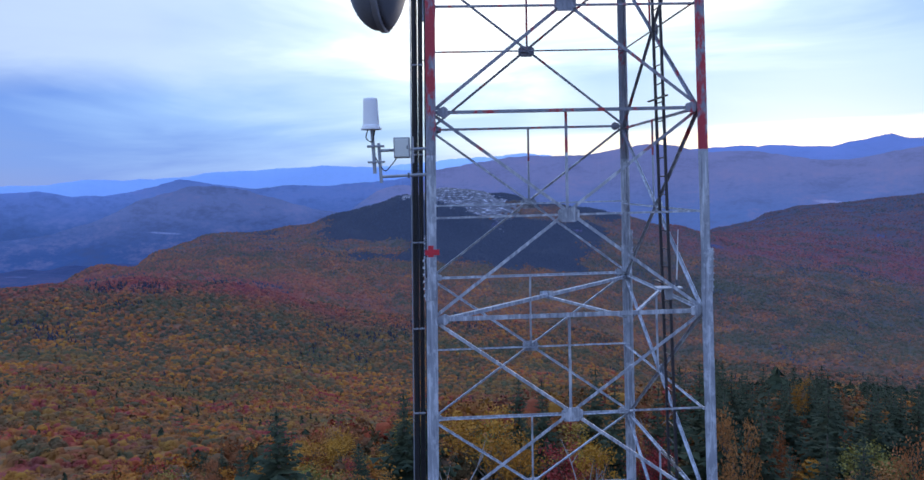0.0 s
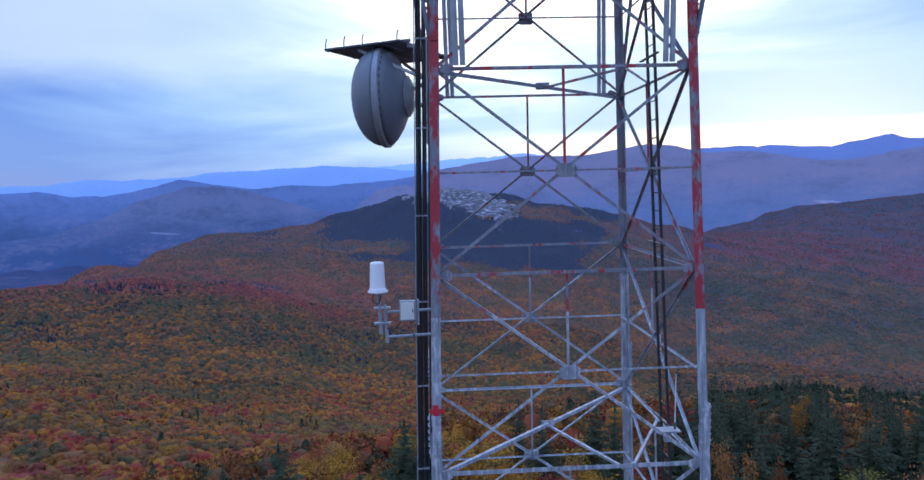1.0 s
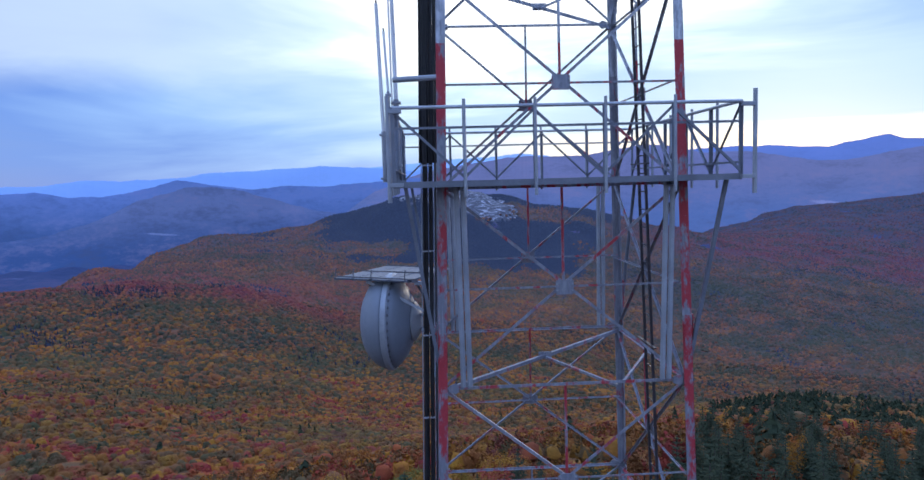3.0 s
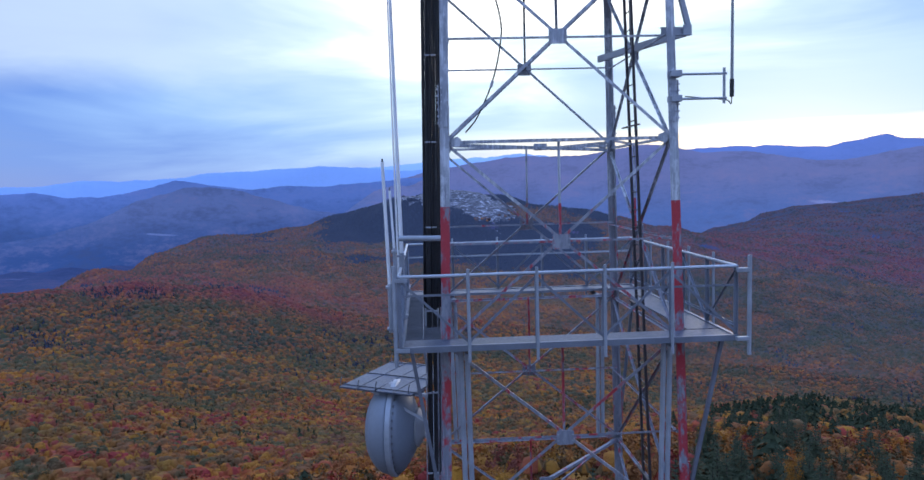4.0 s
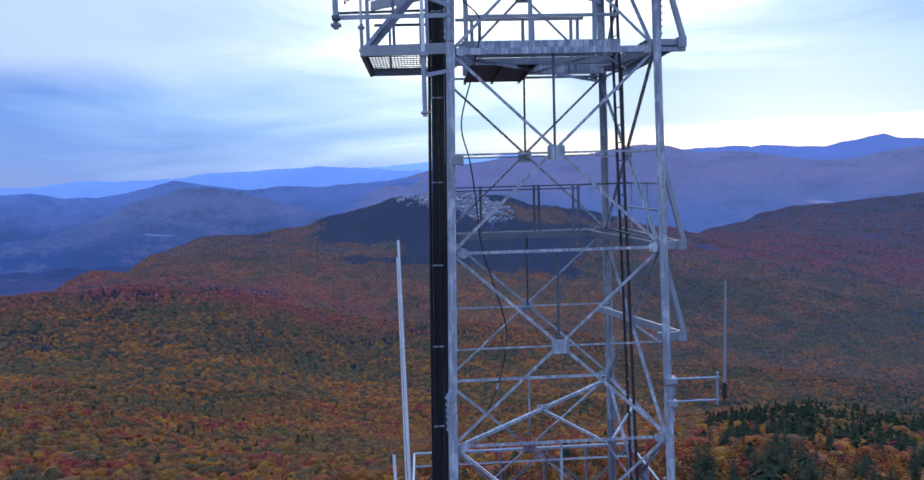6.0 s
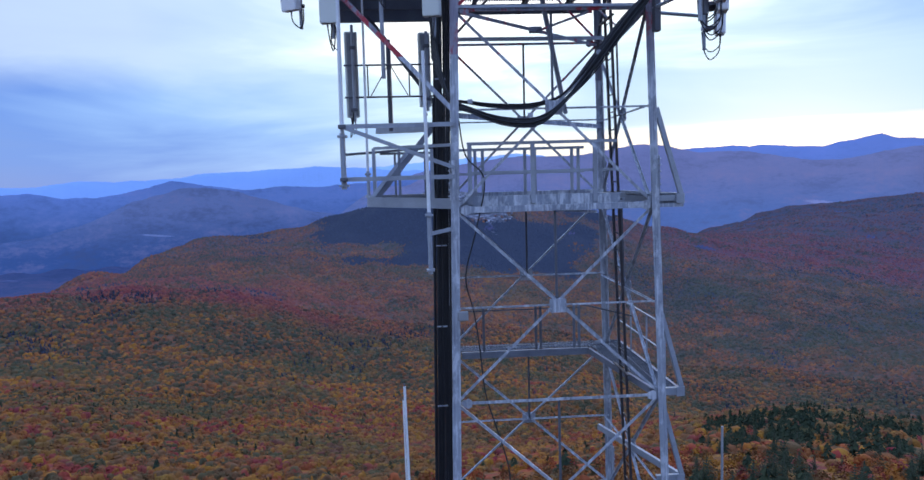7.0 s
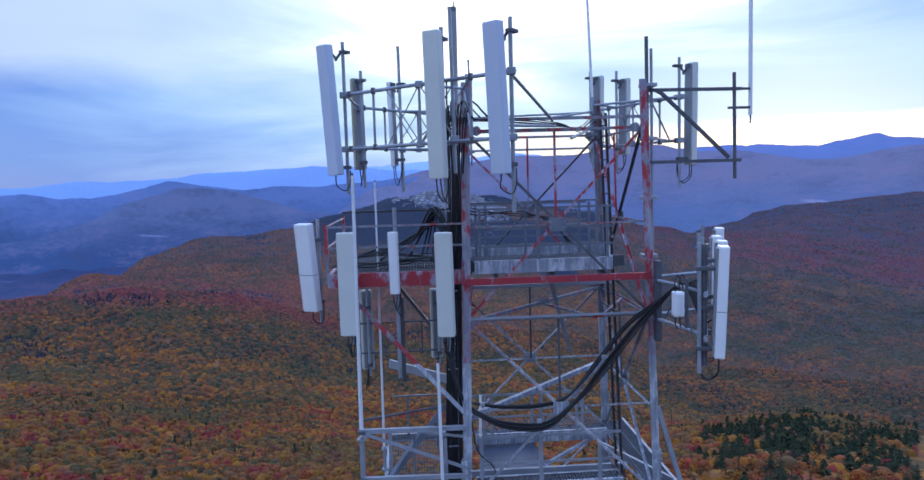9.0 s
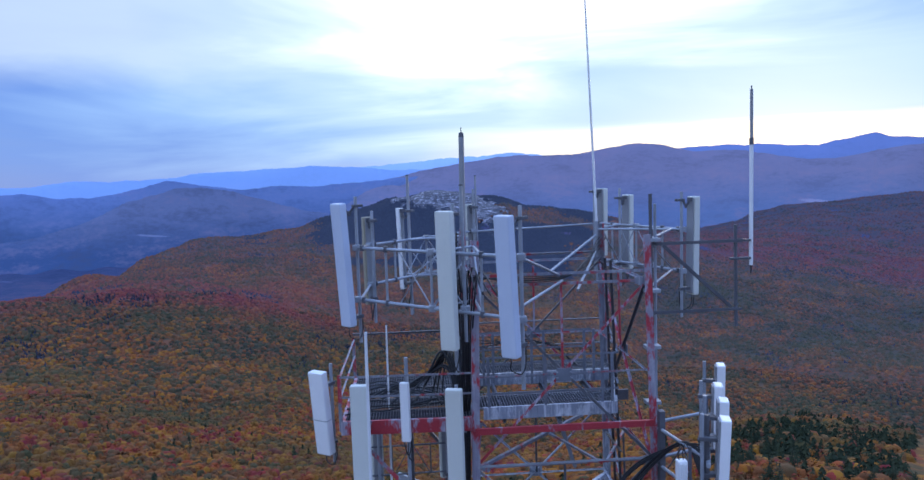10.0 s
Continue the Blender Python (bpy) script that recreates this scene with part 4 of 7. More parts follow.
def build_tower():
    tower = on_tower("lattice_tower", "tall square steel lattice tower with flaking red and white paint", "tower")
    cuts = [0.0, 5.9, 11.9, 17.9, 24.6, 30.8, 36.9, 43.2, TOP]
    for s in ((-1, -1), (1, -1), (1, 1), (-1, 1)):
        for a, b in zip(cuts, cuts[1:]):
            w = 0.165 if a < 24 else 0.142 if a < 36 else 0.13
            t = 0.016
            lo, hi = corner(s, a), corner(s, b)
            bm = bmesh.new()
            for e in (lo, hi):
                e.x += s[0] * w * 0.45
                e.y += s[1] * w * 0.45
            # two flanges of the corner angle
            along_u, along_v = (-s[0], 0, 0), (0, -s[1], 0)
            prism(bm, lo, hi, along_u, [(0, 0), (w, 0), (w, t * (1 if s[0] * s[1] > 0 else -1)), (0, t * (1 if s[0] * s[1] > 0 else -1))])
            prism(bm, lo, hi, along_v, [(0, 0), (w, 0), (w, -t * (1 if s[0] * s[1] > 0 else -1)), (0, -t * (1 if s[0] * s[1] > 0 else -1))])
            bmesh.ops.recalc_face_normals(bm, faces=bm.faces)
            leg = part("leg", bm, REAR_LEG if s[1] > 0 else LEG if a < 43 else HEAD_LEG, tower)
            if 1 < b < TOP:
                # bolted splice plates over the joint
                for k, out in enumerate(((0, s[1], 0), (s[0], 0, 0))):
                    c = corner(s, b)
                    c.x += s[0] * (w * 0.45 + 0.012 * (k == 1)) - (s[0] * w * 0.5 if k == 0 else 0)
                    c.y += s[1] * (w * 0.45 + 0.012 * (k == 0)) - (s[1] * w * 0.5 if k == 1 else 0)
                    pts = [(-w * 0.43, -0.32), (w * 0.43, -0.32), (w * 0.43, 0.32), (-w * 0.43, 0.32)]
                    bm = plate(c, out, pts, 0.012)
                    side = Vector((0, 0, 1)).cross(Vector(out))
                    for i in range(6):
                        for e in (-0.045, 0.045):
                            q = c + Vector((0, 0, -0.26 + 0.104 * i)) + side * e
                            tube(q, q + Vector(out) * 0.034, 0.013, 6, bm)
                    part("splice_plate", bm, LEG, leg)
    for s0, s1, out in FACES.values():
        inset = Vector(out) * -0.03
        rise = 0.05 if out[1] > 0 else 0.0
        for k, z in enumerate(NODES):
            lo, hi, z = JOINTS[k] + rise * (k > 0), JOINTS[k + 1] + rise, z + rise
            mid = (corner(s0, z) + corner(s1, z)) / 2 + inset
            top = z > 45
            for p, q, n, mat in ((corner(s0, lo), corner(s1, hi), 0.0, WING_RED if top else BRACE), (corner(s1, lo), corner(s0, hi), 0.022, DARKSTEEL if top else BRACE)):
                part("diagonal_brace", angle_bar(p + Vector(out) * (n - 0.03), q + Vector(out) * (n - 0.03), out, 0.046, 0.007), mat, tower)
            gus = part("gusset_plate", plate(mid + Vector(out) * 0.035, out, OCT if z < 31 else SQUARED, 0.014), DULL_ZINC if top else BRACE, tower)
            side = Vector((0, 0, 1)).cross(Vector(out))
            for i, j in ((-0.12, -0.05), (-0.12, 0.05), (0.12, -0.05), (0.12, 0.05)) if 19 < z and out[1] < 0 else ():
                q = mid + Vector(out) * 0.048 + side * i + Vector((0, 0, j))
                part("bolt", tube(q, q + Vector(out) * 0.022, 0.016, 6), ZINC, gus)
            part("secondary_strut", angle_bar(corner(s0, z) + inset * 2, corner(s1, z) + inset * 2, out, 0.030, 0.005), STRUT, tower)
            part("joint_strut", angle_bar(corner(s0, hi) + inset * 0.2, corner(s1, hi) + inset * 0.2, out, 0.066 if hi < 26 and out[1] < 0 else 0.048, 0.007), STRUT, tower)
            up = (corner(s0, hi) + corner(s1, hi)) / 2
            part("hanger", angle_bar(up + inset * 2.2, mid + inset * 1.2, out, 0.036, 0.005), WING_RED if top else DARKSTEEL if z > 36 else LEG, tower)
            for s in (s0, s1):
                c = corner(s, hi)
                inward = (mid - c)
                inward.z = 0
                inward.normalize()
                c = c + inward * 0.17 + Vector(out) * 0.012
                part("joint_plate", plate(c, out, [(-0.085, -0.05), (-0.03, -0.085), (0.07, -0.05), (0.07, 0.05), (-0.03, 0.085), (-0.085, 0.05)], 0.012), BRACE, tower)
    for z in (5.9, 11.9, 17.9, 24.0, 30.1, 36.36, 42.7, 45.95):
        h = half(z)
        up = Vector((0, 0, -0.03))
        part("plan_brace", angle_bar(Vector((-h, -h, z)) + up, Vector((h, h, z)) + up, (0, 0, 1), 0.06, 0.008), BRACE, tower)
        part("plan_strut", angle_bar(Vector((0, 0, z)) + up * 2, Vector((0.42 * h, -h, z)) + up * 2, (0, 0, 1), 0.042, 0.006), BRACE, tower)
        part("plan_strut", angle_bar(Vector((0.46 * h, -h, z)) + up, Vector((h, 0.05, z)) + up, (0, 0, 1), 0.042, 0.006), BRACE, tower)
        part("hub_plate", plate((0, 0.0, z - 0.06), (0, -1, 0), [(-0.12, -0.04), (0.12, -0.04), (0.12, 0.08), (-0.12, 0.08)], 0.012), BRACE, tower)
    h = half(44.3)
    part("plan_brace", angle_bar(Vector((-h, -h, 44.28)), Vector((h, h, 44.28)), (0, 0, 1), 0.085, 0.009), MOTTLED, tower)
    for s in ((-1, -1), (1, -1), (1, 1), (-1, 1)):
        c = corner(s, 0)
        f = thing("footing", "square concrete footing under a tower leg", "footing", "tower footings", at=at_tower(c.x, c.y, -1.6))
        f.rotation_euler = (0, 0, TURN)
        part("pier", box((-0.5, -0.5, 0), (0.5, 0.5, 1.62), 0.04), CONCRETE, f)
    return tower


build_tower()


# ---- things on the tower, in the tower's own axes (u along the front, v to the back, z up) ----
class Kit:
    """A thing made of parts that are given in the tower's axes."""

    def __init__(self, name, label, category, base, group=""):
        self.base = Vector(base)
        self.ob = on_tower(name, label, category, base, group)

    def add(self, name, bm, material, under=None, label="", smooth=False):
        bmesh.ops.translate(bm, vec=-self.base, verts=bm.verts)
        return part(name, bm, material, under or self.ob, label, smooth)


def sweep(points, r, n=7, steps=6):
    """A round cable through the points, smoothed."""
    p = [Vector(q) for q in points]
    if len(p) > 2:
        fine = []
        q = [p[0] * 2 - p[1]] + p + [p[-1] * 2 - p[-2]]
        for i in range(1, len(q) - 2):
            for k in range(steps):
                t = k / steps
                fine.append(0.5 * ((2 * q[i]) + (q[i + 1] - q[i - 1]) * t + (2 * q[i - 1] - 5 * q[i] + 4 * q[i + 1] - q[i + 2]) * t * t
                                   + (3 * q[i] - q[i - 1] - 3 * q[i + 1] + q[i + 2]) * t ** 3))
        p = fine + [p[-1]]
    bm = bmesh.new()
    side = None
    rings = []
    for i, c in enumerate(p):
        d = (p[min(i + 1, len(p) - 1)] - p[max(i - 1, 0)]).normalized()
        side = (d.orthogonal() if side is None else side - d * side.dot(d)).normalized()
        up = d.cross(side)
        rings.append([bm.verts.new(c + (side * math.cos(2 * math.pi * k / n) + up * math.sin(2 * math.pi * k / n)) * r) for k in range(n)])
    for a, b in zip(rings, rings[1:]):
        for k in range(n):
            bm.faces.new((a[k], a[(k + 1) % n], b[(k + 1) % n], b[k]))
    bm.faces.new(rings[0][::-1])
    bm.faces.new(rings[-1])
    return bm


def lathe(profile, axis_point, axis, n=28):
    """A turned body: profile of (along, radius) about an axis."""
    bm = bmesh.new()
    o, d = Vector(axis_point), Vector(axis).normalized()
    s = d.orthogonal().normalized()
    c = d.cross(s)
    rings = []
    for a, r in profile:
        rings.append([bm.verts.new(o + d * a + (s * math.cos(2 * math.pi * k / n) + c * math.sin(2 * math.pi * k / n)) * max(r, 0.001)) for k in range(n)])
    for p, q in zip(rings, rings[1:]):
        for k in range(n):
            bm.faces.new((p[k], p[(k + 1) % n], q[(k + 1) % n], q[k]))
    bm.faces.new(rings[0][::-1])
    bm.faces.new(rings[-1])
    bmesh.ops.recalc_face_normals(bm, faces=bm.faces)
    return bm


def channel(p, q, out, h, w=0.06, t=0.01):
    """A C-channel standing on edge from p to q, web facing out."""
    return prism(bmesh.new(), p, q, out, [(0, -h / 2), (0, h / 2), (-w, h / 2), (-w, h / 2 - t), (-t, h / 2 - t), (-t, -h / 2 + t), (-w, -h / 2 + t), (-w, -h / 2)])


def grating(u0, u1, v0, v1, z, pitch=0.075, along="u"):
    """Open bar grating."""
    bm = bmesh.new()
    a0, a1, b0, b1 = (u0, u1, v0, v1) if along == "u" else (v0, v1, u0, u1)
    n = max(2, int((a1 - a0) / pitch))
    for i in range(n + 1):
        a = a0 + (a1 - a0) * i / n
        lo, hi = (a - 0.004, b0, z - 0.035), (a + 0.004, b1, z)
        if along != "u":
            lo, hi = (b0, a - 0.004, z - 0.035), (b1, a + 0.004, z)
        box(lo, hi, bm=bm)
    m = max(2, int((b1 - b0) / 0.22))
    for i in range(m + 1):
        b = b0 + (b1 - b0) * i / m
        lo, hi = (a0, b - 0.006, z - 0.012), (a1, b + 0.006, z + 0.002)
        if along != "u":
            lo, hi = (b - 0.006, a0, z - 0.012), (b + 0.006, a1, z + 0.002)
        box(lo, hi, bm=bm)
    return bm


# -- cables up the back-left of the front leg --
def cable_run():
    k = Kit("feeder_cable_run", "thick run of black feeder cables strapped up the tower", "cables", (-2.3, -0.9, 0))
    rnd = random.Random(4)
    tops = [50.0, 49.6, 48.9, 48.3, 47.6, 47.2, 46.9, 46.6, 46.8, 46.4, 44.6, 44.4, 41.0]
    across = (0.0, 0.026, 0.052, 0.098, 0.124, 0.150, 0.196, 0.012, 0.040, 0.066, 0.110, 0.138, 0.205)
    for i, (top, e) in enumerate(zip(tops, across)):
        row = -0.95 + 0.11 * (i > 6)
        pts = []
        z = 0.3
        while z < top - 0.2:
            pts.append((-half(z) - 0.275 + e + rnd.uniform(-0.005, 0.005), row + rnd.uniform(-0.02, 0.02), z))
            z += 2.6
        pts.append((-half(top) - 0.275 + e, row, top))
        k.add("cable", sweep(pts, rnd.choice((0.010, 0.012, 0.015)), 7, 2), CABLE, smooth=True)
    # more feeders join from the work platform upwards
    for e, top in ((-0.03, 46.5), (0.080, 46.2), (0.172, 46.9), (0.182, 49.2), (0.225, 48.0), (-0.05, 44.6), (0.09, 47.4)):
        pts = [(-half(z) - 0.275 + e + rnd.uniform(-0.006, 0.006), -0.90 + rnd.uniform(-0.06, 0.05), z) for z in np.arange(33.6, top, 2.4)] + [(-half(top) - 0.275 + e, -0.9, top)]
        k.add("cable", sweep(pts, rnd.choice((0.014, 0.018)), 7, 2), CABLE, smooth=True)
    for e in (-0.305, -0.055):
        pts = [(-half(z) + e, -0.80, z) for z in (0.2, 12, 24, 36, 49.6)]
        k.add("ladder_rail", sweep(pts, 0.009, 6, 2), ZINC)
    z = 0.9
    while z < 49.5:
        h = half(z)
        for e, w in ((-0.292, 0.085), (-0.192, 0.085)):
            k.add("clamp", box((-h + e, -0.985, z - 0.012), (-h + e + w, -0.93, z + 0.012), 0.003), ZINC)
        k.add("rung", tube((-h - 0.305, -0.80, z + 0.1), (-h - 0.055, -0.80, z + 0.1), 0.008, 6), DARKSTEEL)
        z += 1.42
    # two grey conduits beside the bundle, close to the leg
    for e, r in ((0.02, 0.022), (0.075, 0.018)):
        k.add("conduit", sweep([(-half(z) - 0.02 + e, -half(z) + 0.32, z) for z in (0.2, 16, 32, 47.5)], r, 8, 2), BOX_GREY, smooth=True)


cable_run()


def climbing_ladder():
    k = Kit("climbing_ladder", "narrow dark steel climbing ladder on the tower's side face", "ladder", (1.9, -0.7, 0))
    rail = lambda z, v: (half(z) - 0.19 - 0.0135 * (z - 27.5), v, z)
    for v in (-0.92, -0.55):
        k.add("rail", flat_bar(rail(0.4, v), rail(49.4, v), (1, 0, 0), 0.045, 0.04), LADDER)
    k.add("safety_cable", sweep([(rail(z, 0)[0] + 0.06, -0.74, z) for z in (0.5, 16, 32, 49.0)], 0.012, 6, 2), LADDER)
    z = 0.7
    while z < 49.3:
        k.add("rung", tube(rail(z, -0.92), rail(z, -0.55), 0.011, 6), LADDER)
        z += 0.305
    z = 2.5
    while z < 49:
        k.add("standoff", flat_bar((rail(z, 0)[0] - 0.04, -1.2, z), (rail(z, 0)[0] - 0.04, -0.3, z), (0, 0, 1), 0.05, 0.02), LADDER)
        z += 3.1


climbing_ladder()


# -- low antennas --
def canister_antenna():
    u, v = -2.87, -1.95
    k = Kit("canister_antenna", "white canister antenna on a short steel mast beside the leg", "antenna", (u, v, 26.2))
    k.add("radome", lathe([(0.0, 0.128), (0.03, 0.128), (0.05, 0.118), (0.40, 0.104), (0.425, 0.098), (0.435, 0.06)], (u, v, 26.82), (0, 0, 1)), PANEL_WHITE, smooth=False)
    k.add("flange", lathe([(0, 0.15), (0.022, 0.15)], (u, v, 26.797), (0, 0, 1)), FIBRE)
    k.add("mast", tube((u + 0.03, v, 26.16), (u + 0.01, v, 26.80), 0.027), ZINC)
    k.add("post", tube((-2.75, v, 26.02), (-2.77, v, 26.60), 0.024), ZINC)
    for z in (26.56, 26.33):
        k.add("clamp", box((u - 0.07, v - 0.045, z - 0.02), (-2.69, v + 0.045, z + 0.01), 0.004), ZINC)
    for z in (26.49, 26.11):
        k.add("arm", tube((-2.76, v, z), (-half(z) + 0.02, v + 0.02, z + 0.02), 0.022), ZINC)
        k.add("pipe_clamp", box((-2.36, v - 0.05, z - 0.03), (-2.33, v + 0.05, z + 0.05), 0.006), DARKSTEEL)
    k.add("jumper_cable", sweep([(u - 0.05, v, 26.80), (u - 0.08, v, 26.68), (u + 0.0, v - 0.03, 26.62), (u + 0.04, v - 0.03, 26.72), (u + 0.05, v, 26.79)], 0.009), CABLE, smooth=True)
    k.add("feed_cable", sweep([(u + 0.04, v, 26.4), (-2.70, v - 0.02, 26.2), (-2.6, v - 0.02, 26.27), (-2.5, v, 26.4)], 0.008), CABLE, smooth=True)
    b = Kit("equipment_box", "small weathered grey equipment box fixed on the antenna arm", "box", (-2.43, v - 0.02, 26.36))
    b.add("body", box((-2.55, v - 0.13, 26.37), (-2.31, v - 0.025, 26.67), 0.012), BOX_GREY)
    b.add("door", box((-2.535, v - 0.145, 26.39), (-2.335, v - 0.13, 26.65), 0.006), PANEL_GREY)
    b.add("latch", box((-2.36, v - 0.155, 26.5), (-2.345, v - 0.145, 26.55), 0.003), DARKSTEEL)
    b.add("bracket", box((-2.29, v - 0.10, 26.30), (-2.26, v - 0.02, 26.68), 0.004), ZINC)


canister_antenna()


def red_marker():
    h = half(25.0)
    k = Kit("red_tape_marker", "bright red tape cross wrapped on the tower leg", "marker", (-h, -h - 0.1, 24.9))
    k.add("upright", box((-h - 0.045, -h - 0.098, 24.89), (-h + 0.035, -h - 0.088, 25.09), 0.003), RED_TAPE)
    k.add("crosspiece", box((-h - 0.09, -h - 0.102, 24.95), (-h + 0.12, -h - 0.094, 25.03), 0.003), RED_TAPE)


red_marker()


def side_whip():
    u, v = half(24.2) - 0.15, -1.25
    k = Kit("small_whip_antenna", "thin small whip antenna on a plate bracket inside the side face", "antenna", (u, v, 24.2))
    k.add("bracket", box((u - 0.35, v - 0.12, 24.2), (u + 0.06, v + 0.12, 24.225), 0.003), ZINC)
    k.add("clamp", box((u - 0.18, v - 0.05, 24.02), (u - 0.08, v + 0.05, 24.2), 0.006), ZINC)
    k.add("base", tube((u, v, 24.225), (u, v, 24.34), 0.022), DARKSTEEL)
    k.add("whip", tube((u, v, 24.34), (u + 0.02, v, 25.15), 0.011, 6, r2=0.006), FIBRE)


side_whip()


def microwave_dish():
    c, ax = Vector((-2.86, 2.7, 30.25)), Vector((-0.986, 0.165, 0.0)).normalized()
    k = Kit("microwave_dish", "large grey drum microwave dish with a domed radome and bolted rim", "dish antenna", (-2.2, 2.5, 29.1))
    R = 1.03
    k.add("radome", lathe([(0.10, R)] + [(0.10 + 0.62 * math.sin(t), R * math.cos(t) ** 0.85) for t in [0.12 * i for i in range(1, 13)]], c, ax, 48), DISH_SKIN, smooth=True)
    k.add("rim", lathe([(-0.03, R * 1.0), (0.0, R * 1.035), (0.10, R * 1.035), (0.115, R)], c, ax, 48), ZINC)
    k.add("reflector", lathe([(-0.02, R * 1.0), (-0.14, R * 0.90), (-0.28, R * 0.70), (-0.40, R * 0.45), (-0.44, R * 0.34)], c, ax, 48), DISH_SKIN, smooth=True)
    k.add("hub_ring", lathe([(-0.42, R * 0.42), (-0.46, R * 0.42), (-0.54, R * 0.30), (-0.60, R * 0.16)], c, ax, 32), BOX_GREY)
    side = Vector((0, 0, 1)).cross(ax)
    for i in range(40):
        a = 2 * math.pi * i / 40
        d = side * math.cos(a) + Vector((0, 0, 1)) * math.sin(a)
        q = c + d * R * 0.965 - ax * 0.035
        bm = bmesh.new()
        flat_bar(q - ax * 0.02, q + ax * 0.06 + d * 0.05, d, 0.055, 0.03, bm)
        k.add("rim_clip", bm, DARKSTEEL)
    for dz in (-0.28, 0.28):
        p = c - ax * 0.56 + Vector((0, 0, dz * 0.5))
        k.add("mount_arm", tube(p, (-half(30.2) - 0.02, 1.93, 30.2 + dz), 0.04), ZINC)
    k.add("mount_pipe", tube((-half(30) - 0.12, 1.85, 29.2), (-half(31) - 0.12, 1.85, 31.3), 0.055), ZINC)
    s = Kit("ice_shield", "flat slatted steel ice shield jutting out above the dish", "ice shield", (-2.1, 1.9, 31.2))
    o, wide, deep = Vector((-4.16, 2.63, 31.25)), Vector((0.882, -0.471, 0)), Vector((0.471, 0.882, 0))
    spot = lambda a, b, z=0.0: o + wide * a + deep * b + Vector((0, 0, z))
    for i in range(4):
        w = 1.85 / 4
        s.add("panel", flat_bar(spot(w * (i + 0.5), 0.0), spot(w * (i + 0.5), 2.3), (0, 0, 1), w - 0.03, 0.035), DECK)
    for b in (0.12, 1.1, 2.15):
        s.add("bearer", angle_bar(spot(0.0, b, -0.03), spot(2.0, b, -0.03), (0, 0, -1), 0.07, 0.008), DARKSTEEL)
    for b in (0.15, 2.0):
        s.add("strut", angle_bar(spot(0.75, b, -0.05), (-half(30.3), 1.9, 30.45), (0, -1, 0), 0.06, 0.008), ZINC)
    s.add("tie", angle_bar(spot(1.85, 0.3, -0.03), (-half(31.2), 1.9, 31.2), (0, 0, 1), 0.07, 0.008), ZINC)
    for a, b in ((0.02, 0.05), (0.5, 0.02), (0.95, 0.02), (1.75, 0.05), (0.05, 2.2)):
        s.add("hook_bolt", sweep([spot(a, b, -0.03), spot(a, b, 0.12), spot(a + 0.03, b, 0.22)], 0.012, 6, 3), DARKSTEEL)


microwave_dish()


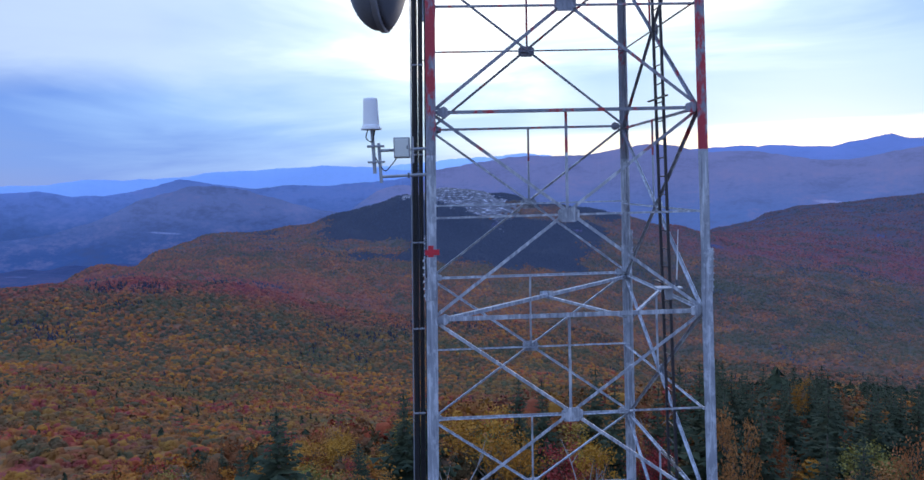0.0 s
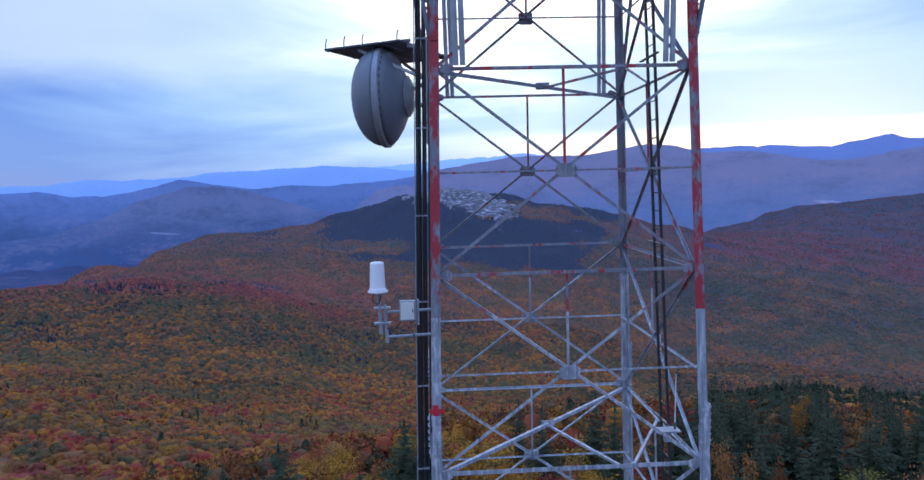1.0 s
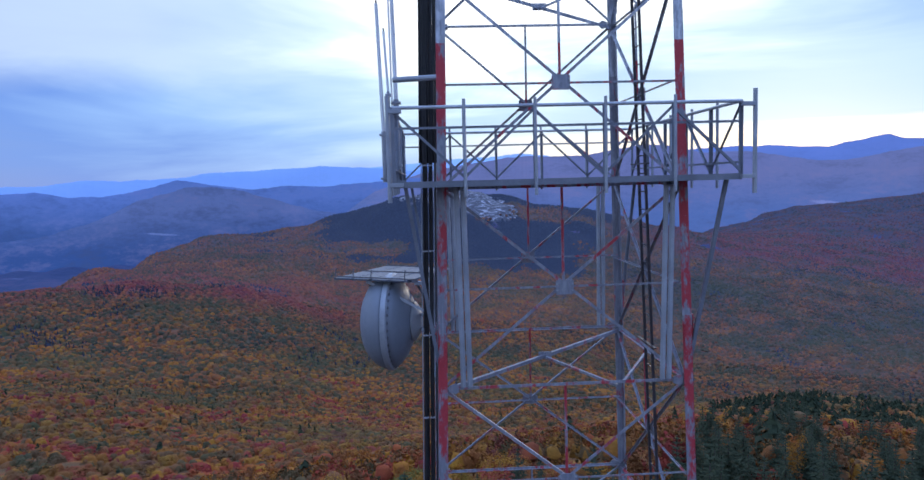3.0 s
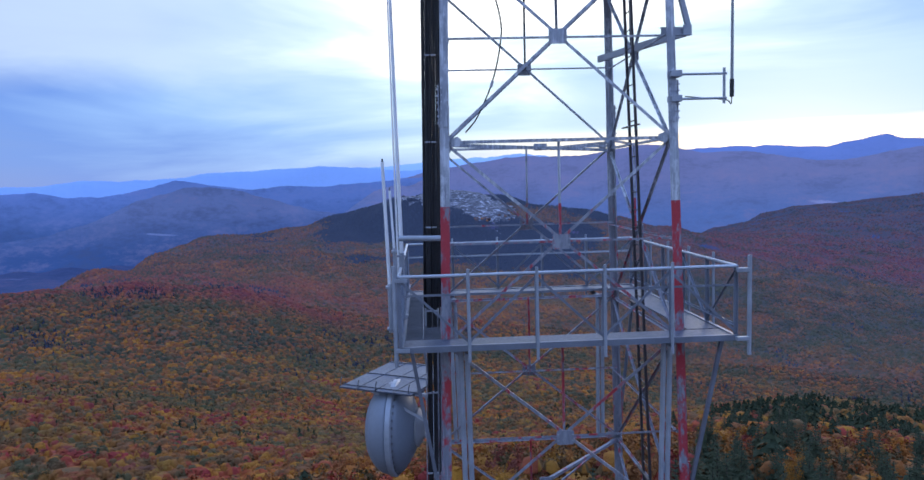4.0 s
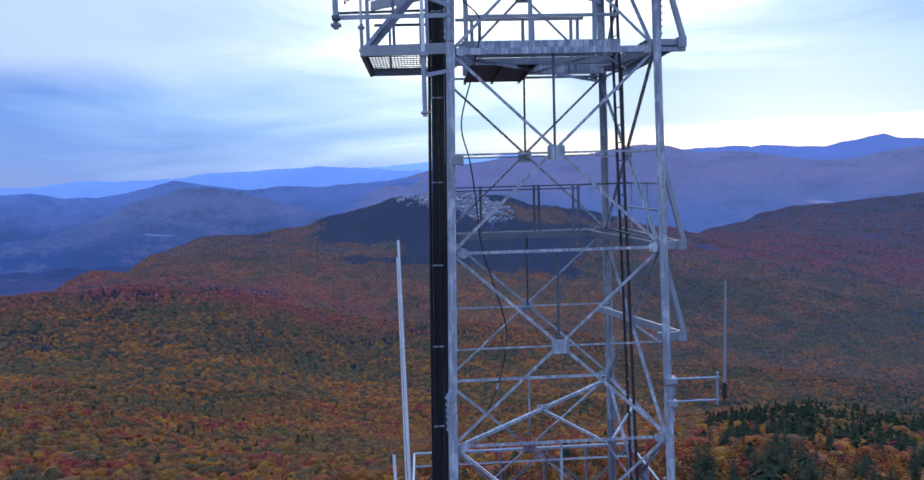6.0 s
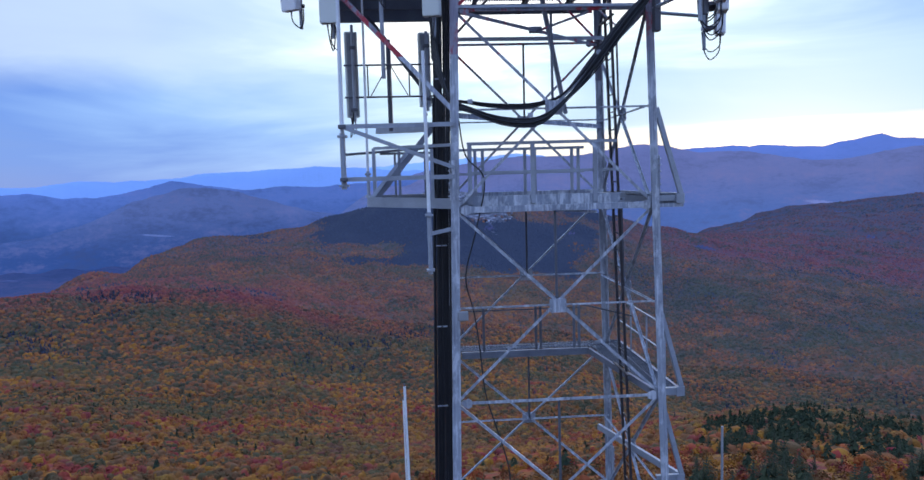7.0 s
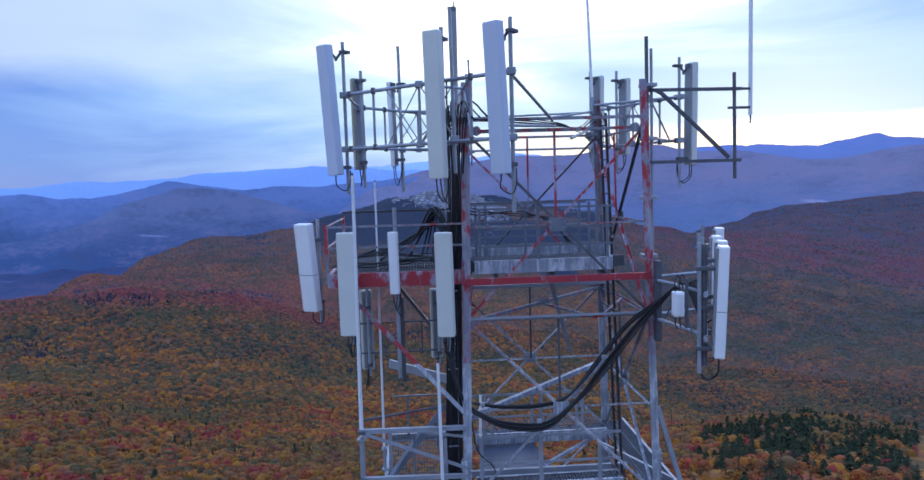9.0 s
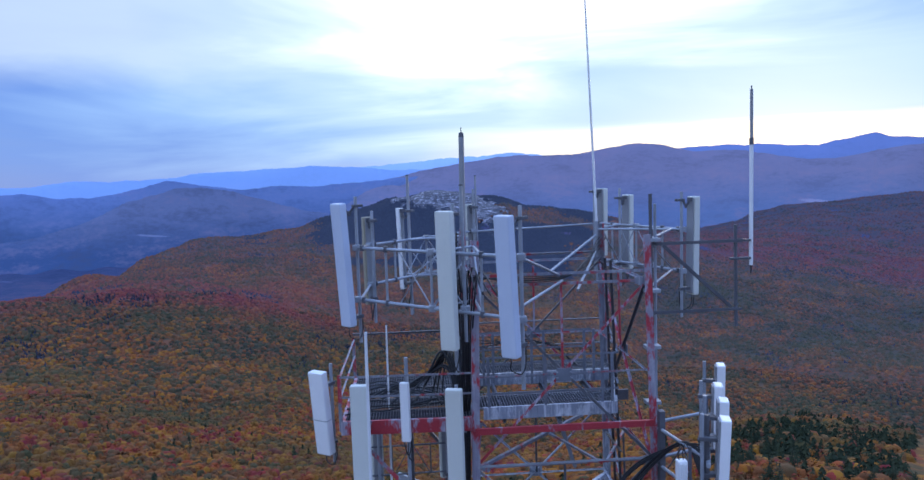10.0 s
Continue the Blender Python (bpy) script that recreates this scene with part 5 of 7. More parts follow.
# -- railed work platform, cantilevered round the tower --
def work_platform():
    k = Kit("work_platform", "railed galvanised steel work platform round the tower", "platform", (0, 0, 33.2))
    u0, u1, v0, v1, zd, zr = -2.55, 2.55, -2.42, 2.95, 33.28, 34.35
    # deck boards on each side, with toe channels
    k.add("deck", box((u0 + 0.03, v0 + 0.03, zd - 0.022), (u1 - 0.03, v0 + 0.52, zd + 0.0), 0.006), DECK)
    k.add("deck", box((u1 - 0.54, v0 + 0.56, zd - 0.022), (u1 - 0.03, v1 - 0.62, zd), 0.006), DECK)
    k.add("deck", box((u0 + 0.03, v1 - 0.60, zd - 0.022), (u1 - 0.03, v1 - 0.03, zd), 0.006), DECK)
    k.add("grating", grating(u0 + 0.05, u0 + 0.62, v0 + 0.56, v1 - 0.62, zd, 0.06, "v"), GRATE)
    for p, q, out in (((u0, v0), (u1, v0), (0, -1, 0)), ((u1, v0), (u1, v1), (1, 0, 0)), ((u1, v1), (u0, v1), (0, 1, 0)), ((u0, v1), (u0, v0), (-1, 0, 0))):
        lo, hi = Vector((*p, 0)), Vector((*q, 0))
        o = Vector(out)
        k.add("edge_channel", channel(lo + Vector((0, 0, zd - 0.03)) + o * 0.02, hi + Vector((0, 0, zd - 0.03)) + o * 0.02, out, 0.09), DULL_ZINC)
        k.add("top_rail", tube(lo + Vector((0, 0, zr)), hi + Vector((0, 0, zr)), 0.026), PALE_ZINC)
        n = 5
        for i in range(n + 1):
            if i == n:
                continue
            b = lo.lerp(hi, i / n if i else 0.0)
            post = k.add("post", angle_bar(b + Vector((0, 0, zd)) + o * 0.02, b + Vector((0, 0, zr)) + o * 0.02, out, 0.05, 0.007), DULL_ZINC)
            if i:
                k.add("clamp_pipe", tube(b + o * 0.10 + Vector((0, 0, zd - 0.22)), b + o * 0.10 + Vector((0, 0, zr + 0.10)), 0.024), ZINC)
        for i in range(n):
            a, b = lo.lerp(hi, i / n), lo.lerp(hi, (i + 1) / n)
            up, dn = Vector((0, 0, zr - 0.05)), Vector((0, 0, zd + 0.06))
            k.add("rail_brace", angle_bar((a + dn) if i % 2 else (a + up), (b + up) if i % 2 else (b + dn), out, 0.038, 0.006), DULL_ZINC)
        mid = zd + (0.78 if out[1] else 0.18)
        k.add("mid_rail", angle_bar(lo + Vector((0, 0, mid)) - o * 0.02, hi + Vector((0, 0, mid)) - o * 0.02, out, 0.034, 0.006), PALE_ZINC if out[1] > 0 else DULL_ZINC)
    # paired hanger legs and knee braces down to the joint below
    h = half(30.2)
    for s in (-1, 1):
        for v in (-1, 1):
            vv = v * (h + 0.06)
            leg = bmesh.new()
            for e in (-0.05, 0.05):
                tube((s * 1.60 + e, v * 2.08, zd - 0.05), (s * 1.56 + e, vv, 30.12), 0.042, 10, leg)
            k.add("paired_leg", leg, ZINC)
            k.add("knee_brace", angle_bar((s * 2.4, v * 2.3, zd - 0.05), (s * (h + 0.02), v * (h + 0.02), 30.3), (0, v, 0), 0.055, 0.008), DULL_ZINC)
            k.add("outrigger", channel((s * 1.6, v * 1.9, zd - 0.1), (s * 1.6, v * (2.42 if v < 0 else 2.9), zd - 0.1), (s, 0, 0), 0.07), DULL_ZINC)
    # corner pipe mounts
    for u, v in ((2.72, -2.5), (-2.62, -2.42)):
        k.add("corner_pipe", tube((u, v, 33.0), (u, v, 34.52), 0.032), ZINC)
        for z in (33.25, 34.3):
            k.add("pipe_clamp", box((min(u, u - 0.2 * math.copysign(1, u)), v - 0.035, z - 0.03), (max(u, u - 0.2 * math.copysign(1, u)), v + 0.035, z + 0.03), 0.005), ZINC)
    k.add("antenna_arm", tube((-2.55, -1.62, 34.86), (-half(34.8), -half(34.8), 34.86), 0.045), ZINC)


work_platform()


def whip(label, u, v, z0, z1, r0, r1, lean=0.0, mat=None, base=0.25, clamps=True):
    k = Kit("whip_antenna", label, "antenna", (u, v, z0))
    k.add("sheath", tube((u, v, z0 + base), (u + lean, v, z1), r0, 10, r2=r1), mat or FIBRE, smooth=False)
    k.add("ferrule", tube((u - lean * 0.02, v, z0), (u, v, z0 + base), r0 * 1.25, 10), ZINC)
    k.add("tip", tube((u + lean, v, z1), (u + lean * 1.01, v, z1 + 0.05), r1 * 0.6, 8), DARKSTEEL)
    if clamps:
        for z in (z0 + 0.06, z0 + base - 0.05):
            k.add("clamp", box((u - r0 * 2.2, v - 0.05, z - 0.018), (u + r0 * 2.2, v + 0.09, z + 0.018), 0.004), ZINC)
    return k


whip("tall white fibreglass whip antenna clamped to the platform rail", -2.53, -1.3, 33.5, 39.72, 0.034, 0.022, -0.06, base=1.1)
whip("slender white fibreglass whip antenna beside a taller one", -2.60, -1.1, 33.5, 39.42, 0.016, 0.010, -0.03, base=0.7)
whip("short stout fibreglass whip antenna on the platform rail", -2.74, -1.34, 33.3, 36.08, 0.030, 0.026, -0.05, base=0.8)
whip("short thin fibreglass whip antenna on the platform rail", -2.64, -1.5, 33.4, 35.62, 0.020, 0.018, -0.04, base=1.3)


def side_arm_whip():
    k = Kit("side_arm_antenna", "dark whip antenna held off the leg on two thin arms", "antenna", (2.74, -1.8, 36.9))
    k.add("whip", tube((2.745, -1.8, 37.22), (2.75, -1.8, 38.93), 0.024, 8, r2=0.02), BOX_GREY)
    k.add("base", tube((2.745, -1.8, 36.95), (2.745, -1.8, 37.22), 0.034, 8), CABLE)
    k.add("post", tube((2.62, -1.8, 36.85), (2.62, -1.8, 37.40), 0.022), ZINC)
    for z in (37.31, 36.93):
        k.add("arm", tube((half(37) + 0.03, -1.79, z), (2.66, -1.8, z), 0.019), ZINC)
        k.add("leg_clamp", box((half(37) - 0.05, -1.93, z - 0.05), (half(37) + 0.12, -1.72, z + 0.05), 0.008), ZINC)
    k.add("drip_cable", sweep([(2.745, -1.8, 36.95), (2.73, -1.8, 36.84), (2.66, -1.8, 36.9), (2.4, -1.79, 36.93), (2.0, -1.78, 36.97)], 0.009), CABLE, smooth=True)


side_arm_whip()


def bracket(k, z, dz, reach=2.14, v=-1.66):
    """An outrigger with its hanger at the front right leg."""
    h = half(z)
    k.add("outrigger", channel((h - 0.1, v, z), (reach, v, z), (0, -1, 0), 0.13), ZINC)
    k.add("end_plate", box((reach - 0.14, v - 0.05, z - 0.075), (reach, v - 0.035, z + 0.09), 0.004), ZINC)
    k.add("hanger", angle_bar((half(z + dz) + 0.06, v - 0.02, z + dz), (reach - 0.03, v - 0.02, z + 0.05), (0, -1, 0), 0.075, 0.008), ZINC)


def side_walkway():
    k = Kit("side_walkway", "L-shaped railed grating walkway inside the tower", "walkway", (1.0, 0, 39.4))
    z = 39.53
    k.add("fascia", channel((-1.45, 1.30, z), (1.22, 1.30, z), (0, -1, 0), 0.14, 0.06), DULL_ZINC)
    k.add("back_channel", channel((1.6, 2.0, z - 0.02), (-1.6, 2.0, z - 0.02), (0, 1, 0), 0.10, 0.06), DULL_ZINC)
    k.add("deck", grating(-1.5, 1.6, 1.31, 1.98, z + 0.05, 0.06), GRATE)
    k.add("side_deck", grating(1.38, 2.05, 0.0, 1.98, z + 0.05, 0.06, "v"), GRATE)
    k.add("side_deck", grating(1.58, 2.05, -1.6, -0.02, z + 0.05, 0.06, "v"), GRATE)
    k.add("inner_channel", channel((1.22, 1.30, z), (1.60, -1.62, z), (-1, 0, 0), 0.12, 0.05), DULL_ZINC)
    k.add("outer_channel", channel((2.08, -1.7, z), (2.08, 2.0, z), (1, 0, 0), 0.12, 0.05), DULL_ZINC)
    for u in (-0.98, 0.12, 0.22, 0.93, 1.04):
        k.add("post", flat_bar((u, 1.33, z), (u, 1.33, z + 1.0), (0, -1, 0), 0.05, 0.025), DARKSTEEL if u < 0.7 else DULL_ZINC)
    for up in (0.93, 1.0):
        k.add("top_rail", angle_bar((-1.5, 1.34, z + up), (1.08, 1.34, z + up), (0, -1, 0), 0.026, 0.005), DARKSTEEL)
    k.add("top_rail", angle_bar((1.08, 1.34, z + 1.0), (1.7, -0.2, z + 1.02), (-1, 0, 0), 0.034, 0.006), DARKSTEEL)
    k.add("top_rail", angle_bar((2.05, 1.98, z + 1.0), (2.05, -1.0, z + 1.0), (1, 0, 0), 0.036, 0.006), ZINC)
    k.add("mid_rail", angle_bar((2.05, 1.98, z + 0.52), (2.05, -1.0, z + 0.52), (1, 0, 0), 0.036, 0.006), ZINC)
    for v in (1.96, 1.0, -0.0, -1.0):
        k.add("post", flat_bar((2.05, v, z), (2.05, v, z + 1.0), (1, 0, 0), 0.045, 0.02), ZINC)
    bracket(k, z, 1.35)
    bracket(k, 38.0, 1.25, 2.14)
    k.add("low_bearer", channel((1.3, 0.9, 38.02), (2.1, -1.66, 38.0), (-1, 0, 0), 0.12), ZINC)


side_walkway()


def middle_platform():
    k = Kit("middle_platform", "railed grating platform inside the tower with a side wing", "platform", (0, 0, 42.6))
    z = 42.79
    k.add("front_beam", channel((-1.62, -1.66, z - 0.08), (2.14, -1.66, z - 0.08), (0, -1, 0), 0.10), MOTTLED)
    k.add("fascia", channel((-1.45, -1.40, z + 0.02), (1.15, -1.40, z + 0.02), (0, -1, 0), 0.22, 0.06), MOTTLED)
    k.add("deck", grating(-1.45, 1.15, -1.38, -0.95, z + 0.10, 0.06), GRATE)
    k.add("back_fascia", channel((-1.45, -0.93, z + 0.02), (1.15, -0.93, z + 0.02), (0, 1, 0), 0.16, 0.06), ZINC)
    # solid plate over the inner bay, on a cross channel
    k.add("deck_plate", box((-1.25, -0.48, z - 0.11), (-0.05, 1.62, z - 0.09), 0.004), DECK)
    k.add("cross_channel", channel((-1.55, -0.5, z - 0.05), (1.5, -0.5, z - 0.05), (0, -1, 0), 0.12, 0.06), ZINC)
    for u in (-1.2, -0.65, -0.1):
        k.add("plate_bearer", angle_bar((u, -0.46, z - 0.13), (u, 1.6, z - 0.13), (1, 0, 0), 0.05, 0.007), DARKSTEEL)
    k.add("rear_deck", grating(-1.2, 1.5, 1.0, 1.9, z + 0.10, 0.06), GRATE)
    k.add("rear_fascia", channel((-1.3, 0.98, z + 0.04), (1.5, 0.98, z + 0.04), (0, -1, 0), 0.22, 0.06), MOTTLED)
    for u in (-1.38, -0.33, 0.72):
        k.add("post", flat_bar((u, -1.42, z), (u, -1.42, z + 1.0), (0, -1, 0), 0.07, 0.03), ZINC)
    for u in (-1.1, -0.95, -0.1, 0.1, 0.85, 0.98):
        k.add("post", flat_bar((u, 0.95, z), (u, 0.95, z + 1.0), (0, -1, 0), 0.06, 0.03), ZINC)
    for v in (-1.42, 0.95):
        k.add("top_rail", angle_bar((-1.42, v, z + 1.0), (1.1, v, z + 1.0), (0, -1, 0), 0.05, 0.007), ZINC)
        k.add("mid_rail", angle_bar((-1.42, v, z + 0.52), (1.1, v, z + 0.52), (0, -1, 0), 0.045, 0.007), ZINC)
    k.add("side_rail", angle_bar((-1.42, -1.42, z + 1.0), (-1.2, 0.95, z + 1.0), (-1, 0, 0), 0.05, 0.007), ZINC)
    bracket(k, z, 1.5)
    # right side walkway rails running back
    k.add("outer_channel", channel((2.08, -1.6, z + 0.02), (2.08, 1.7, z + 0.02), (1, 0, 0), 0.16, 0.05), ZINC)
    k.add("inner_channel", channel((1.2, 0.4, z + 0.02), (2.05, -1.5, z + 0.02), (-1, 0, 0), 0.15, 0.05), ZINC)
    k.add("side_deck", grating(1.55, 2.05, -1.5, 1.6, z + 0.09, 0.06, "v"), GRATE)
    # left wing
    k.add("wing_front", channel((-3.12, -0.98, z + 0.08), (-1.6, -1.45, z + 0.02), (0, -1, 0), 0.17, 0.06), ZINC)
    k.add("wing_side", channel((-3.12, 1.3, z + 0.08), (-3.12, -0.98, z + 0.08), (-1, 0, 0), 0.17, 0.06), ZINC)
    k.add("wing_deck", grating(-3.1, -1.62, -0.95, 1.3, z + 0.15, 0.055), GRATE)
    k.add("wing_back", channel((-1.6, 1.3, z + 0.08), (-3.12, 1.3, z + 0.08), (0, 1, 0), 0.15, 0.05), ZINC)
    for p, q in (((-3.08, -0.95, z + 0.1), (-2.4, -0.6, z + 0.95)), ((-3.0, -0.7, z + 0.1), (-3.0, -0.7, z + 1.0)), ((-2.0, -1.2, z + 0.1), (-2.0, -1.2, z + 0.95))):
        k.add("stay", angle_bar(p, q, (0, -1, 0), 0.06, 0.008), ZINC)
    k.add("wing_strut", channel((-3.0, -0.85, z + 0.1), (-1.95, -0.55, z + 1.35), (0, -1, 0), 0.10, 0.05), DULL_ZINC)
    k.add("wing_pipe", tube((-3.6, 0.0, z + 0.93), (-1.75, 0.35, z + 1.05), 0.024), DARKSTEEL)
    for u, v in ((-2.55, -1.05), (-2.1, 0.6), (-2.7, 1.2)):
        k.add("wing_post", angle_bar((u, v, z + 0.1), (u, v, z + 1.0), (0, -1, 0), 0.045, 0.006), DULL_ZINC)
    k.add("wing_back_rail", angle_bar((-3.0, 1.25, z + 0.98), (-1.65, 1.25, z + 0.98), (0, 1, 0), 0.045, 0.006), DULL_ZINC)
    k.add("wing_rail", angle_bar((-3.0, -0.7, z + 1.0), (-1.65, -1.3, z + 1.0), (0, -1, 0), 0.05, 0.007), ZINC)
    k.add("wing_beam", channel((-3.1, 1.9, z + 1.52), (-1.55, 0.4, z + 1.44), (0, -1, 0), 0.18, 0.06), ZINC)


middle_platform()


# -- upper platform with red edge beams --
def upper_platform():
    k = Kit("upper_platform", "railed grating platform with peeling red edge beams", "platform", (0, 0, 46.5))
    z = 46.58
    h = half(z)
    k.add("front_beam", channel((-h, -h - 0.09, z), (h, -h - 0.09, z), (0, -1, 0), 0.11, 0.06), RUSTRED, label="peeling red edge beam")
    k.add("fascia", channel((-1.40, -1.32, z + 0.20), (1.02, -1.32, z + 0.20), (0, -1, 0), 0.22, 0.06), MOTTLED)
    k.add("side_fascia", channel((1.02, -1.32, z + 0.2), (1.75, 1.3, z + 0.2), (1, 0, 0), 0.2, 0.06), ZINC)
    k.add("deck", grating(-1.4, 1.02, -1.30, -0.45, z + 0.30, 0.05), GRATE)
    k.add("rear_deck", grating(-1.4, 1.6, 0.7, 1.7, z + 0.30, 0.05), GRATE)
    k.add("rear_fascia", channel((-1.4, 0.68, z + 0.22), (1.6, 0.68, z + 0.22), (0, -1, 0), 0.24, 0.06), MOTTLED)
    for s, v in ((-1, -0.4), (1, 1.75)):
        k.add("under_channel", channel((-1.4, v, z + 0.12), (1.5, v, z + 0.12), (0, s, 0), 0.2, 0.06), DARKSTEEL)
    for u in (-1.0, 0.0, 0.9):
        k.add("bearer", channel((u, -1.3, z + 0.08), (u, 1.7, z + 0.08), (1, 0, 0), 0.14, 0.05), DARKSTEEL)
    for u in (-1.30, -0.28, 0.75, 0.93):
        k.add("post", flat_bar((u, -1.30, z + 0.1), (u, -1.30, z + 1.2), (0, -1, 0), 0.05, 0.03), DULL_ZINC)
    for u in (-1.2, -1.0, -0.2, 0.05, 0.9, 1.1):
        k.add("post", flat_bar((u, 0.66, z + 0.1), (u, 0.66, z + 1.2), (0, -1, 0), 0.05, 0.03), DULL_ZINC)
    for v in (-1.30, 0.66):
        for dz in (0.55, 0.85, 1.2):
            k.add("rail", angle_bar((-1.35, v, z + dz), (1.05, v, z + dz), (0, -1, 0), 0.036, 0.006), DULL_ZINC)
    for dz in (0.65, 1.2):
        k.add("side_rail", angle_bar((1.05, -1.3, z + dz), (1.5, 0.9, z + dz), (1, 0, 0), 0.036, 0.006), DULL_ZINC)
        k.add("back_rail", angle_bar((-1.35, 1.7, z + dz), (1.6, 1.7, z + dz), (0, 1, 0), 0.036, 0.006), DULL_ZINC)
    # side wing to the left
    w0, w1, vf, vb = -3.92, -h - 0.02, -1.3, 1.55
    k.add("wing_front", channel((w0, vf, z + 0.06), (w1, vf - 0.1, z + 0.06), (0, -1, 0), 0.24, 0.07), WING_RED, label="peeling red edge beam")
    k.add("wing_side", channel((w0, vb, z + 0.06), (w0, vf, z + 0.06), (-1, 0, 0), 0.22, 0.07), WING_RED, label="peeling red edge beam")
    k.add("wing_back", channel((w1, vb, z + 0.0), (w0, vb, z + 0.0), (0, 1, 0), 0.3, 0.07), DARKSTEEL)
    k.add("grating", grating(w0 + 0.04, w1, vf + 0.04, vb - 0.03, z + 0.16, 0.05), GRATE)
    for v in (-0.6, 0.1, 0.8):
        k.add("wing_bearer", channel((w0, v, z + 0.02), (w1, v, z + 0.02), (0, -1, 0), 0.18, 0.05), DARKSTEEL)
    for zz in (z + 0.62, z + 0.98):
        k.add("wing_rail", angle_bar((w0, vf, zz), (w1, vf - 0.1, zz), (0, -1, 0), 0.036, 0.006), STRUT)
        k.add("wing_end_rail", angle_bar((w0, vf, zz), (w0, vb, zz), (-1, 0, 0), 0.036, 0.006), STRUT)
    k.add("wing_back_rail", angle_bar((w0, vb, z + 1.1), (w1, vb, z + 1.1), (0, 1, 0), 0.05, 0.007), DARKSTEEL)
    for u, v in ((w0, vf), (w0, vb), (-2.75, vf)):
        k.add("wing_post", angle_bar((u, v, z), (u, v, z + 1.02), (0, -1, 0), 0.06, 0.009), LEG)
    k.add("knee_brace", angle_bar((-3.68, vf - 0.03, z - 0.05), (-half(44.3) - 0.02, -half(44.3) - 0.06, 44.32), (0, -1, 0), 0.07, 0.009), LEG)
    k.add("knee_brace", angle_bar((-3.15, vb, z - 0.05), (-half(44.5) - 0.02, half(44.5), 44.5), (0, 1, 0), 0.075, 0.009), DARKSTEEL)
    k.add("tie_beam", angle_bar((-h, -h - 0.06, 45.95), (h, -h - 0.06, 45.95), (0, -1, 0), 0.042, 0.006), ZINC)
    k.add("rear_tie", channel((-h, h - 0.3, 46.02), (h + 0.2, h - 0.2, 46.02), (0, -1, 0), 0.07, 0.05), ZINC)
    for a, b in (((0.05, -0.3, z), (0.85, 1.4, 44.5)), ((-1.45, -1.2, z), (-1.6, -0.9, 45.0))):
        k.add("under_stay", angle_bar(a, b, (0, -1, 0), 0.075, 0.009), ZINC)


upper_platform()


# -- panel antennas --
def rounded_panel(w, d, h, r=0.03):
    """The shell of a panel antenna: flat back, rounded front corners, softened ends. Faces -y, centred on x, from z = 0."""
    bm = bmesh.new()
    sec = [(-w / 2, d / 2), (-w / 2, -d / 2 + r)]
    for i in range(1, 5):
        a = math.pi + i * math.pi / 8
        sec.append((-w / 2 + r + r * math.cos(a), -d / 2 + r + r * math.sin(a)))
    for i in range(0, 4):
        a = 1.5 * math.pi + i * math.pi / 8
        sec.append((w / 2 - r + r * math.cos(a), -d / 2 + r + r * math.sin(a)))
    sec += [(w / 2, -d / 2 + r), (w / 2, d / 2)]
    rings = []
    for z, s in ((0.0, 0.90), (0.012, 0.985), (0.03, 1.0), (h - 0.03, 1.0), (h - 0.012, 0.985), (h, 0.90)):
        rings.append([bm.verts.new((x * s, y * s, z)) for x, y in sec])
    n = len(sec)
    for a, b in zip(rings, rings[1:]):
        for i in range(n):
            bm.faces.new((a[i], a[(i + 1) % n], b[(i + 1) % n], b[i]))
    bm.faces.new(rings[0][::-1])
    bm.faces.new(rings[-1])
    bmesh.ops.recalc_face_normals(bm, faces=bm.faces)
    return bm


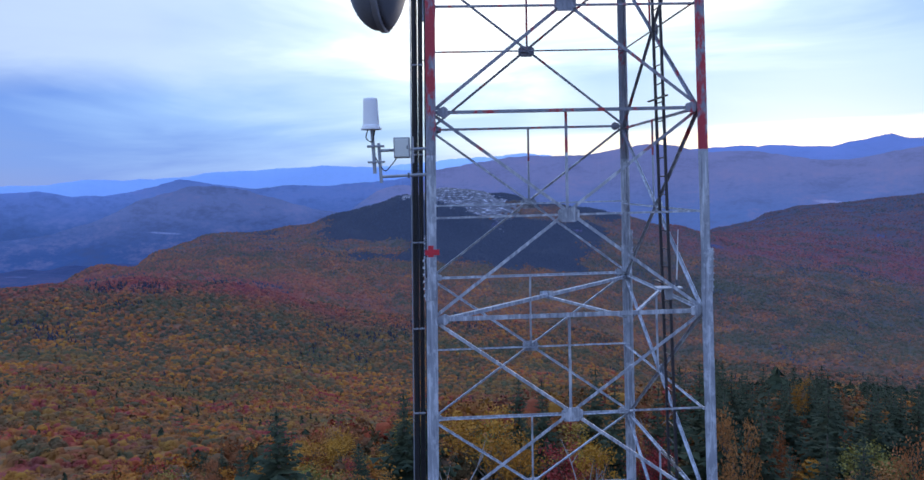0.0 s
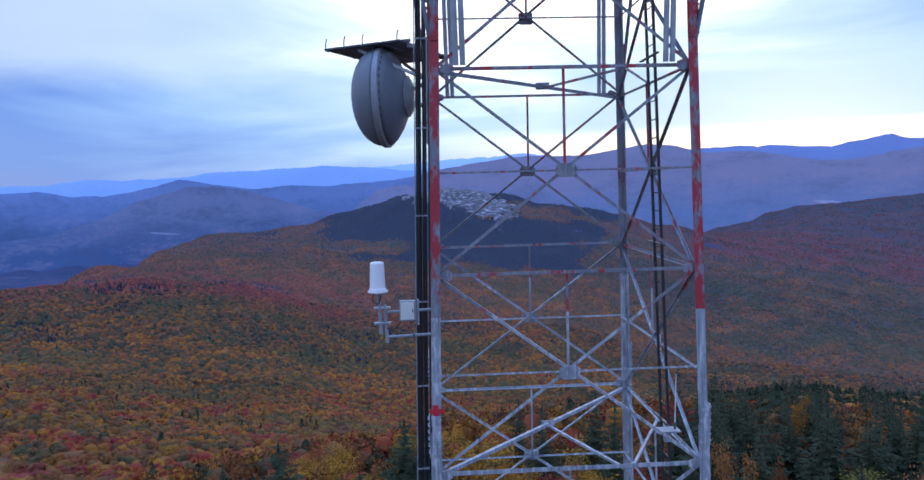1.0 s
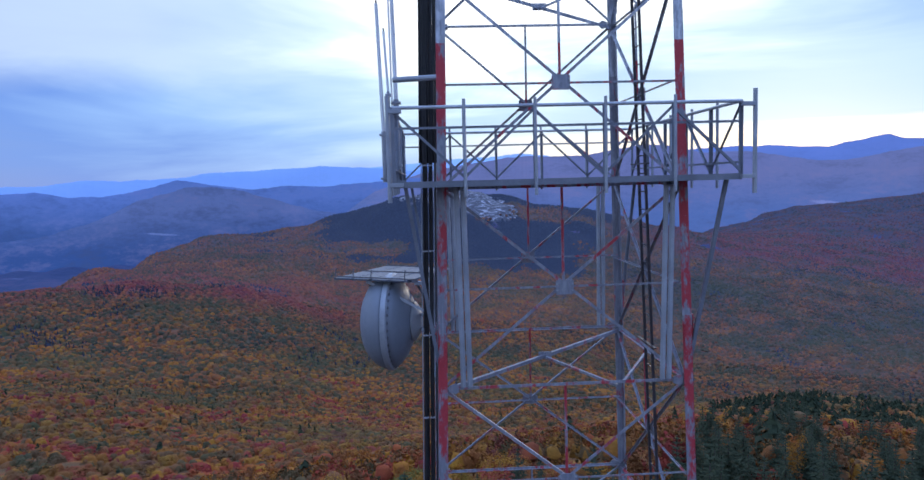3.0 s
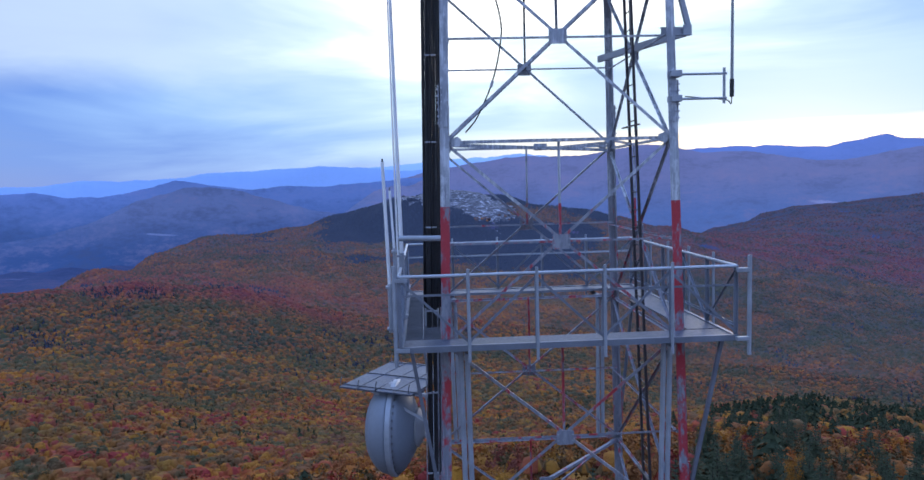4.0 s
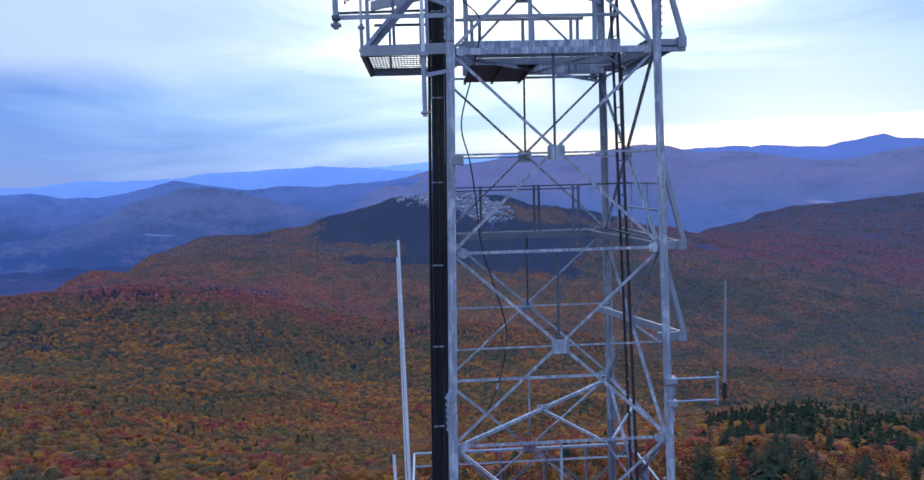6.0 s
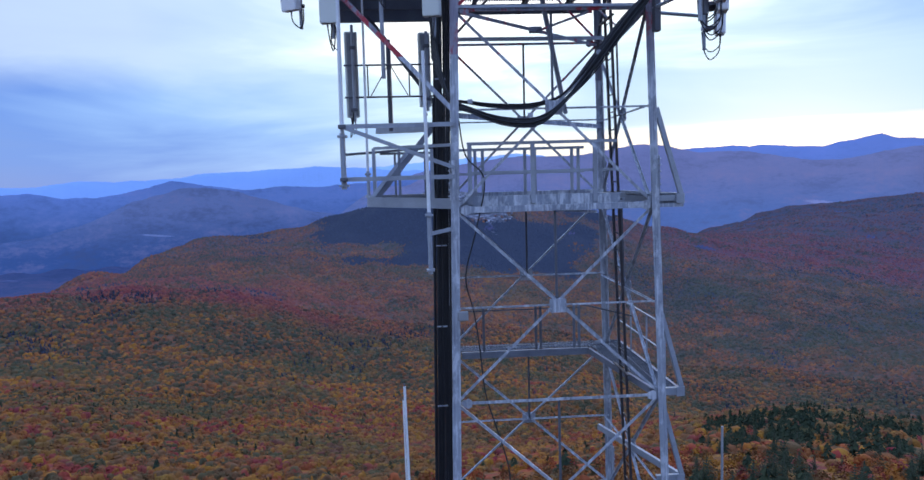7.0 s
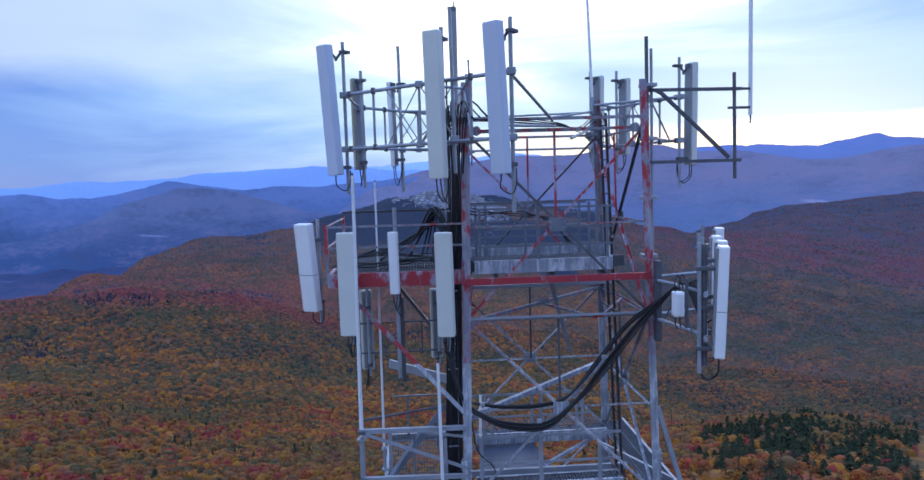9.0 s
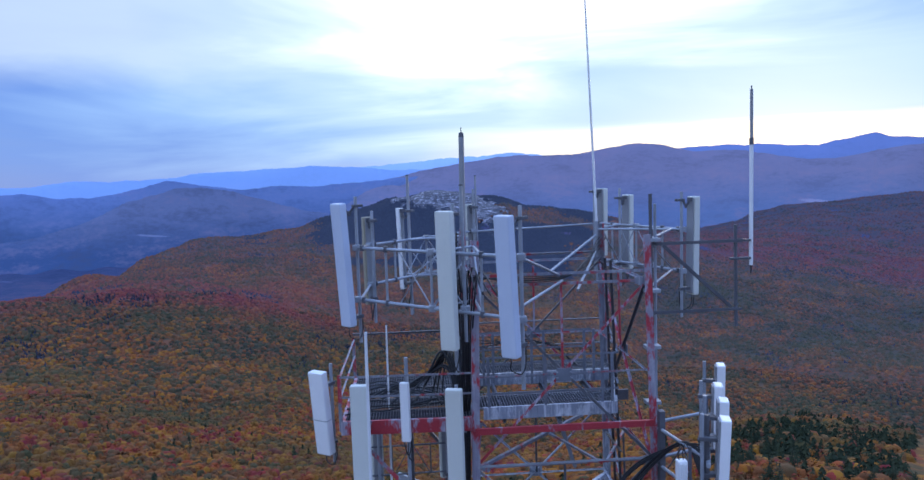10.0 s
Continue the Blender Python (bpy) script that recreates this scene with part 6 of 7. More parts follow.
def panel_antenna(label, u, v, z0, height, width, depth, heading, tilt, material, pole=(-0.4, 0.35), group="", gap=0.17, cables=2, split=False, seed=1, elbow=True, pole_r=0.03):
    """A panel on its pole. heading: degrees from straight out of the front, turning to the left; tilt: top leaning out."""
    k = on_tower("panel_antenna", label, "antenna", (u, v, z0), group, turn=-heading)
    lean = Matrix.Rotation(radians(tilt), 4, "X")
    bm = rounded_panel(width, depth, height)
    bmesh.ops.transform(bm, matrix=lean, verts=bm.verts)
    body = part("radome", bm, material, k)
    if split:
        bm = box((-width / 2 - 0.002, -depth / 2 - 0.003, height * 0.42), (width / 2 + 0.002, depth / 2, height * 0.42 + 0.012), m=lean)
        part("seam", bm, BOX_GREY, body)
    bm = box((-width / 2 + 0.03, depth / 2, 0.03), (width / 2 - 0.03, depth / 2 + 0.03, height - 0.03), 0.006, m=lean)
    part("back_tray", bm, BOX_GREY, k)
    back = depth / 2 + gap
    top_out = -math.sin(radians(tilt)) * height
    part("pole", tube((0, back, pole[0]), (0, back, height + pole[1]), pole_r), ZINC, k)
    y_top = depth / 2 + top_out + 0.03
    if elbow:
        part("tilt_arm", flat_bar((0.03, y_top, height - 0.10), (0.03, (y_top + back) / 2, height - 0.22), (1, 0, 0), 0.045, 0.012), DARKSTEEL, k)
        part("tilt_arm", flat_bar((-0.03, (y_top + back) / 2, height - 0.22), (-0.03, back, height - 0.06), (1, 0, 0), 0.045, 0.012), DARKSTEEL, k)
        part("tilt_bracket", box((-0.07, y_top - 0.02, height - 0.10), (0.07, y_top + 0.02, height - 0.02), 0.006), DARKSTEEL, k)
        part("pole_clamp", box((-0.05, back - 0.05, height - 0.09), (0.05, back + 0.13, height - 0.04), 0.006), DARKSTEEL, k)
    else:
        part("top_bracket", box((-0.05, depth / 2 + top_out * 0.8, height * 0.78), (0.05, back + 0.05, height * 0.78 + 0.06), 0.006), DARKSTEEL, k)
    part("foot_bracket", box((-0.05, depth / 2 - 0.0, 0.10), (0.05, back + 0.05, 0.16), 0.006), DARKSTEEL, k)
    rnd = random.Random(seed)
    for i in range(cables):
        x = (i - (cables - 1) / 2) * 0.07
        drop = rnd.uniform(0.22, 0.42)
        part("connector", tube((x, 0.0, -0.06), (x, 0.0, 0.01), 0.014, 8), DARKSTEEL, k)
        part("jumper_cable", sweep([(x, 0, -0.06), (x + rnd.uniform(-0.03, 0.03), 0.02, -drop * 0.7), (x + 0.05, back * 0.6, -drop), (x * 0.5 + 0.05, back, -drop * 0.55), (0.03, back + 0.035, 0.08)], 0.010), CABLE, k, smooth=True)
    return k


G_TOP, G_LOW, G_SIDE, G_BACK = "panel antennas on the top frame", "panel antennas on the upper platform", "panel antennas of the side frame", "small panel antennas behind the cables"
L_BLUE = "tall pale blue-grey panel antenna tilted down on its pole"
L_GREY = "tall grey panel antenna tilted down on its pole"
# top frame, front-left side
panel_antenna(L_BLUE, -3.72, -1.15, 48.44, 2.16, 0.27, 0.14, 44, 3.6, PANEL_BLUE, (-0.35, 0.10), G_TOP, 0.20, 1, seed=3)
panel_antenna(L_GREY, -2.02, -2.75, 48.33, 2.15, 0.27, 0.13, 30, 2.0, PANEL_GREY, (-0.45, 0.10), G_TOP, 0.16, 2, seed=5)
panel_antenna(L_BLUE, -1.17, -3.50, 48.37, 2.06, 0.27, 0.14, 44, 3.4, PANEL_BLUE, (-0.55, 0.12), G_TOP, 0.22, 1, seed=7)
# top frame, back-left side
panel_antenna("weathered yellow-grey panel antenna seen from its back tray", -3.42, 0.35, 48.55, 1.72, 0.22, 0.12, 150, 1.0, worn("aged_radome", (0.40, 0.36, 0.27), 3.0, 0.1, 0.5), (-0.35, 0.12), G_TOP, 0.12, 1, seed=9)
panel_antenna("narrow white panel antenna on the back frame", -2.80, 1.62, 48.62, 1.75, 0.15, 0.10, 122, 1.5, PANEL_WHITE, (-0.55, 0.10), G_TOP, 0.14, 2, seed=11)
panel_antenna("short grey panel antenna on the back frame", -1.22, 3.10, 49.0, 1.35, 0.26, 0.12, 150, 0.0, PANEL_GREY, (-0.35, 0.35), G_TOP, 0.12, 1, seed=13)
# top frame, right side
panel_antenna("white-edged panel antenna on the side of the top frame", 1.98, 3.15, 49.0, 1.62, 0.26, 0.13, 240, 1.0, PANEL_GREY, (-0.4, 0.10), G_TOP, 0.18, 1, seed=15)
panel_antenna("white-edged panel antenna on the side of the top frame", 2.42, 2.55, 48.75, 1.72, 0.26, 0.13, 240, 1.0, PANEL_GREY, (-0.4, 0.15), G_TOP, 0.18, 2, seed=17)
panel_antenna("white-edged panel antenna on the side of the top frame", 3.12, 0.45, 48.46, 2.00, 0.26, 0.13, 255, 1.0, PANEL_GREY, (-0.45, 0.10), G_TOP, 0.20, 2, seed=19)
# upper platform, left wing
panel_antenna("white panel antenna in two sections leaning out from the wing", -4.25, -0.95, 46.08, 1.55, 0.32, 0.15, 32, 5.5, PANEL_WHITE, (-0.25, 0.05), G_LOW, 0.16, 1, True, 21, False)
panel_antenna("wide grey panel antenna on the wing rail", -3.56, -1.52, 45.74, 1.74, 0.30, 0.14, 8, 0.6, PANEL_GREY, (-0.2, -0.2), G_LOW, 0.10, 2, False, 23, False)
panel_antenna("small narrow white panel antenna on the wing rail", -2.78, -1.42, 46.40, 1.06, 0.165, 0.08, 14, 1.6, PANEL_WHITE, (-1.5, 0.4), G_LOW, 0.10, 2, False, 25, False, 0.035)
panel_antenna("wide grey panel antenna beside the tower leg", -1.94, -1.90, 45.74, 1.72, 0.28, 0.14, 14, 2.0, PANEL_GREY, (-0.3, 0.0), G_LOW, 0.10, 2, False, 27, False)
# behind, on a small lattice frame
panel_antenna("small grey panel antenna on a light frame behind the platform", -3.47, 0.95, 44.48, 1.64, 0.24, 0.12, 165, 0.0, PANEL_GREY, (-0.1, 0.1), G_BACK, 0.12, 2, False, 29, False)
panel_antenna("small grey panel antenna on a light frame behind the platform", -2.05, 0.98, 44.66, 1.43, 0.22, 0.12, 165, 0.0, PANEL_GREY, (-0.1, 0.0), G_BACK, 0.12, 1, False, 31, False)
# side frame: four white panels in a row, facing out
for i, (u, v, z, h) in enumerate(((2.09, -3.32, 45.57, 1.66), (2.50, -2.45, 45.62, 1.60), (2.77, -1.65, 46.05, 1.17), (3.28, -0.6, 45.65, 1.62))):
    panel_antenna("white panel antenna in two sections on the side frame" if i == 0 else "white panel antenna in a row on the side frame", u - 0.06, v, z, h, 0.28, 0.15, 287, 2.2 if i == 0 else 0.8, PANEL_WHITE, (-0.25, 0.05), G_SIDE, 0.20, 2, i == 0, 33 + i, False)


def small_back_frame():
    k = Kit("antenna_mount", "light welded steel frame holding two small antennas", "antenna mount", (-2.8, 1.1, 44.7))
    for z in (45.46, 44.85):
        k.add("rail", tube((-3.6, 0.78, z), (-1.7, 0.82, z), 0.018), DARKSTEEL)
    for u in (-3.15, -2.72, -2.35):
        k.add("upright", tube((u, 0.8, 44.85), (u, 0.8, 45.46), 0.014), DARKSTEEL)
    for a, b in ((-3.1, -2.76), (-2.38, -2.70)):
        k.add("diagonal", tube((a, 0.8, 44.87), (b, 0.8, 45.44), 0.010, 6), DARKSTEEL)
    k.add("mast", tube((-2.74, 0.88, 44.2), (-2.74, 0.88, 45.95), 0.045), DARKSTEEL)
    k.add("arm", tube((-1.75, 0.8, 44.87), (-half(44.9), 1.3, 44.9), 0.03), DARKSTEEL)


small_back_frame()


def sector_frame(label, p, q, hubs, z0, z1, name="sector_mount"):
    """Two pipes along a side of the head frame, with cross braces and stand-off arms to the legs."""
    p, q = Vector(p), Vector(q)
    k = Kit(name, label, "antenna mount", (p.x, p.y, z0), "head frame sides")
    up0, up1 = Vector((0, 0, z0)), Vector((0, 0, z1))
    for up in (up0, up1):
        k.add("pipe", tube(p + up, q + up, 0.029, 12), ZINC)
        for f in (0.06, 0.22, 0.5, 0.78, 0.94):
            c = p.lerp(q, f) + up
            k.add("u_bolt", box((c.x - 0.035, c.y - 0.045, c.z - 0.05), (c.x + 0.035, c.y + 0.045, c.z + 0.05), 0.008), DARKSTEEL)
    d = (q - p)
    for f in (0.22, 0.5, 0.78):
        m = p + d * f
        k.add("upright", tube(m + up0, m + up1, 0.022), ZINC)
    for a, b in ((0.30, 0.5), (0.5, 0.70)):
        k.add("brace", tube(p + d * a + up0, p + d * b + up1, 0.011, 6), ZINC)
        k.add("brace", tube(p + d * a + up1, p + d * b + up0, 0.011, 6), ZINC)
    for f, hub in hubs:
        m = p + d * f
        for up in (up0, up1):
            hh = Vector((hub[0] * half(49), hub[1] * half(49), 0)) + up
            k.add("standoff_arm", tube(m + up, hh, 0.023, 10), ZINC)
        k.add("knee", tube(m + up0, Vector((hub[0] * half(49), hub[1] * half(49), 0)) + up1, 0.016, 8), ZINC)
    for f in (0.02, 0.5, 0.98):
        m = p + d * f
        for up in (up0, up1):
            k.add("pipe_clamp", box((m.x - 0.06, m.y - 0.06, up.z - 0.05), (m.x + 0.06, m.y + 0.06, up.z + 0.05), 0.008), ZINC)
    return k


sector_frame("galvanised pipe frame of the tower head carrying tall panels", (-3.60, -0.95, 0), (-0.92, -3.38, 0), ((0.5, (-1, -1)), (0.78, (-1, -1))), 48.88, 49.80)
sector_frame("galvanised pipe frame of the tower head, facing the back", (-3.45, 0.2, 0), (-1.1, 3.0, 0), ((0.35, (-1, 1)), (0.7, (-1, 1))), 48.95, 49.72)
sector_frame("galvanised pipe frame of the tower head, facing the sunset", (2.92, 0.35, 0), (1.80, 3.1, 0), ((0.12, (1, -1)), (0.7, (1, 1))), 48.95, 49.80)


def head_ring():
    """Pipes that tie the three head frames together."""
    k = Kit("head_ring", "ring of pipes and angles round the tower's top", "frame", (0, 0, 48.9))
    for a, b in (((-1.0, -3.3, 49.80), (-0.05, -1.55, 49.25)), ((-1.0, -3.3, 49.05), (0.0, -1.55, 49.15)), ((-3.5, -0.9, 49.80), (-3.4, 0.3, 49.72)),
                 ((-3.5, -0.9, 48.88), (-3.4, 0.3, 48.95)), ((-1.2, 3.0, 49.70), (1.85, 3.1, 49.78)), ((-1.2, 3.0, 48.95), (1.85, 3.1, 48.95)),
                 ((1.4, 1.5, 49.65), (-0.2, -1.4, 49.28)), ((1.4, 1.5, 49.30), (0.3, -1.4, 48.95)), ((1.45, 1.45, 49.78), (2.95, 0.35, 49.80))):
        k.add("tie_pipe", tube(a, b, 0.024, 10), ZINC)
    h = half(49.2)
    for s in (-1, 1):
        k.add("cap_angle", angle_bar((-h, s * (h + 0.03), 49.28), (h, s * (h + 0.03), 49.28), (0, s, 0), 0.05, 0.008), STRUT)


head_ring()


def side_arm_mount():
    k = Kit("side_arm_mount", "dark steel side arm with a diagonal brace and pole", "antenna mount", (1.6, -1.45, 46.4))
    k.add("leg_pipe", tube((1.60, -1.50, 46.3), (1.575, -1.50, 50.6), 0.032), DARKSTEEL)
    k.add("second_pipe", tube((1.70, -1.40, 46.6), (1.69, -1.40, 50.42), 0.026), ZINC)
    for z in (49.72, 48.50):
        k.add("arm", angle_bar((1.56, -1.47, z), (3.28, -1.40, z), (0, -1, 0), 0.055, 0.008), DARKSTEEL)
    k.add("brace", angle_bar((1.80, -1.50, 49.70), (3.05, -1.43, 48.55), (0, -1, 0), 0.055, 0.008), DARKSTEEL)
    k.add("end_pole", tube((3.18, -1.36, 48.18), (3.16, -1.36, 50.0), 0.03), DARKSTEEL)
    for z in (49.72, 49.40):
        k.add("stub", box((3.05, -1.40, z - 0.02), (3.46, -1.34, z + 0.02), 0.005), DARKSTEEL)
    for z in (46.9, 47.9, 48.9, 49.8):
        k.add("pipe_clamp", box((1.48, -1.56, z - 0.03), (1.74, -1.36, z + 0.03), 0.006), ZINC)
    w = Kit("whip_antenna", "long dark-tipped whip antenna at the end of the side arm", "antenna", (3.44, -1.37, 49.25))
    w.add("lower_tube", tube((3.445, -1.37, 49.27), (3.44, -1.37, 51.45), 0.034, 10), FIBRE)
    w.add("collar", tube((3.44, -1.37, 51.40), (3.44, -1.37, 51.52), 0.038, 10), DARKSTEEL)
    w.add("upper_tube", tube((3.44, -1.37, 51.5), (3.435, -1.37, 52.36), 0.03, 10, r2=0.026), BOX_GREY)
    w.add("tip", tube((3.435, -1.37, 52.36), (3.435, -1.37, 52.42), 0.012, 8), DARKSTEEL)
    w.add("tail_cable", sweep([(3.445, -1.37, 49.27), (3.45, -1.37, 49.20), (3.44, -1.37, 49.13)], 0.012), CABLE, smooth=True)


side_arm_mount()


def top_masts():
    k = Kit("lightning_mast", "thick grey mast rising above the tower's back leg", "mast", (-1.48, 1.9, 48.5))
    k.add("tube", tube((-1.48, 1.9, 48.4), (-1.44, 1.9, 51.85), 0.072, 14, r2=0.058), BOX_GREY)
    k.add("cap", tube((-1.44, 1.9, 51.85), (-1.44, 1.9, 51.95), 0.06, 14, r2=0.05), DARKSTEEL)
    k.add("rod", tube((-1.44, 1.9, 51.95), (-1.44, 1.9, 52.06), 0.012, 6), DARKSTEEL)
    k.add("clamp", box((-1.58, 1.78, 48.9), (-1.36, 2.02, 48.98), 0.006), ZINC)
    k.add("clamp", box((-1.58, 1.78, 49.6), (-1.36, 2.02, 49.68), 0.006), ZINC)
    w = Kit("whip_antenna", "very long thin white whip antenna on the back leg", "antenna", (1.42, 1.55, 49.4))
    w.add("ferrule", tube((1.42, 1.5, 49.35), (1.415, 1.5, 49.95), 0.034, 10), ZINC)
    w.add("sheath", tube((1.415, 1.5, 49.95), (1.20, 1.5, 55.3), 0.03, 10, r2=0.014), FIBRE)
    for u, v, z0, z1, r in ((-1.75, -2.55, 48.4, 50.85, 0.028), (-2.62, 1.5, 48.1, 51.05, 0.03), (-1.05, 3.0, 48.6, 51.0, 0.022), (1.78, 2.9, 48.4, 50.8, 0.02)):
        p = Kit("antenna_pole", "bare galvanised pipe standing in the head frame", "pole", (u, v, z0), "bare head poles")
        p.add("pipe", tube((u, v, z0), (u - 0.02, v, z1), r), ZINC)
        p.add("cap", tube((u - 0.02, v, z1), (u - 0.02, v, z1 + 0.02), r * 1.15, 10), DARKSTEEL)
        p.add("clamp", box((u - 0.07, v - 0.07, 48.9), (u + 0.07, v + 0.07, 48.97), 0.006), ZINC)


top_masts()


# -- brackets and whips on the left --
def left_brackets():
    k = Kit("whip_bracket", "pair of galvanised angle arms with a diagonal held off the leg", "antenna mount", (-1.7, -1.7, 43.4))
    for z in (44.10, 43.26):
        k.add("arm", angle_bar((-half(z), -half(z) - 0.09, z), (-3.42, -1.66, z), (0, -1, 0), 0.07, 0.008), ZINC)
    k.add("diagonal", angle_bar((-3.38, -1.70, 44.08), (-half(43.5), -half(43.5) - 0.1, 43.40), (0, -1, 0), 0.06, 0.008), ZINC)
    for z in (44.10, 43.26):
        k.add("u_bolt", box((-3.48, -1.72, z - 0.03), (-3.36, -1.56, z + 0.03), 0.006), DARKSTEEL)
    whip("long white fibreglass whip antenna on two side arms", -3.43, -1.6, 43.1, 48.42, 0.035, 0.026, 0.03, base=0.9)
    whip("slender white fibreglass whip antenna standing on the wing", -3.12, -0.55, 42.9, 48.3, 0.024, 0.016, 0.02, base=0.5)
    whip("straight white fibreglass whip antenna beside the cable run", -2.08, -1.75, 41.7, 45.25, 0.030, 0.026, -0.02, base=1.0)
    k.add("inner_arm", angle_bar((-half(42.3), -half(42.3), 42.42), (-2.1, -1.72, 42.34), (0, -1, 0), 0.06, 0.008), ZINC)


left_brackets()


def side_frame():
    """Mounts of the four side panels, with the radio unit on its pole."""
    k = Kit("panel_mount", "steel stand-off frame carrying the row of white panels", "antenna mount", (1.6, -1.7, 45.6))
    k.add("leg_post", box((1.60, -1.86, 45.48), (1.70, -1.72, 46.85), 0.01), DARKSTEEL)
    for z in (46.52, 45.86):
        k.add("rail", tube((1.80, -3.40, z), (3.02, -0.45, z), 0.034, 10), ZINC)
        k.add("arm", tube((1.62, -1.74, z), (1.86, -3.0, z), 0.03, 10), ZINC)
        k.add("arm", tube((1.55, -1.5, z), (2.75, -1.1, z), 0.03, 10), ZINC)
    for u, v in ((1.86, -3.2), (2.22, -2.3)):
        k.add("mount_post", tube((u, v, 45.42), (u, v, 47.25), 0.042, 10), DARKSTEEL)
        for z in (45.7, 46.3, 46.9):
            k.add("clamp", box((u - 0.08, v - 0.06, z - 0.03), (u + 0.14, v + 0.06, z + 0.03), 0.006), DARKSTEEL)
    for a, b in (((1.70, -1.95, 45.86), (1.76, -2.5, 46.5)), ((1.80, -2.9, 45.86), (1.76, -2.5, 46.5))):
        k.add("brace", tube(a, b, 0.012, 6), DARKSTEEL)
    r = Kit("radio_unit", "small white remote radio unit on a short pole", "radio unit", (1.46, -3.2, 46.15))
    r.add("body", box((1.38, -3.28, 46.19), (1.53, -3.14, 46.56), 0.018), PANEL_WHITE)
    for i in range(5):
        r.add("fin", box((1.40 + 0.026 * i, -3.30, 46.22), (1.408 + 0.026 * i, -3.28, 46.53)), PANEL_WHITE)
    r.add("pole", tube((1.60, -3.18, 46.0), (1.60, -3.18, 46.75), 0.026), DARKSTEEL)
    r.add("bracket", box((1.52, -3.21, 46.3), (1.62, -3.15, 46.36), 0.004), DARKSTEEL)
    for x in (1.42, 1.49):
        r.add("lower_lead", sweep([(x, -3.2, 46.19), (x, -3.2, 46.08), (x + 0.03, -3.17, 46.0)], 0.009), CABLE, smooth=True)
        r.add("upper_lead", sweep([(x, -3.2, 46.56), (x - 0.01, -3.2, 46.68), (x + 0.05, -3.17, 46.8), (x + 0.14, -3.15, 46.6)], 0.008), CABLE, smooth=True)


side_frame()


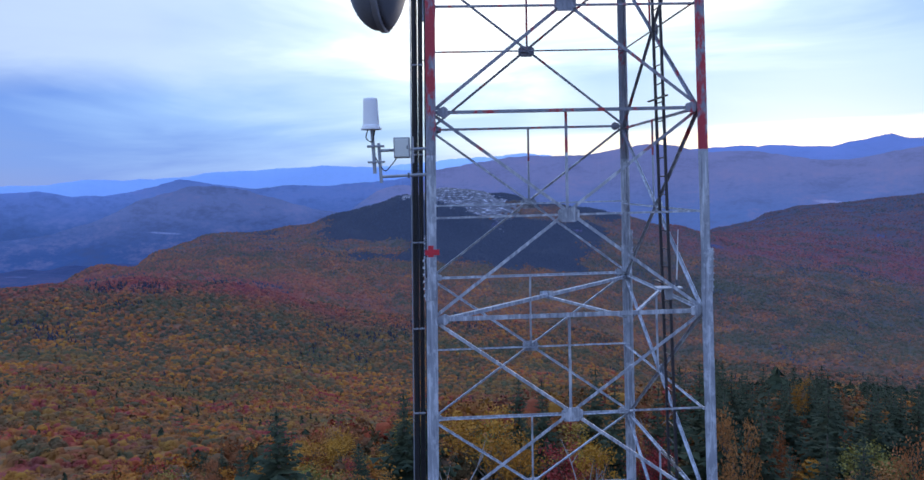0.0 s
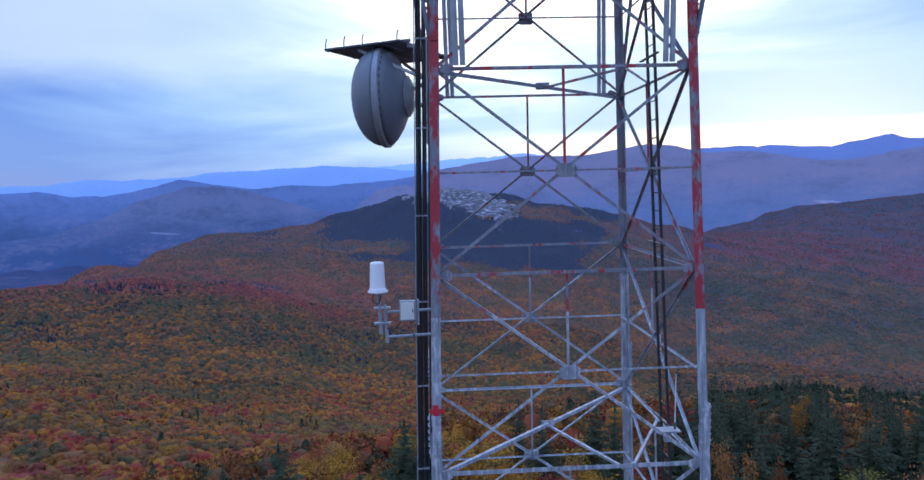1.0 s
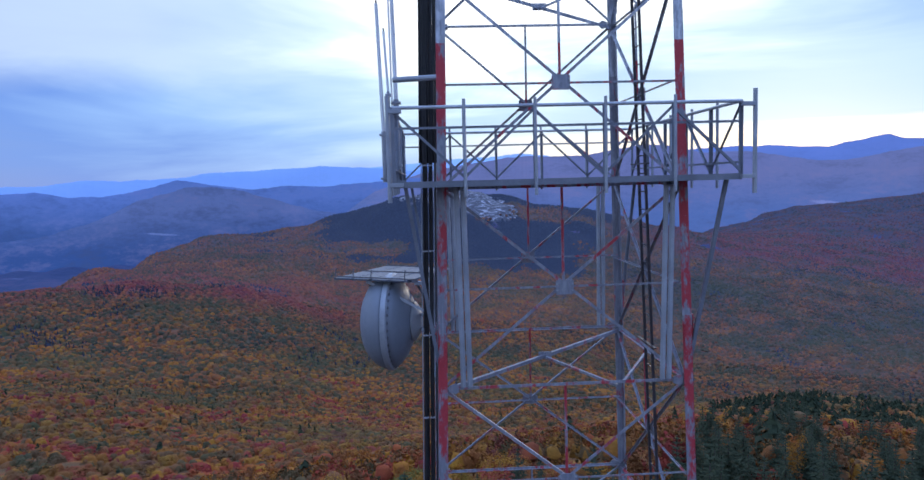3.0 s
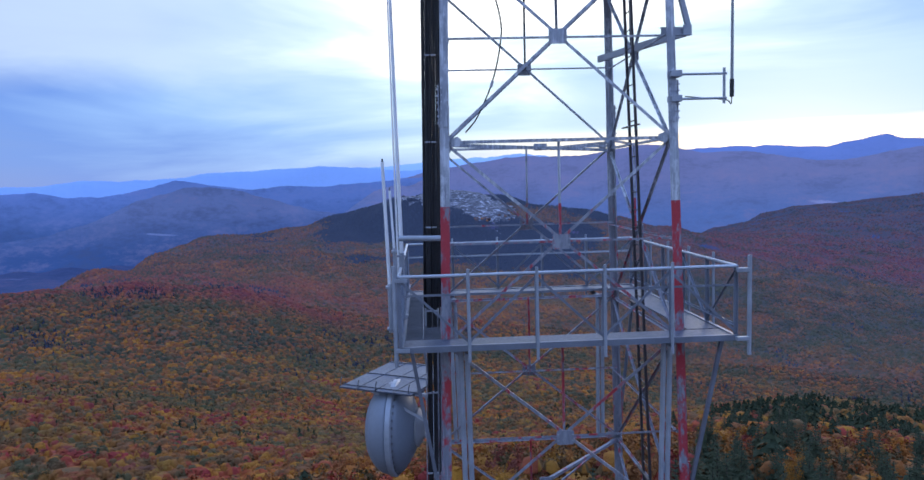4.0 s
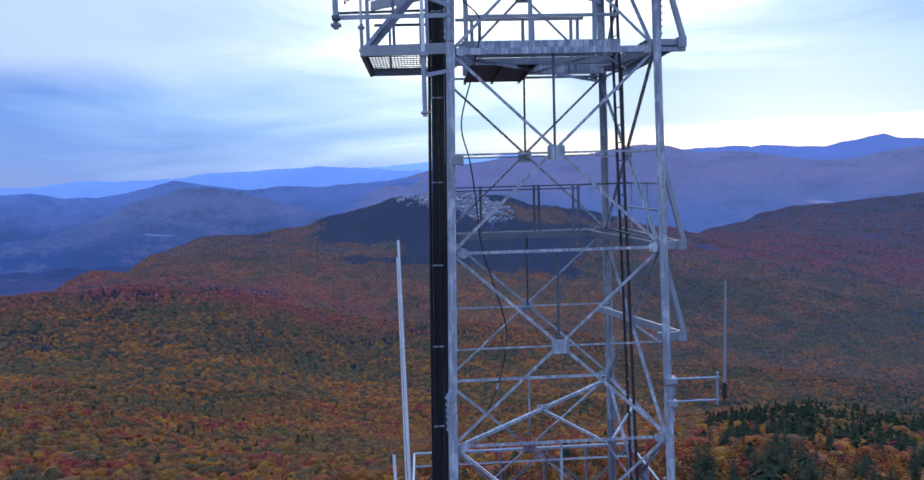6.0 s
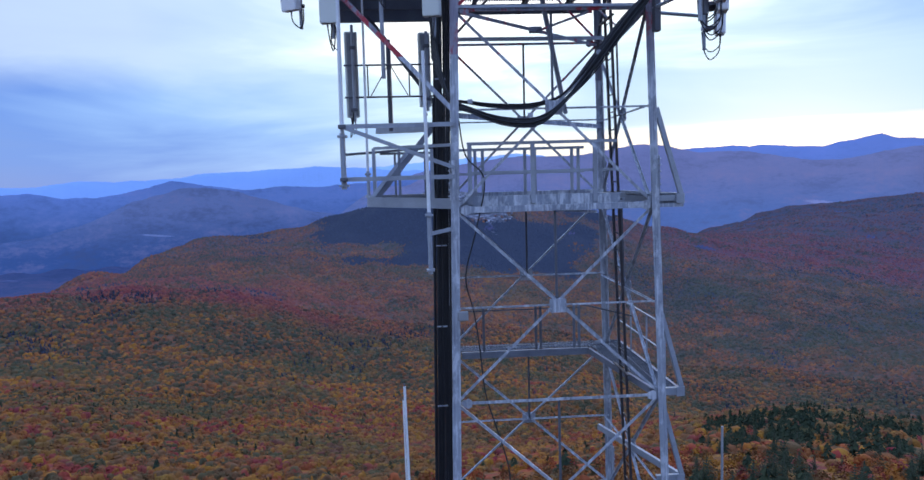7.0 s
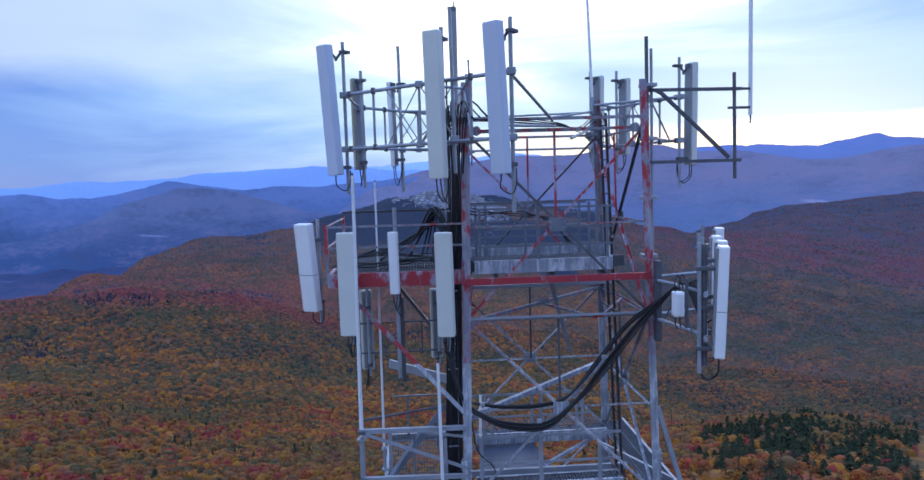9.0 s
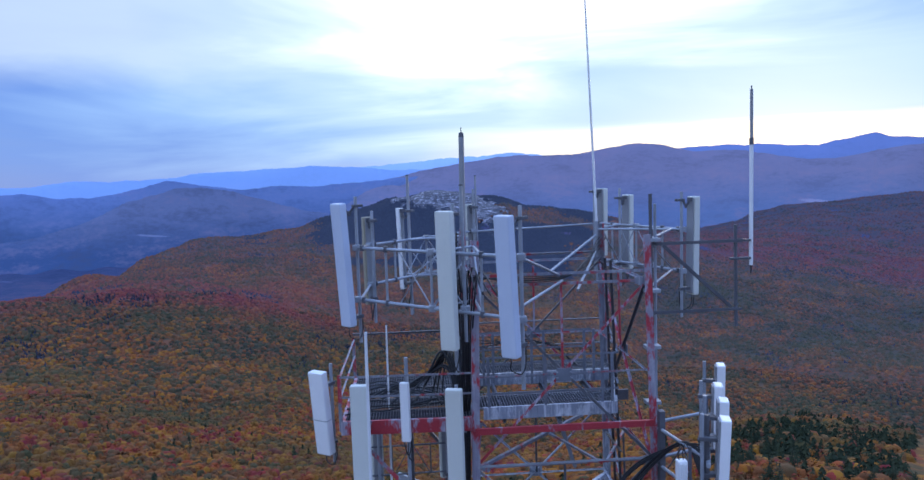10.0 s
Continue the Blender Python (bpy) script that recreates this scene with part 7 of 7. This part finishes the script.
# -- slack cables --
def cable_swag():
    k = Kit("cable_swag", "thick sagging bundle of black cables slung across the tower", "cables", (-1.6, -1.75, 44.3))
    rnd = random.Random(8)
    for i in range(12):
        s, upper = rnd.uniform(-0.03, 0.03), i < 5
        low = rnd.uniform(-0.03, 0.02) if upper else -0.22 - 0.020 * (i - 5)
        v = -1.56 - 0.02 * (i % 3) if upper else -1.74 - 0.03 * (i % 3)
        fan = 0.026 * (i - 5)
        pts = [(-1.95, -1.0, 45.3 + 0.08 * i), (-1.72, -1.45, 44.62 + s), (-1.30, v, 44.44 + low * 0.6), (-0.75, v, 44.38 + low), (-0.25, v, 44.40 + low), (0.18, v, 44.56 + low * 0.4),
               (0.64, v, 45.02 - fan * 0.9 + s), (1.15, v - 0.04, 45.66 + s - fan * 0.8), (1.55, -1.90 - 0.03 * (i % 3), 46.12 + s - fan * 0.4), (1.78, -2.55, 46.55 + s), (1.86, -3.0, 46.7 - 0.05 * i)]
        k.add("cable", sweep(pts, rnd.choice((0.014, 0.017, 0.021)), 7, 6), CABLE, smooth=True)
    for u, v, z in ((-1.36, -1.62, 44.46), (-0.42, -1.86, 44.20), (0.75, -1.66, 45.2)):
        k.add("tie", box((u - 0.04, v, z - 0.035), (u + 0.04, v + 0.03, z + 0.035), 0.005), PALE_ZINC)
    w = Kit("wing_cables", "tangle of black jumper cables arching over the platform wing", "cables", (-2.0, -0.6, 46.7))
    for i in range(11):
        a = rnd.uniform(0.0, 0.9)
        w.add("cable", sweep([(-3.75 + 0.18 * i, -1.05 + a * 0.5, 46.85 + rnd.uniform(0, 0.2)), (-3.1 + 0.1 * i, -0.7 + a * 0.4, 46.95 + rnd.uniform(0.0, 0.25)), (-2.5 + 0.05 * i, -0.6, 47.2 + 0.05 * i),
                              (-2.12 + 0.02 * i, -0.75, 47.75 + rnd.uniform(-0.25, 0.1)), (-1.92 + 0.012 * i, -0.9, 47.3), (-1.88 + 0.01 * i, -0.95, 46.5)], rnd.choice((0.014, 0.018, 0.022)), 7, 5), CABLE, smooth=True)
    for i in range(10):
        v = -1.1 + 0.16 * i
        w.add("deck_cable", sweep([(-3.85, v + rnd.uniform(-0.2, 0.2), 46.86), (-3.2, v + rnd.uniform(-0.25, 0.25), 46.80 + rnd.uniform(0, 0.25)), (-2.6, v + rnd.uniform(-0.2, 0.2), 46.80 + rnd.uniform(0, 0.22)),
                                   (-2.1, v * 0.5 - 0.4, 46.85 + rnd.uniform(0, 0.2)), (-1.9, -0.9, 46.6)], rnd.choice((0.012, 0.016)), 7, 5), CABLE, smooth=True)
    p = Kit("platform_cables", "black cables drooping along the upper platform rails", "cables", (0, 0, 47.0))
    for i in range(3):
        dz = 0.16 * i
        p.add("cable", sweep([(-1.85, -0.9, 47.9 + 0.1 * i), (-1.3, 0.2, 47.75 - dz * 0.4), (-0.4, 0.6, 47.55 + dz * 0.3), (0.25, 0.75, 47.5 - dz * 0.2), (0.55, 0.9, 47.2), (0.75 + 0.05 * i, 1.1, 46.9)], 0.010 + 0.002 * (i % 3), 7, 5), CABLE, smooth=True)
    for i in range(4):
        p.add("head_cable", sweep([(-1.9, -0.9, 48.4 + 0.1 * i), (-1.7, -1.6, 49.15 + 0.05 * i), (-0.9, -1.75, 49.28 - 0.03 * i), (0.1, -1.3, 49.22 - 0.02 * i), (0.9, 0.4, 49.15 + 0.04 * i), (1.45, 1.45, 49.35 + 0.08 * i), (1.9, 2.5, 49.5)], 0.009 + 0.002 * (i % 3), 7, 5), CABLE, smooth=True)
    for i in range(8):
        p.add("riser_cable", sweep([(-1.88 + 0.03 * i, -0.95 + 0.05 * (i % 3), 46.3), (-1.80 + 0.03 * i, -1.2, 47.4), (-1.78 + 0.03 * i, -1.45 - 0.06 * (i % 4), 48.5), (-1.85 + 0.05 * i, -1.75 - 0.08 * i, 49.4 + 0.06 * (i % 3)), (-2.0 + 0.1 * i, -2.4 - 0.1 * i, 49.2)], 0.012 + 0.003 * (i % 3), 7, 4), CABLE, smooth=True)


cable_swag()


def loose_cable():
    k = Kit("loose_cable", "thin loose black cable hanging down inside the front face", "cable", (-1.3, -1.55, 36.6))
    k.add("cable", sweep([(-1.55, -1.5, 44.2), (-1.45, -1.5, 43.6), (-1.15, -1.5, 43.2), (-1.3, -1.5, 42.4), (-1.5, -1.5, 41.6), (-1.38, -1.5, 41.0), (-1.30, -1.5, 40.4), (-1.22, -1.5, 39.6), (-1.02, -1.52, 38.9), (-0.86, -1.52, 38.3),
                           (-0.86, -1.54, 37.9), (-1.0, -1.55, 37.3), (-1.25, -1.57, 36.75), (-1.45, -1.6, 36.5)], 0.012, 7, 6), CABLE, smooth=True)
    k.add("end_fitting", tube((-1.0, -1.55, 37.3), (-1.03, -1.55, 37.2), 0.022, 8), ZINC)
    b = Kit("junction_box", "small grey junction box clamped on the front leg", "box", (-1.66, -1.8, 40.9))
    b.add("body", box((-half(41) + 0.03, -half(41) - 0.14, 40.92), (-half(41) + 0.20, -half(41) - 0.08, 41.07), 0.008), BOX_GREY)
    b.add("lid", box((-half(41) + 0.04, -half(41) - 0.15, 40.93), (-half(41) + 0.19, -half(41) - 0.14, 41.06), 0.004), BOX_GREY)


loose_cable()


# ---- trees near the tower ----
TREE_RND = random.Random(21)


def leaf_material(name, stops):
    m = Nodes(name)
    own = m.ramp(m.obj_random(), stops)
    col = m.mix(m.ramp(m.island(), [(0.0, 0.0), (1.0, 0.75)]), own, m.mix(0.5, own, (0.10, 0.05, 0.02)))
    return m.done(col, 0.8, 0.0, 0.2)


LEAF_YELLOW = leaf_material("yellow_leaves", [(0.0, (0.48, 0.23, 0.022)), (0.5, (0.44, 0.165, 0.02)), (1.0, (0.36, 0.22, 0.03))])
LEAF_RUST = leaf_material("rust_leaves", [(0.0, (0.40, 0.15, 0.05)), (0.5, (0.34, 0.10, 0.03)), (1.0, (0.42, 0.20, 0.06))])
LEAF_RED = leaf_material("red_leaves", [(0.0, (0.32, 0.03, 0.04)), (1.0, (0.40, 0.06, 0.04))])
LEAF_OLIVE = leaf_material("olive_leaves", [(0.0, (0.16, 0.15, 0.03)), (1.0, (0.28, 0.22, 0.04))])


def conifer_meshes(seed):
    """Trunk and crown of a spruce 1 m high: whorls of drooping, ragged boughs. Scaled when placed."""
    rnd = random.Random(seed)
    trunk = tube((0, 0, 0), (0, 0, 0.98), 0.013, 7, r2=0.002)
    bm = bmesh.new()
    whorls = 24
    for i in range(whorls):
        f = i / (whorls - 1)
        z = 0.10 + 0.86 * f
        # widest below the middle, with long and short whorls by turns
        reach = (0.20 * (1 - f) ** 0.8 * min(1.0, 0.7 + 2 * f) + 0.024) * rnd.uniform(0.7, 1.15)
        n = max(5, int(9 - 4 * f))
        a0 = rnd.uniform(0, 6.28)
        for j in range(n):
            a = a0 + 6.283 * j / n + rnd.uniform(-0.3, 0.3)
            r = reach * rnd.uniform(0.55, 1.15)
            d = Vector((math.cos(a), math.sin(a), 0))
            s = Vector((-d.y, d.x, 0))
            droop = rnd.uniform(0.1, 0.4) * (1 - 0.9 * f) - 0.12 * f
            spine = [d * r * g + Vector((0, 0, z - droop * r * (1.6 * g - 0.7 * g ** 3))) for g in (0.0, 0.4, 0.72, 1.0)]
            for q in range(3):
                c0, c1 = spine[q], spine[q + 1]
                w = max(0.012, r * 0.42 * (1 - 0.25 * q))
                for k in (-1, 1):
                    tip = c1 + s * k * w * rnd.uniform(0.6, 1.2) + Vector((0, 0, -rnd.uniform(0.0, 0.5) * w))
                    bm.faces.new([bm.verts.new(v) for v in (c0, c1, tip)])
                    low = c0.lerp(c1, 0.6) + s * k * w * 0.4 + Vector((0, 0, -w * rnd.uniform(0.4, 0.8)))
                    bm.faces.new([bm.verts.new(v) for v in (c0, c1, low)])
    for j in range(5):
        a = 1.26 * j
        bm.faces.new([bm.verts.new(v) for v in ((0, 0, 1.0), (0.006 * math.cos(a), 0.006 * math.sin(a), 0.93), (0.006 * math.cos(a + 1), 0.006 * math.sin(a + 1), 0.93))])
    return trunk, bm


def broadleaf_meshes(seed, sparse=1.0):
    """Trunk with limbs and a leafy crown of a tree 1 m high."""
    rnd = random.Random(seed)
    wood = tube((0, 0, 0), (0.01, 0, 0.55), 0.018, 7, r2=0.010)
    tips = []
    for i in range(11):
        a, z = rnd.uniform(0, 6.28), rnd.uniform(0.28, 0.6)
        end = Vector((math.cos(a) * rnd.uniform(0.10, 0.26), math.sin(a) * rnd.uniform(0.10, 0.26), min(0.95, z + rnd.uniform(0.15, 0.36))))
        tube((0.005, 0, z), end, 0.008, 5, wood, 0.002)
        tips.append(end)
        for _ in range(3):
            e2 = end + Vector((rnd.uniform(-0.1, 0.1), rnd.uniform(-0.1, 0.1), rnd.uniform(0.0, 0.12)))
            tube(end.lerp(Vector((0, 0, z)), 0.3), e2, 0.004, 4, wood, 0.001)
            tips.append(e2)
    bm = bmesh.new()
    for c in tips:
        for _ in range(int(50 * sparse)):
            p = c + Vector((rnd.gauss(0, 0.05), rnd.gauss(0, 0.05), rnd.gauss(0, 0.042)))
            x = Vector((rnd.uniform(-1, 1), rnd.uniform(-1, 1), rnd.uniform(-0.6, 0.6))).normalized() * rnd.uniform(0.008, 0.015)
            y = x.cross(Vector((rnd.uniform(-1, 1), rnd.uniform(-1, 1), rnd.uniform(-1, 1)))).normalized() * x.length * 0.8
            bm.faces.new([bm.verts.new(p + k) for k in (x, y, -x, -y)])
    return wood, bm


def tree_kind(name, label, meshes, leaf, bark=BARK):
    trunk, crown = meshes
    ob = thing(name, label, "tree", "trees near the tower")
    part("trunk", trunk, bark, ob)
    part("crown", crown, leaf, ob)
    return ob


def near_trees():
    rnd = TREE_RND
    L = "dark green spruce with drooping ragged boughs"
    spruces = [tree_kind("spruce_tree", L, conifer_meshes(s), SPRUCE) for s in (1, 2, 3, 4)]
    leafy = {"yellow": [tree_kind("broadleaf_tree", "broadleaf tree in full yellow autumn leaf", broadleaf_meshes(s), LEAF_YELLOW) for s in (5, 6)],
             "rust": [tree_kind("broadleaf_tree", "rounded broadleaf tree with rusty orange leaves", broadleaf_meshes(s), LEAF_RUST) for s in (7, 8)],
             "red": [tree_kind("broadleaf_tree", "broadleaf tree with deep red autumn leaves", broadleaf_meshes(9), LEAF_RED)],
             "olive": [tree_kind("broadleaf_tree", "broadleaf tree turning from green to yellow", broadleaf_meshes(10), LEAF_OLIVE)],
             "bare": [tree_kind("bare_tree", "grey half-bare tree with a few pale leaves", broadleaf_meshes(s, 0.08), LEAF_RUST, worn("pale_bark", (0.30, 0.28, 0.27), 6.0, 0.2, 0.9)) for s in (11, 12)]}
    first = [o for group in (spruces, *leafy.values()) for o in group]
    used = set()

    def put(proto, x, y, height, girth=1.0):
        z = float(ground_z(x, y)) - 0.15
        m = Matrix.LocRotScale((x, y, z), Euler((rnd.uniform(-0.03, 0.03), rnd.uniform(-0.03, 0.03), rnd.uniform(0, 6.28))), None)
        size = Matrix.Diagonal((height * girth, height * girth, height, 1))
        if proto.name in used:
            ob = copy_thing(proto, m)
        else:
            ob = proto
            used.add(proto.name)
        ob.matrix_basis = m @ size

    # singled-out trees: kind, bearing, distance, height of the top
    for kind, bearing, dist, top, girth in (
        ("spruce", -15.6, 50, 10.6, 1.75), ("spruce", -18.5, 58, 5.2, 1.0), ("spruce", -22.5, 60, 3.4, 0.9), ("spruce", -24.5, 56, 3.6, 0.9), ("spruce", -20.5, 52, 4.6, 1.0), ("spruce", -9.3, 52, 6.9, 1.5),
        ("spruce", -5.3, 58, 8.8, 1.6), ("spruce", -3.2, 60, 8.5, 1.1), ("spruce", 4.5, 66, 7.6, 1.0), ("spruce", 6.5, 62, 8.4, 1.1), ("spruce", 10.5, 64, 9.0, 1.1), ("spruce", 12.2, 56, 10.6, 1.1), ("spruce", 15.6, 60, 8.6, 1.0), ("spruce", 17.5, 70, 8.0, 1.0),
        ("bare", -13.2, 48, 6.5, 1.0), ("rust", -11.4, 52, 6.0, 1.0), ("yellow", -8.2, 50, 6.2, 1.0), ("bare", -0.8, 46, 9.0, 1.0), ("olive", 0.4, 44, 6.2, 1.0), ("yellow", 4.1, 52, 8.2, 0.75), ("yellow", 1.8, 56, 8.0, 1.1),
        ("rust", 7.4, 46, 6.6, 1.0), ("red", 8.4, 52, 7.2, 1.0), ("bare", 9.6, 48, 8.0, 1.0), ("yellow", 11.1, 50, 7.9, 0.75), ("red", 15.3, 55, 7.2, 0.8), ("olive", 21.8, 43, 9.2, 0.42), ("rust", 22.0, 48, 12.0, 0.42), ("rust", 24.8, 54, 8.6, 0.36), ("spruce", 25.6, 46, 9.4, 1.1), ("spruce", 28.2, 48, 10.6, 1.2), ("spruce", 30.6, 50, 9.6, 1.2),
        ("rust", 34.0, 48, 12.0, 0.45), ("yellow", 26.1, 90, 2.8, 0.4), ("olive", -27.5, 64, 1.0, 1.0), ("yellow", -30.0, 70, -2.0, 1.0), ("rust", -25.8, 74, -1.5, 1.0),
    ):
        x, y = dist * math.sin(radians(bearing)), dist * math.cos(radians(bearing)) - 10.4
        h = max(6.0, top - float(ground_z(x, y)))
        if kind != "spruce":
            h = max(5.0, (h - 0.4) / 1.06)
        put(rnd.choice(spruces if kind == "spruce" else leafy[kind]), x, y, h, girth)
    # the dark spruce stand falling away on the sunset side, with a few turned hardwoods in it
    bright = leafy["yellow"] + leafy["rust"] + leafy["olive"]
    for count in range(110):
        b, d = rnd.uniform(18.5, 38), rnd.uniform(52, 130) if count < 62 else rnd.uniform(130, 250)
        x, y = d * math.sin(radians(b)), d * math.cos(radians(b)) - 10.4
        if rnd.random() < 0.93:
            brow = 26.0 - d * rnd.uniform(0.245, 0.285) - float(ground_z(x, y))
            put(rnd.choice(spruces), x, y, max(7.5, min(rnd.uniform(11.0, 16.0), brow)), rnd.uniform(1.15, 1.5))
        else:
            put(rnd.choice(bright), x, y, rnd.uniform(7, 10), rnd.uniform(1.0, 1.3))
    # low wood closing the brow of the summit
    for count in range(74):
        b, d = rnd.uniform(-27, 19), rnd.uniform(58, 104)
        x, y = d * math.sin(radians(b)), d * math.cos(radians(b)) - 10.4
        kind = rnd.random()
        proto = rnd.choice(spruces) if kind < 0.30 else rnd.choice(leafy["bare"]) if kind < 0.42 else rnd.choice(bright + leafy["yellow"] + leafy["red"])
        put(proto, x, y, rnd.uniform(5.0, 8.0), rnd.uniform(1.1, 1.5))
    count = 0
    while count < 34:
        b, d = rnd.uniform(40, 320), rnd.uniform(22, 70)
        x, y = d * math.sin(radians(b)), d * math.cos(radians(b))
        put(rnd.choice(spruces), x, y, rnd.uniform(7, 12), rnd.uniform(0.9, 1.2))
        count += 1


near_trees()
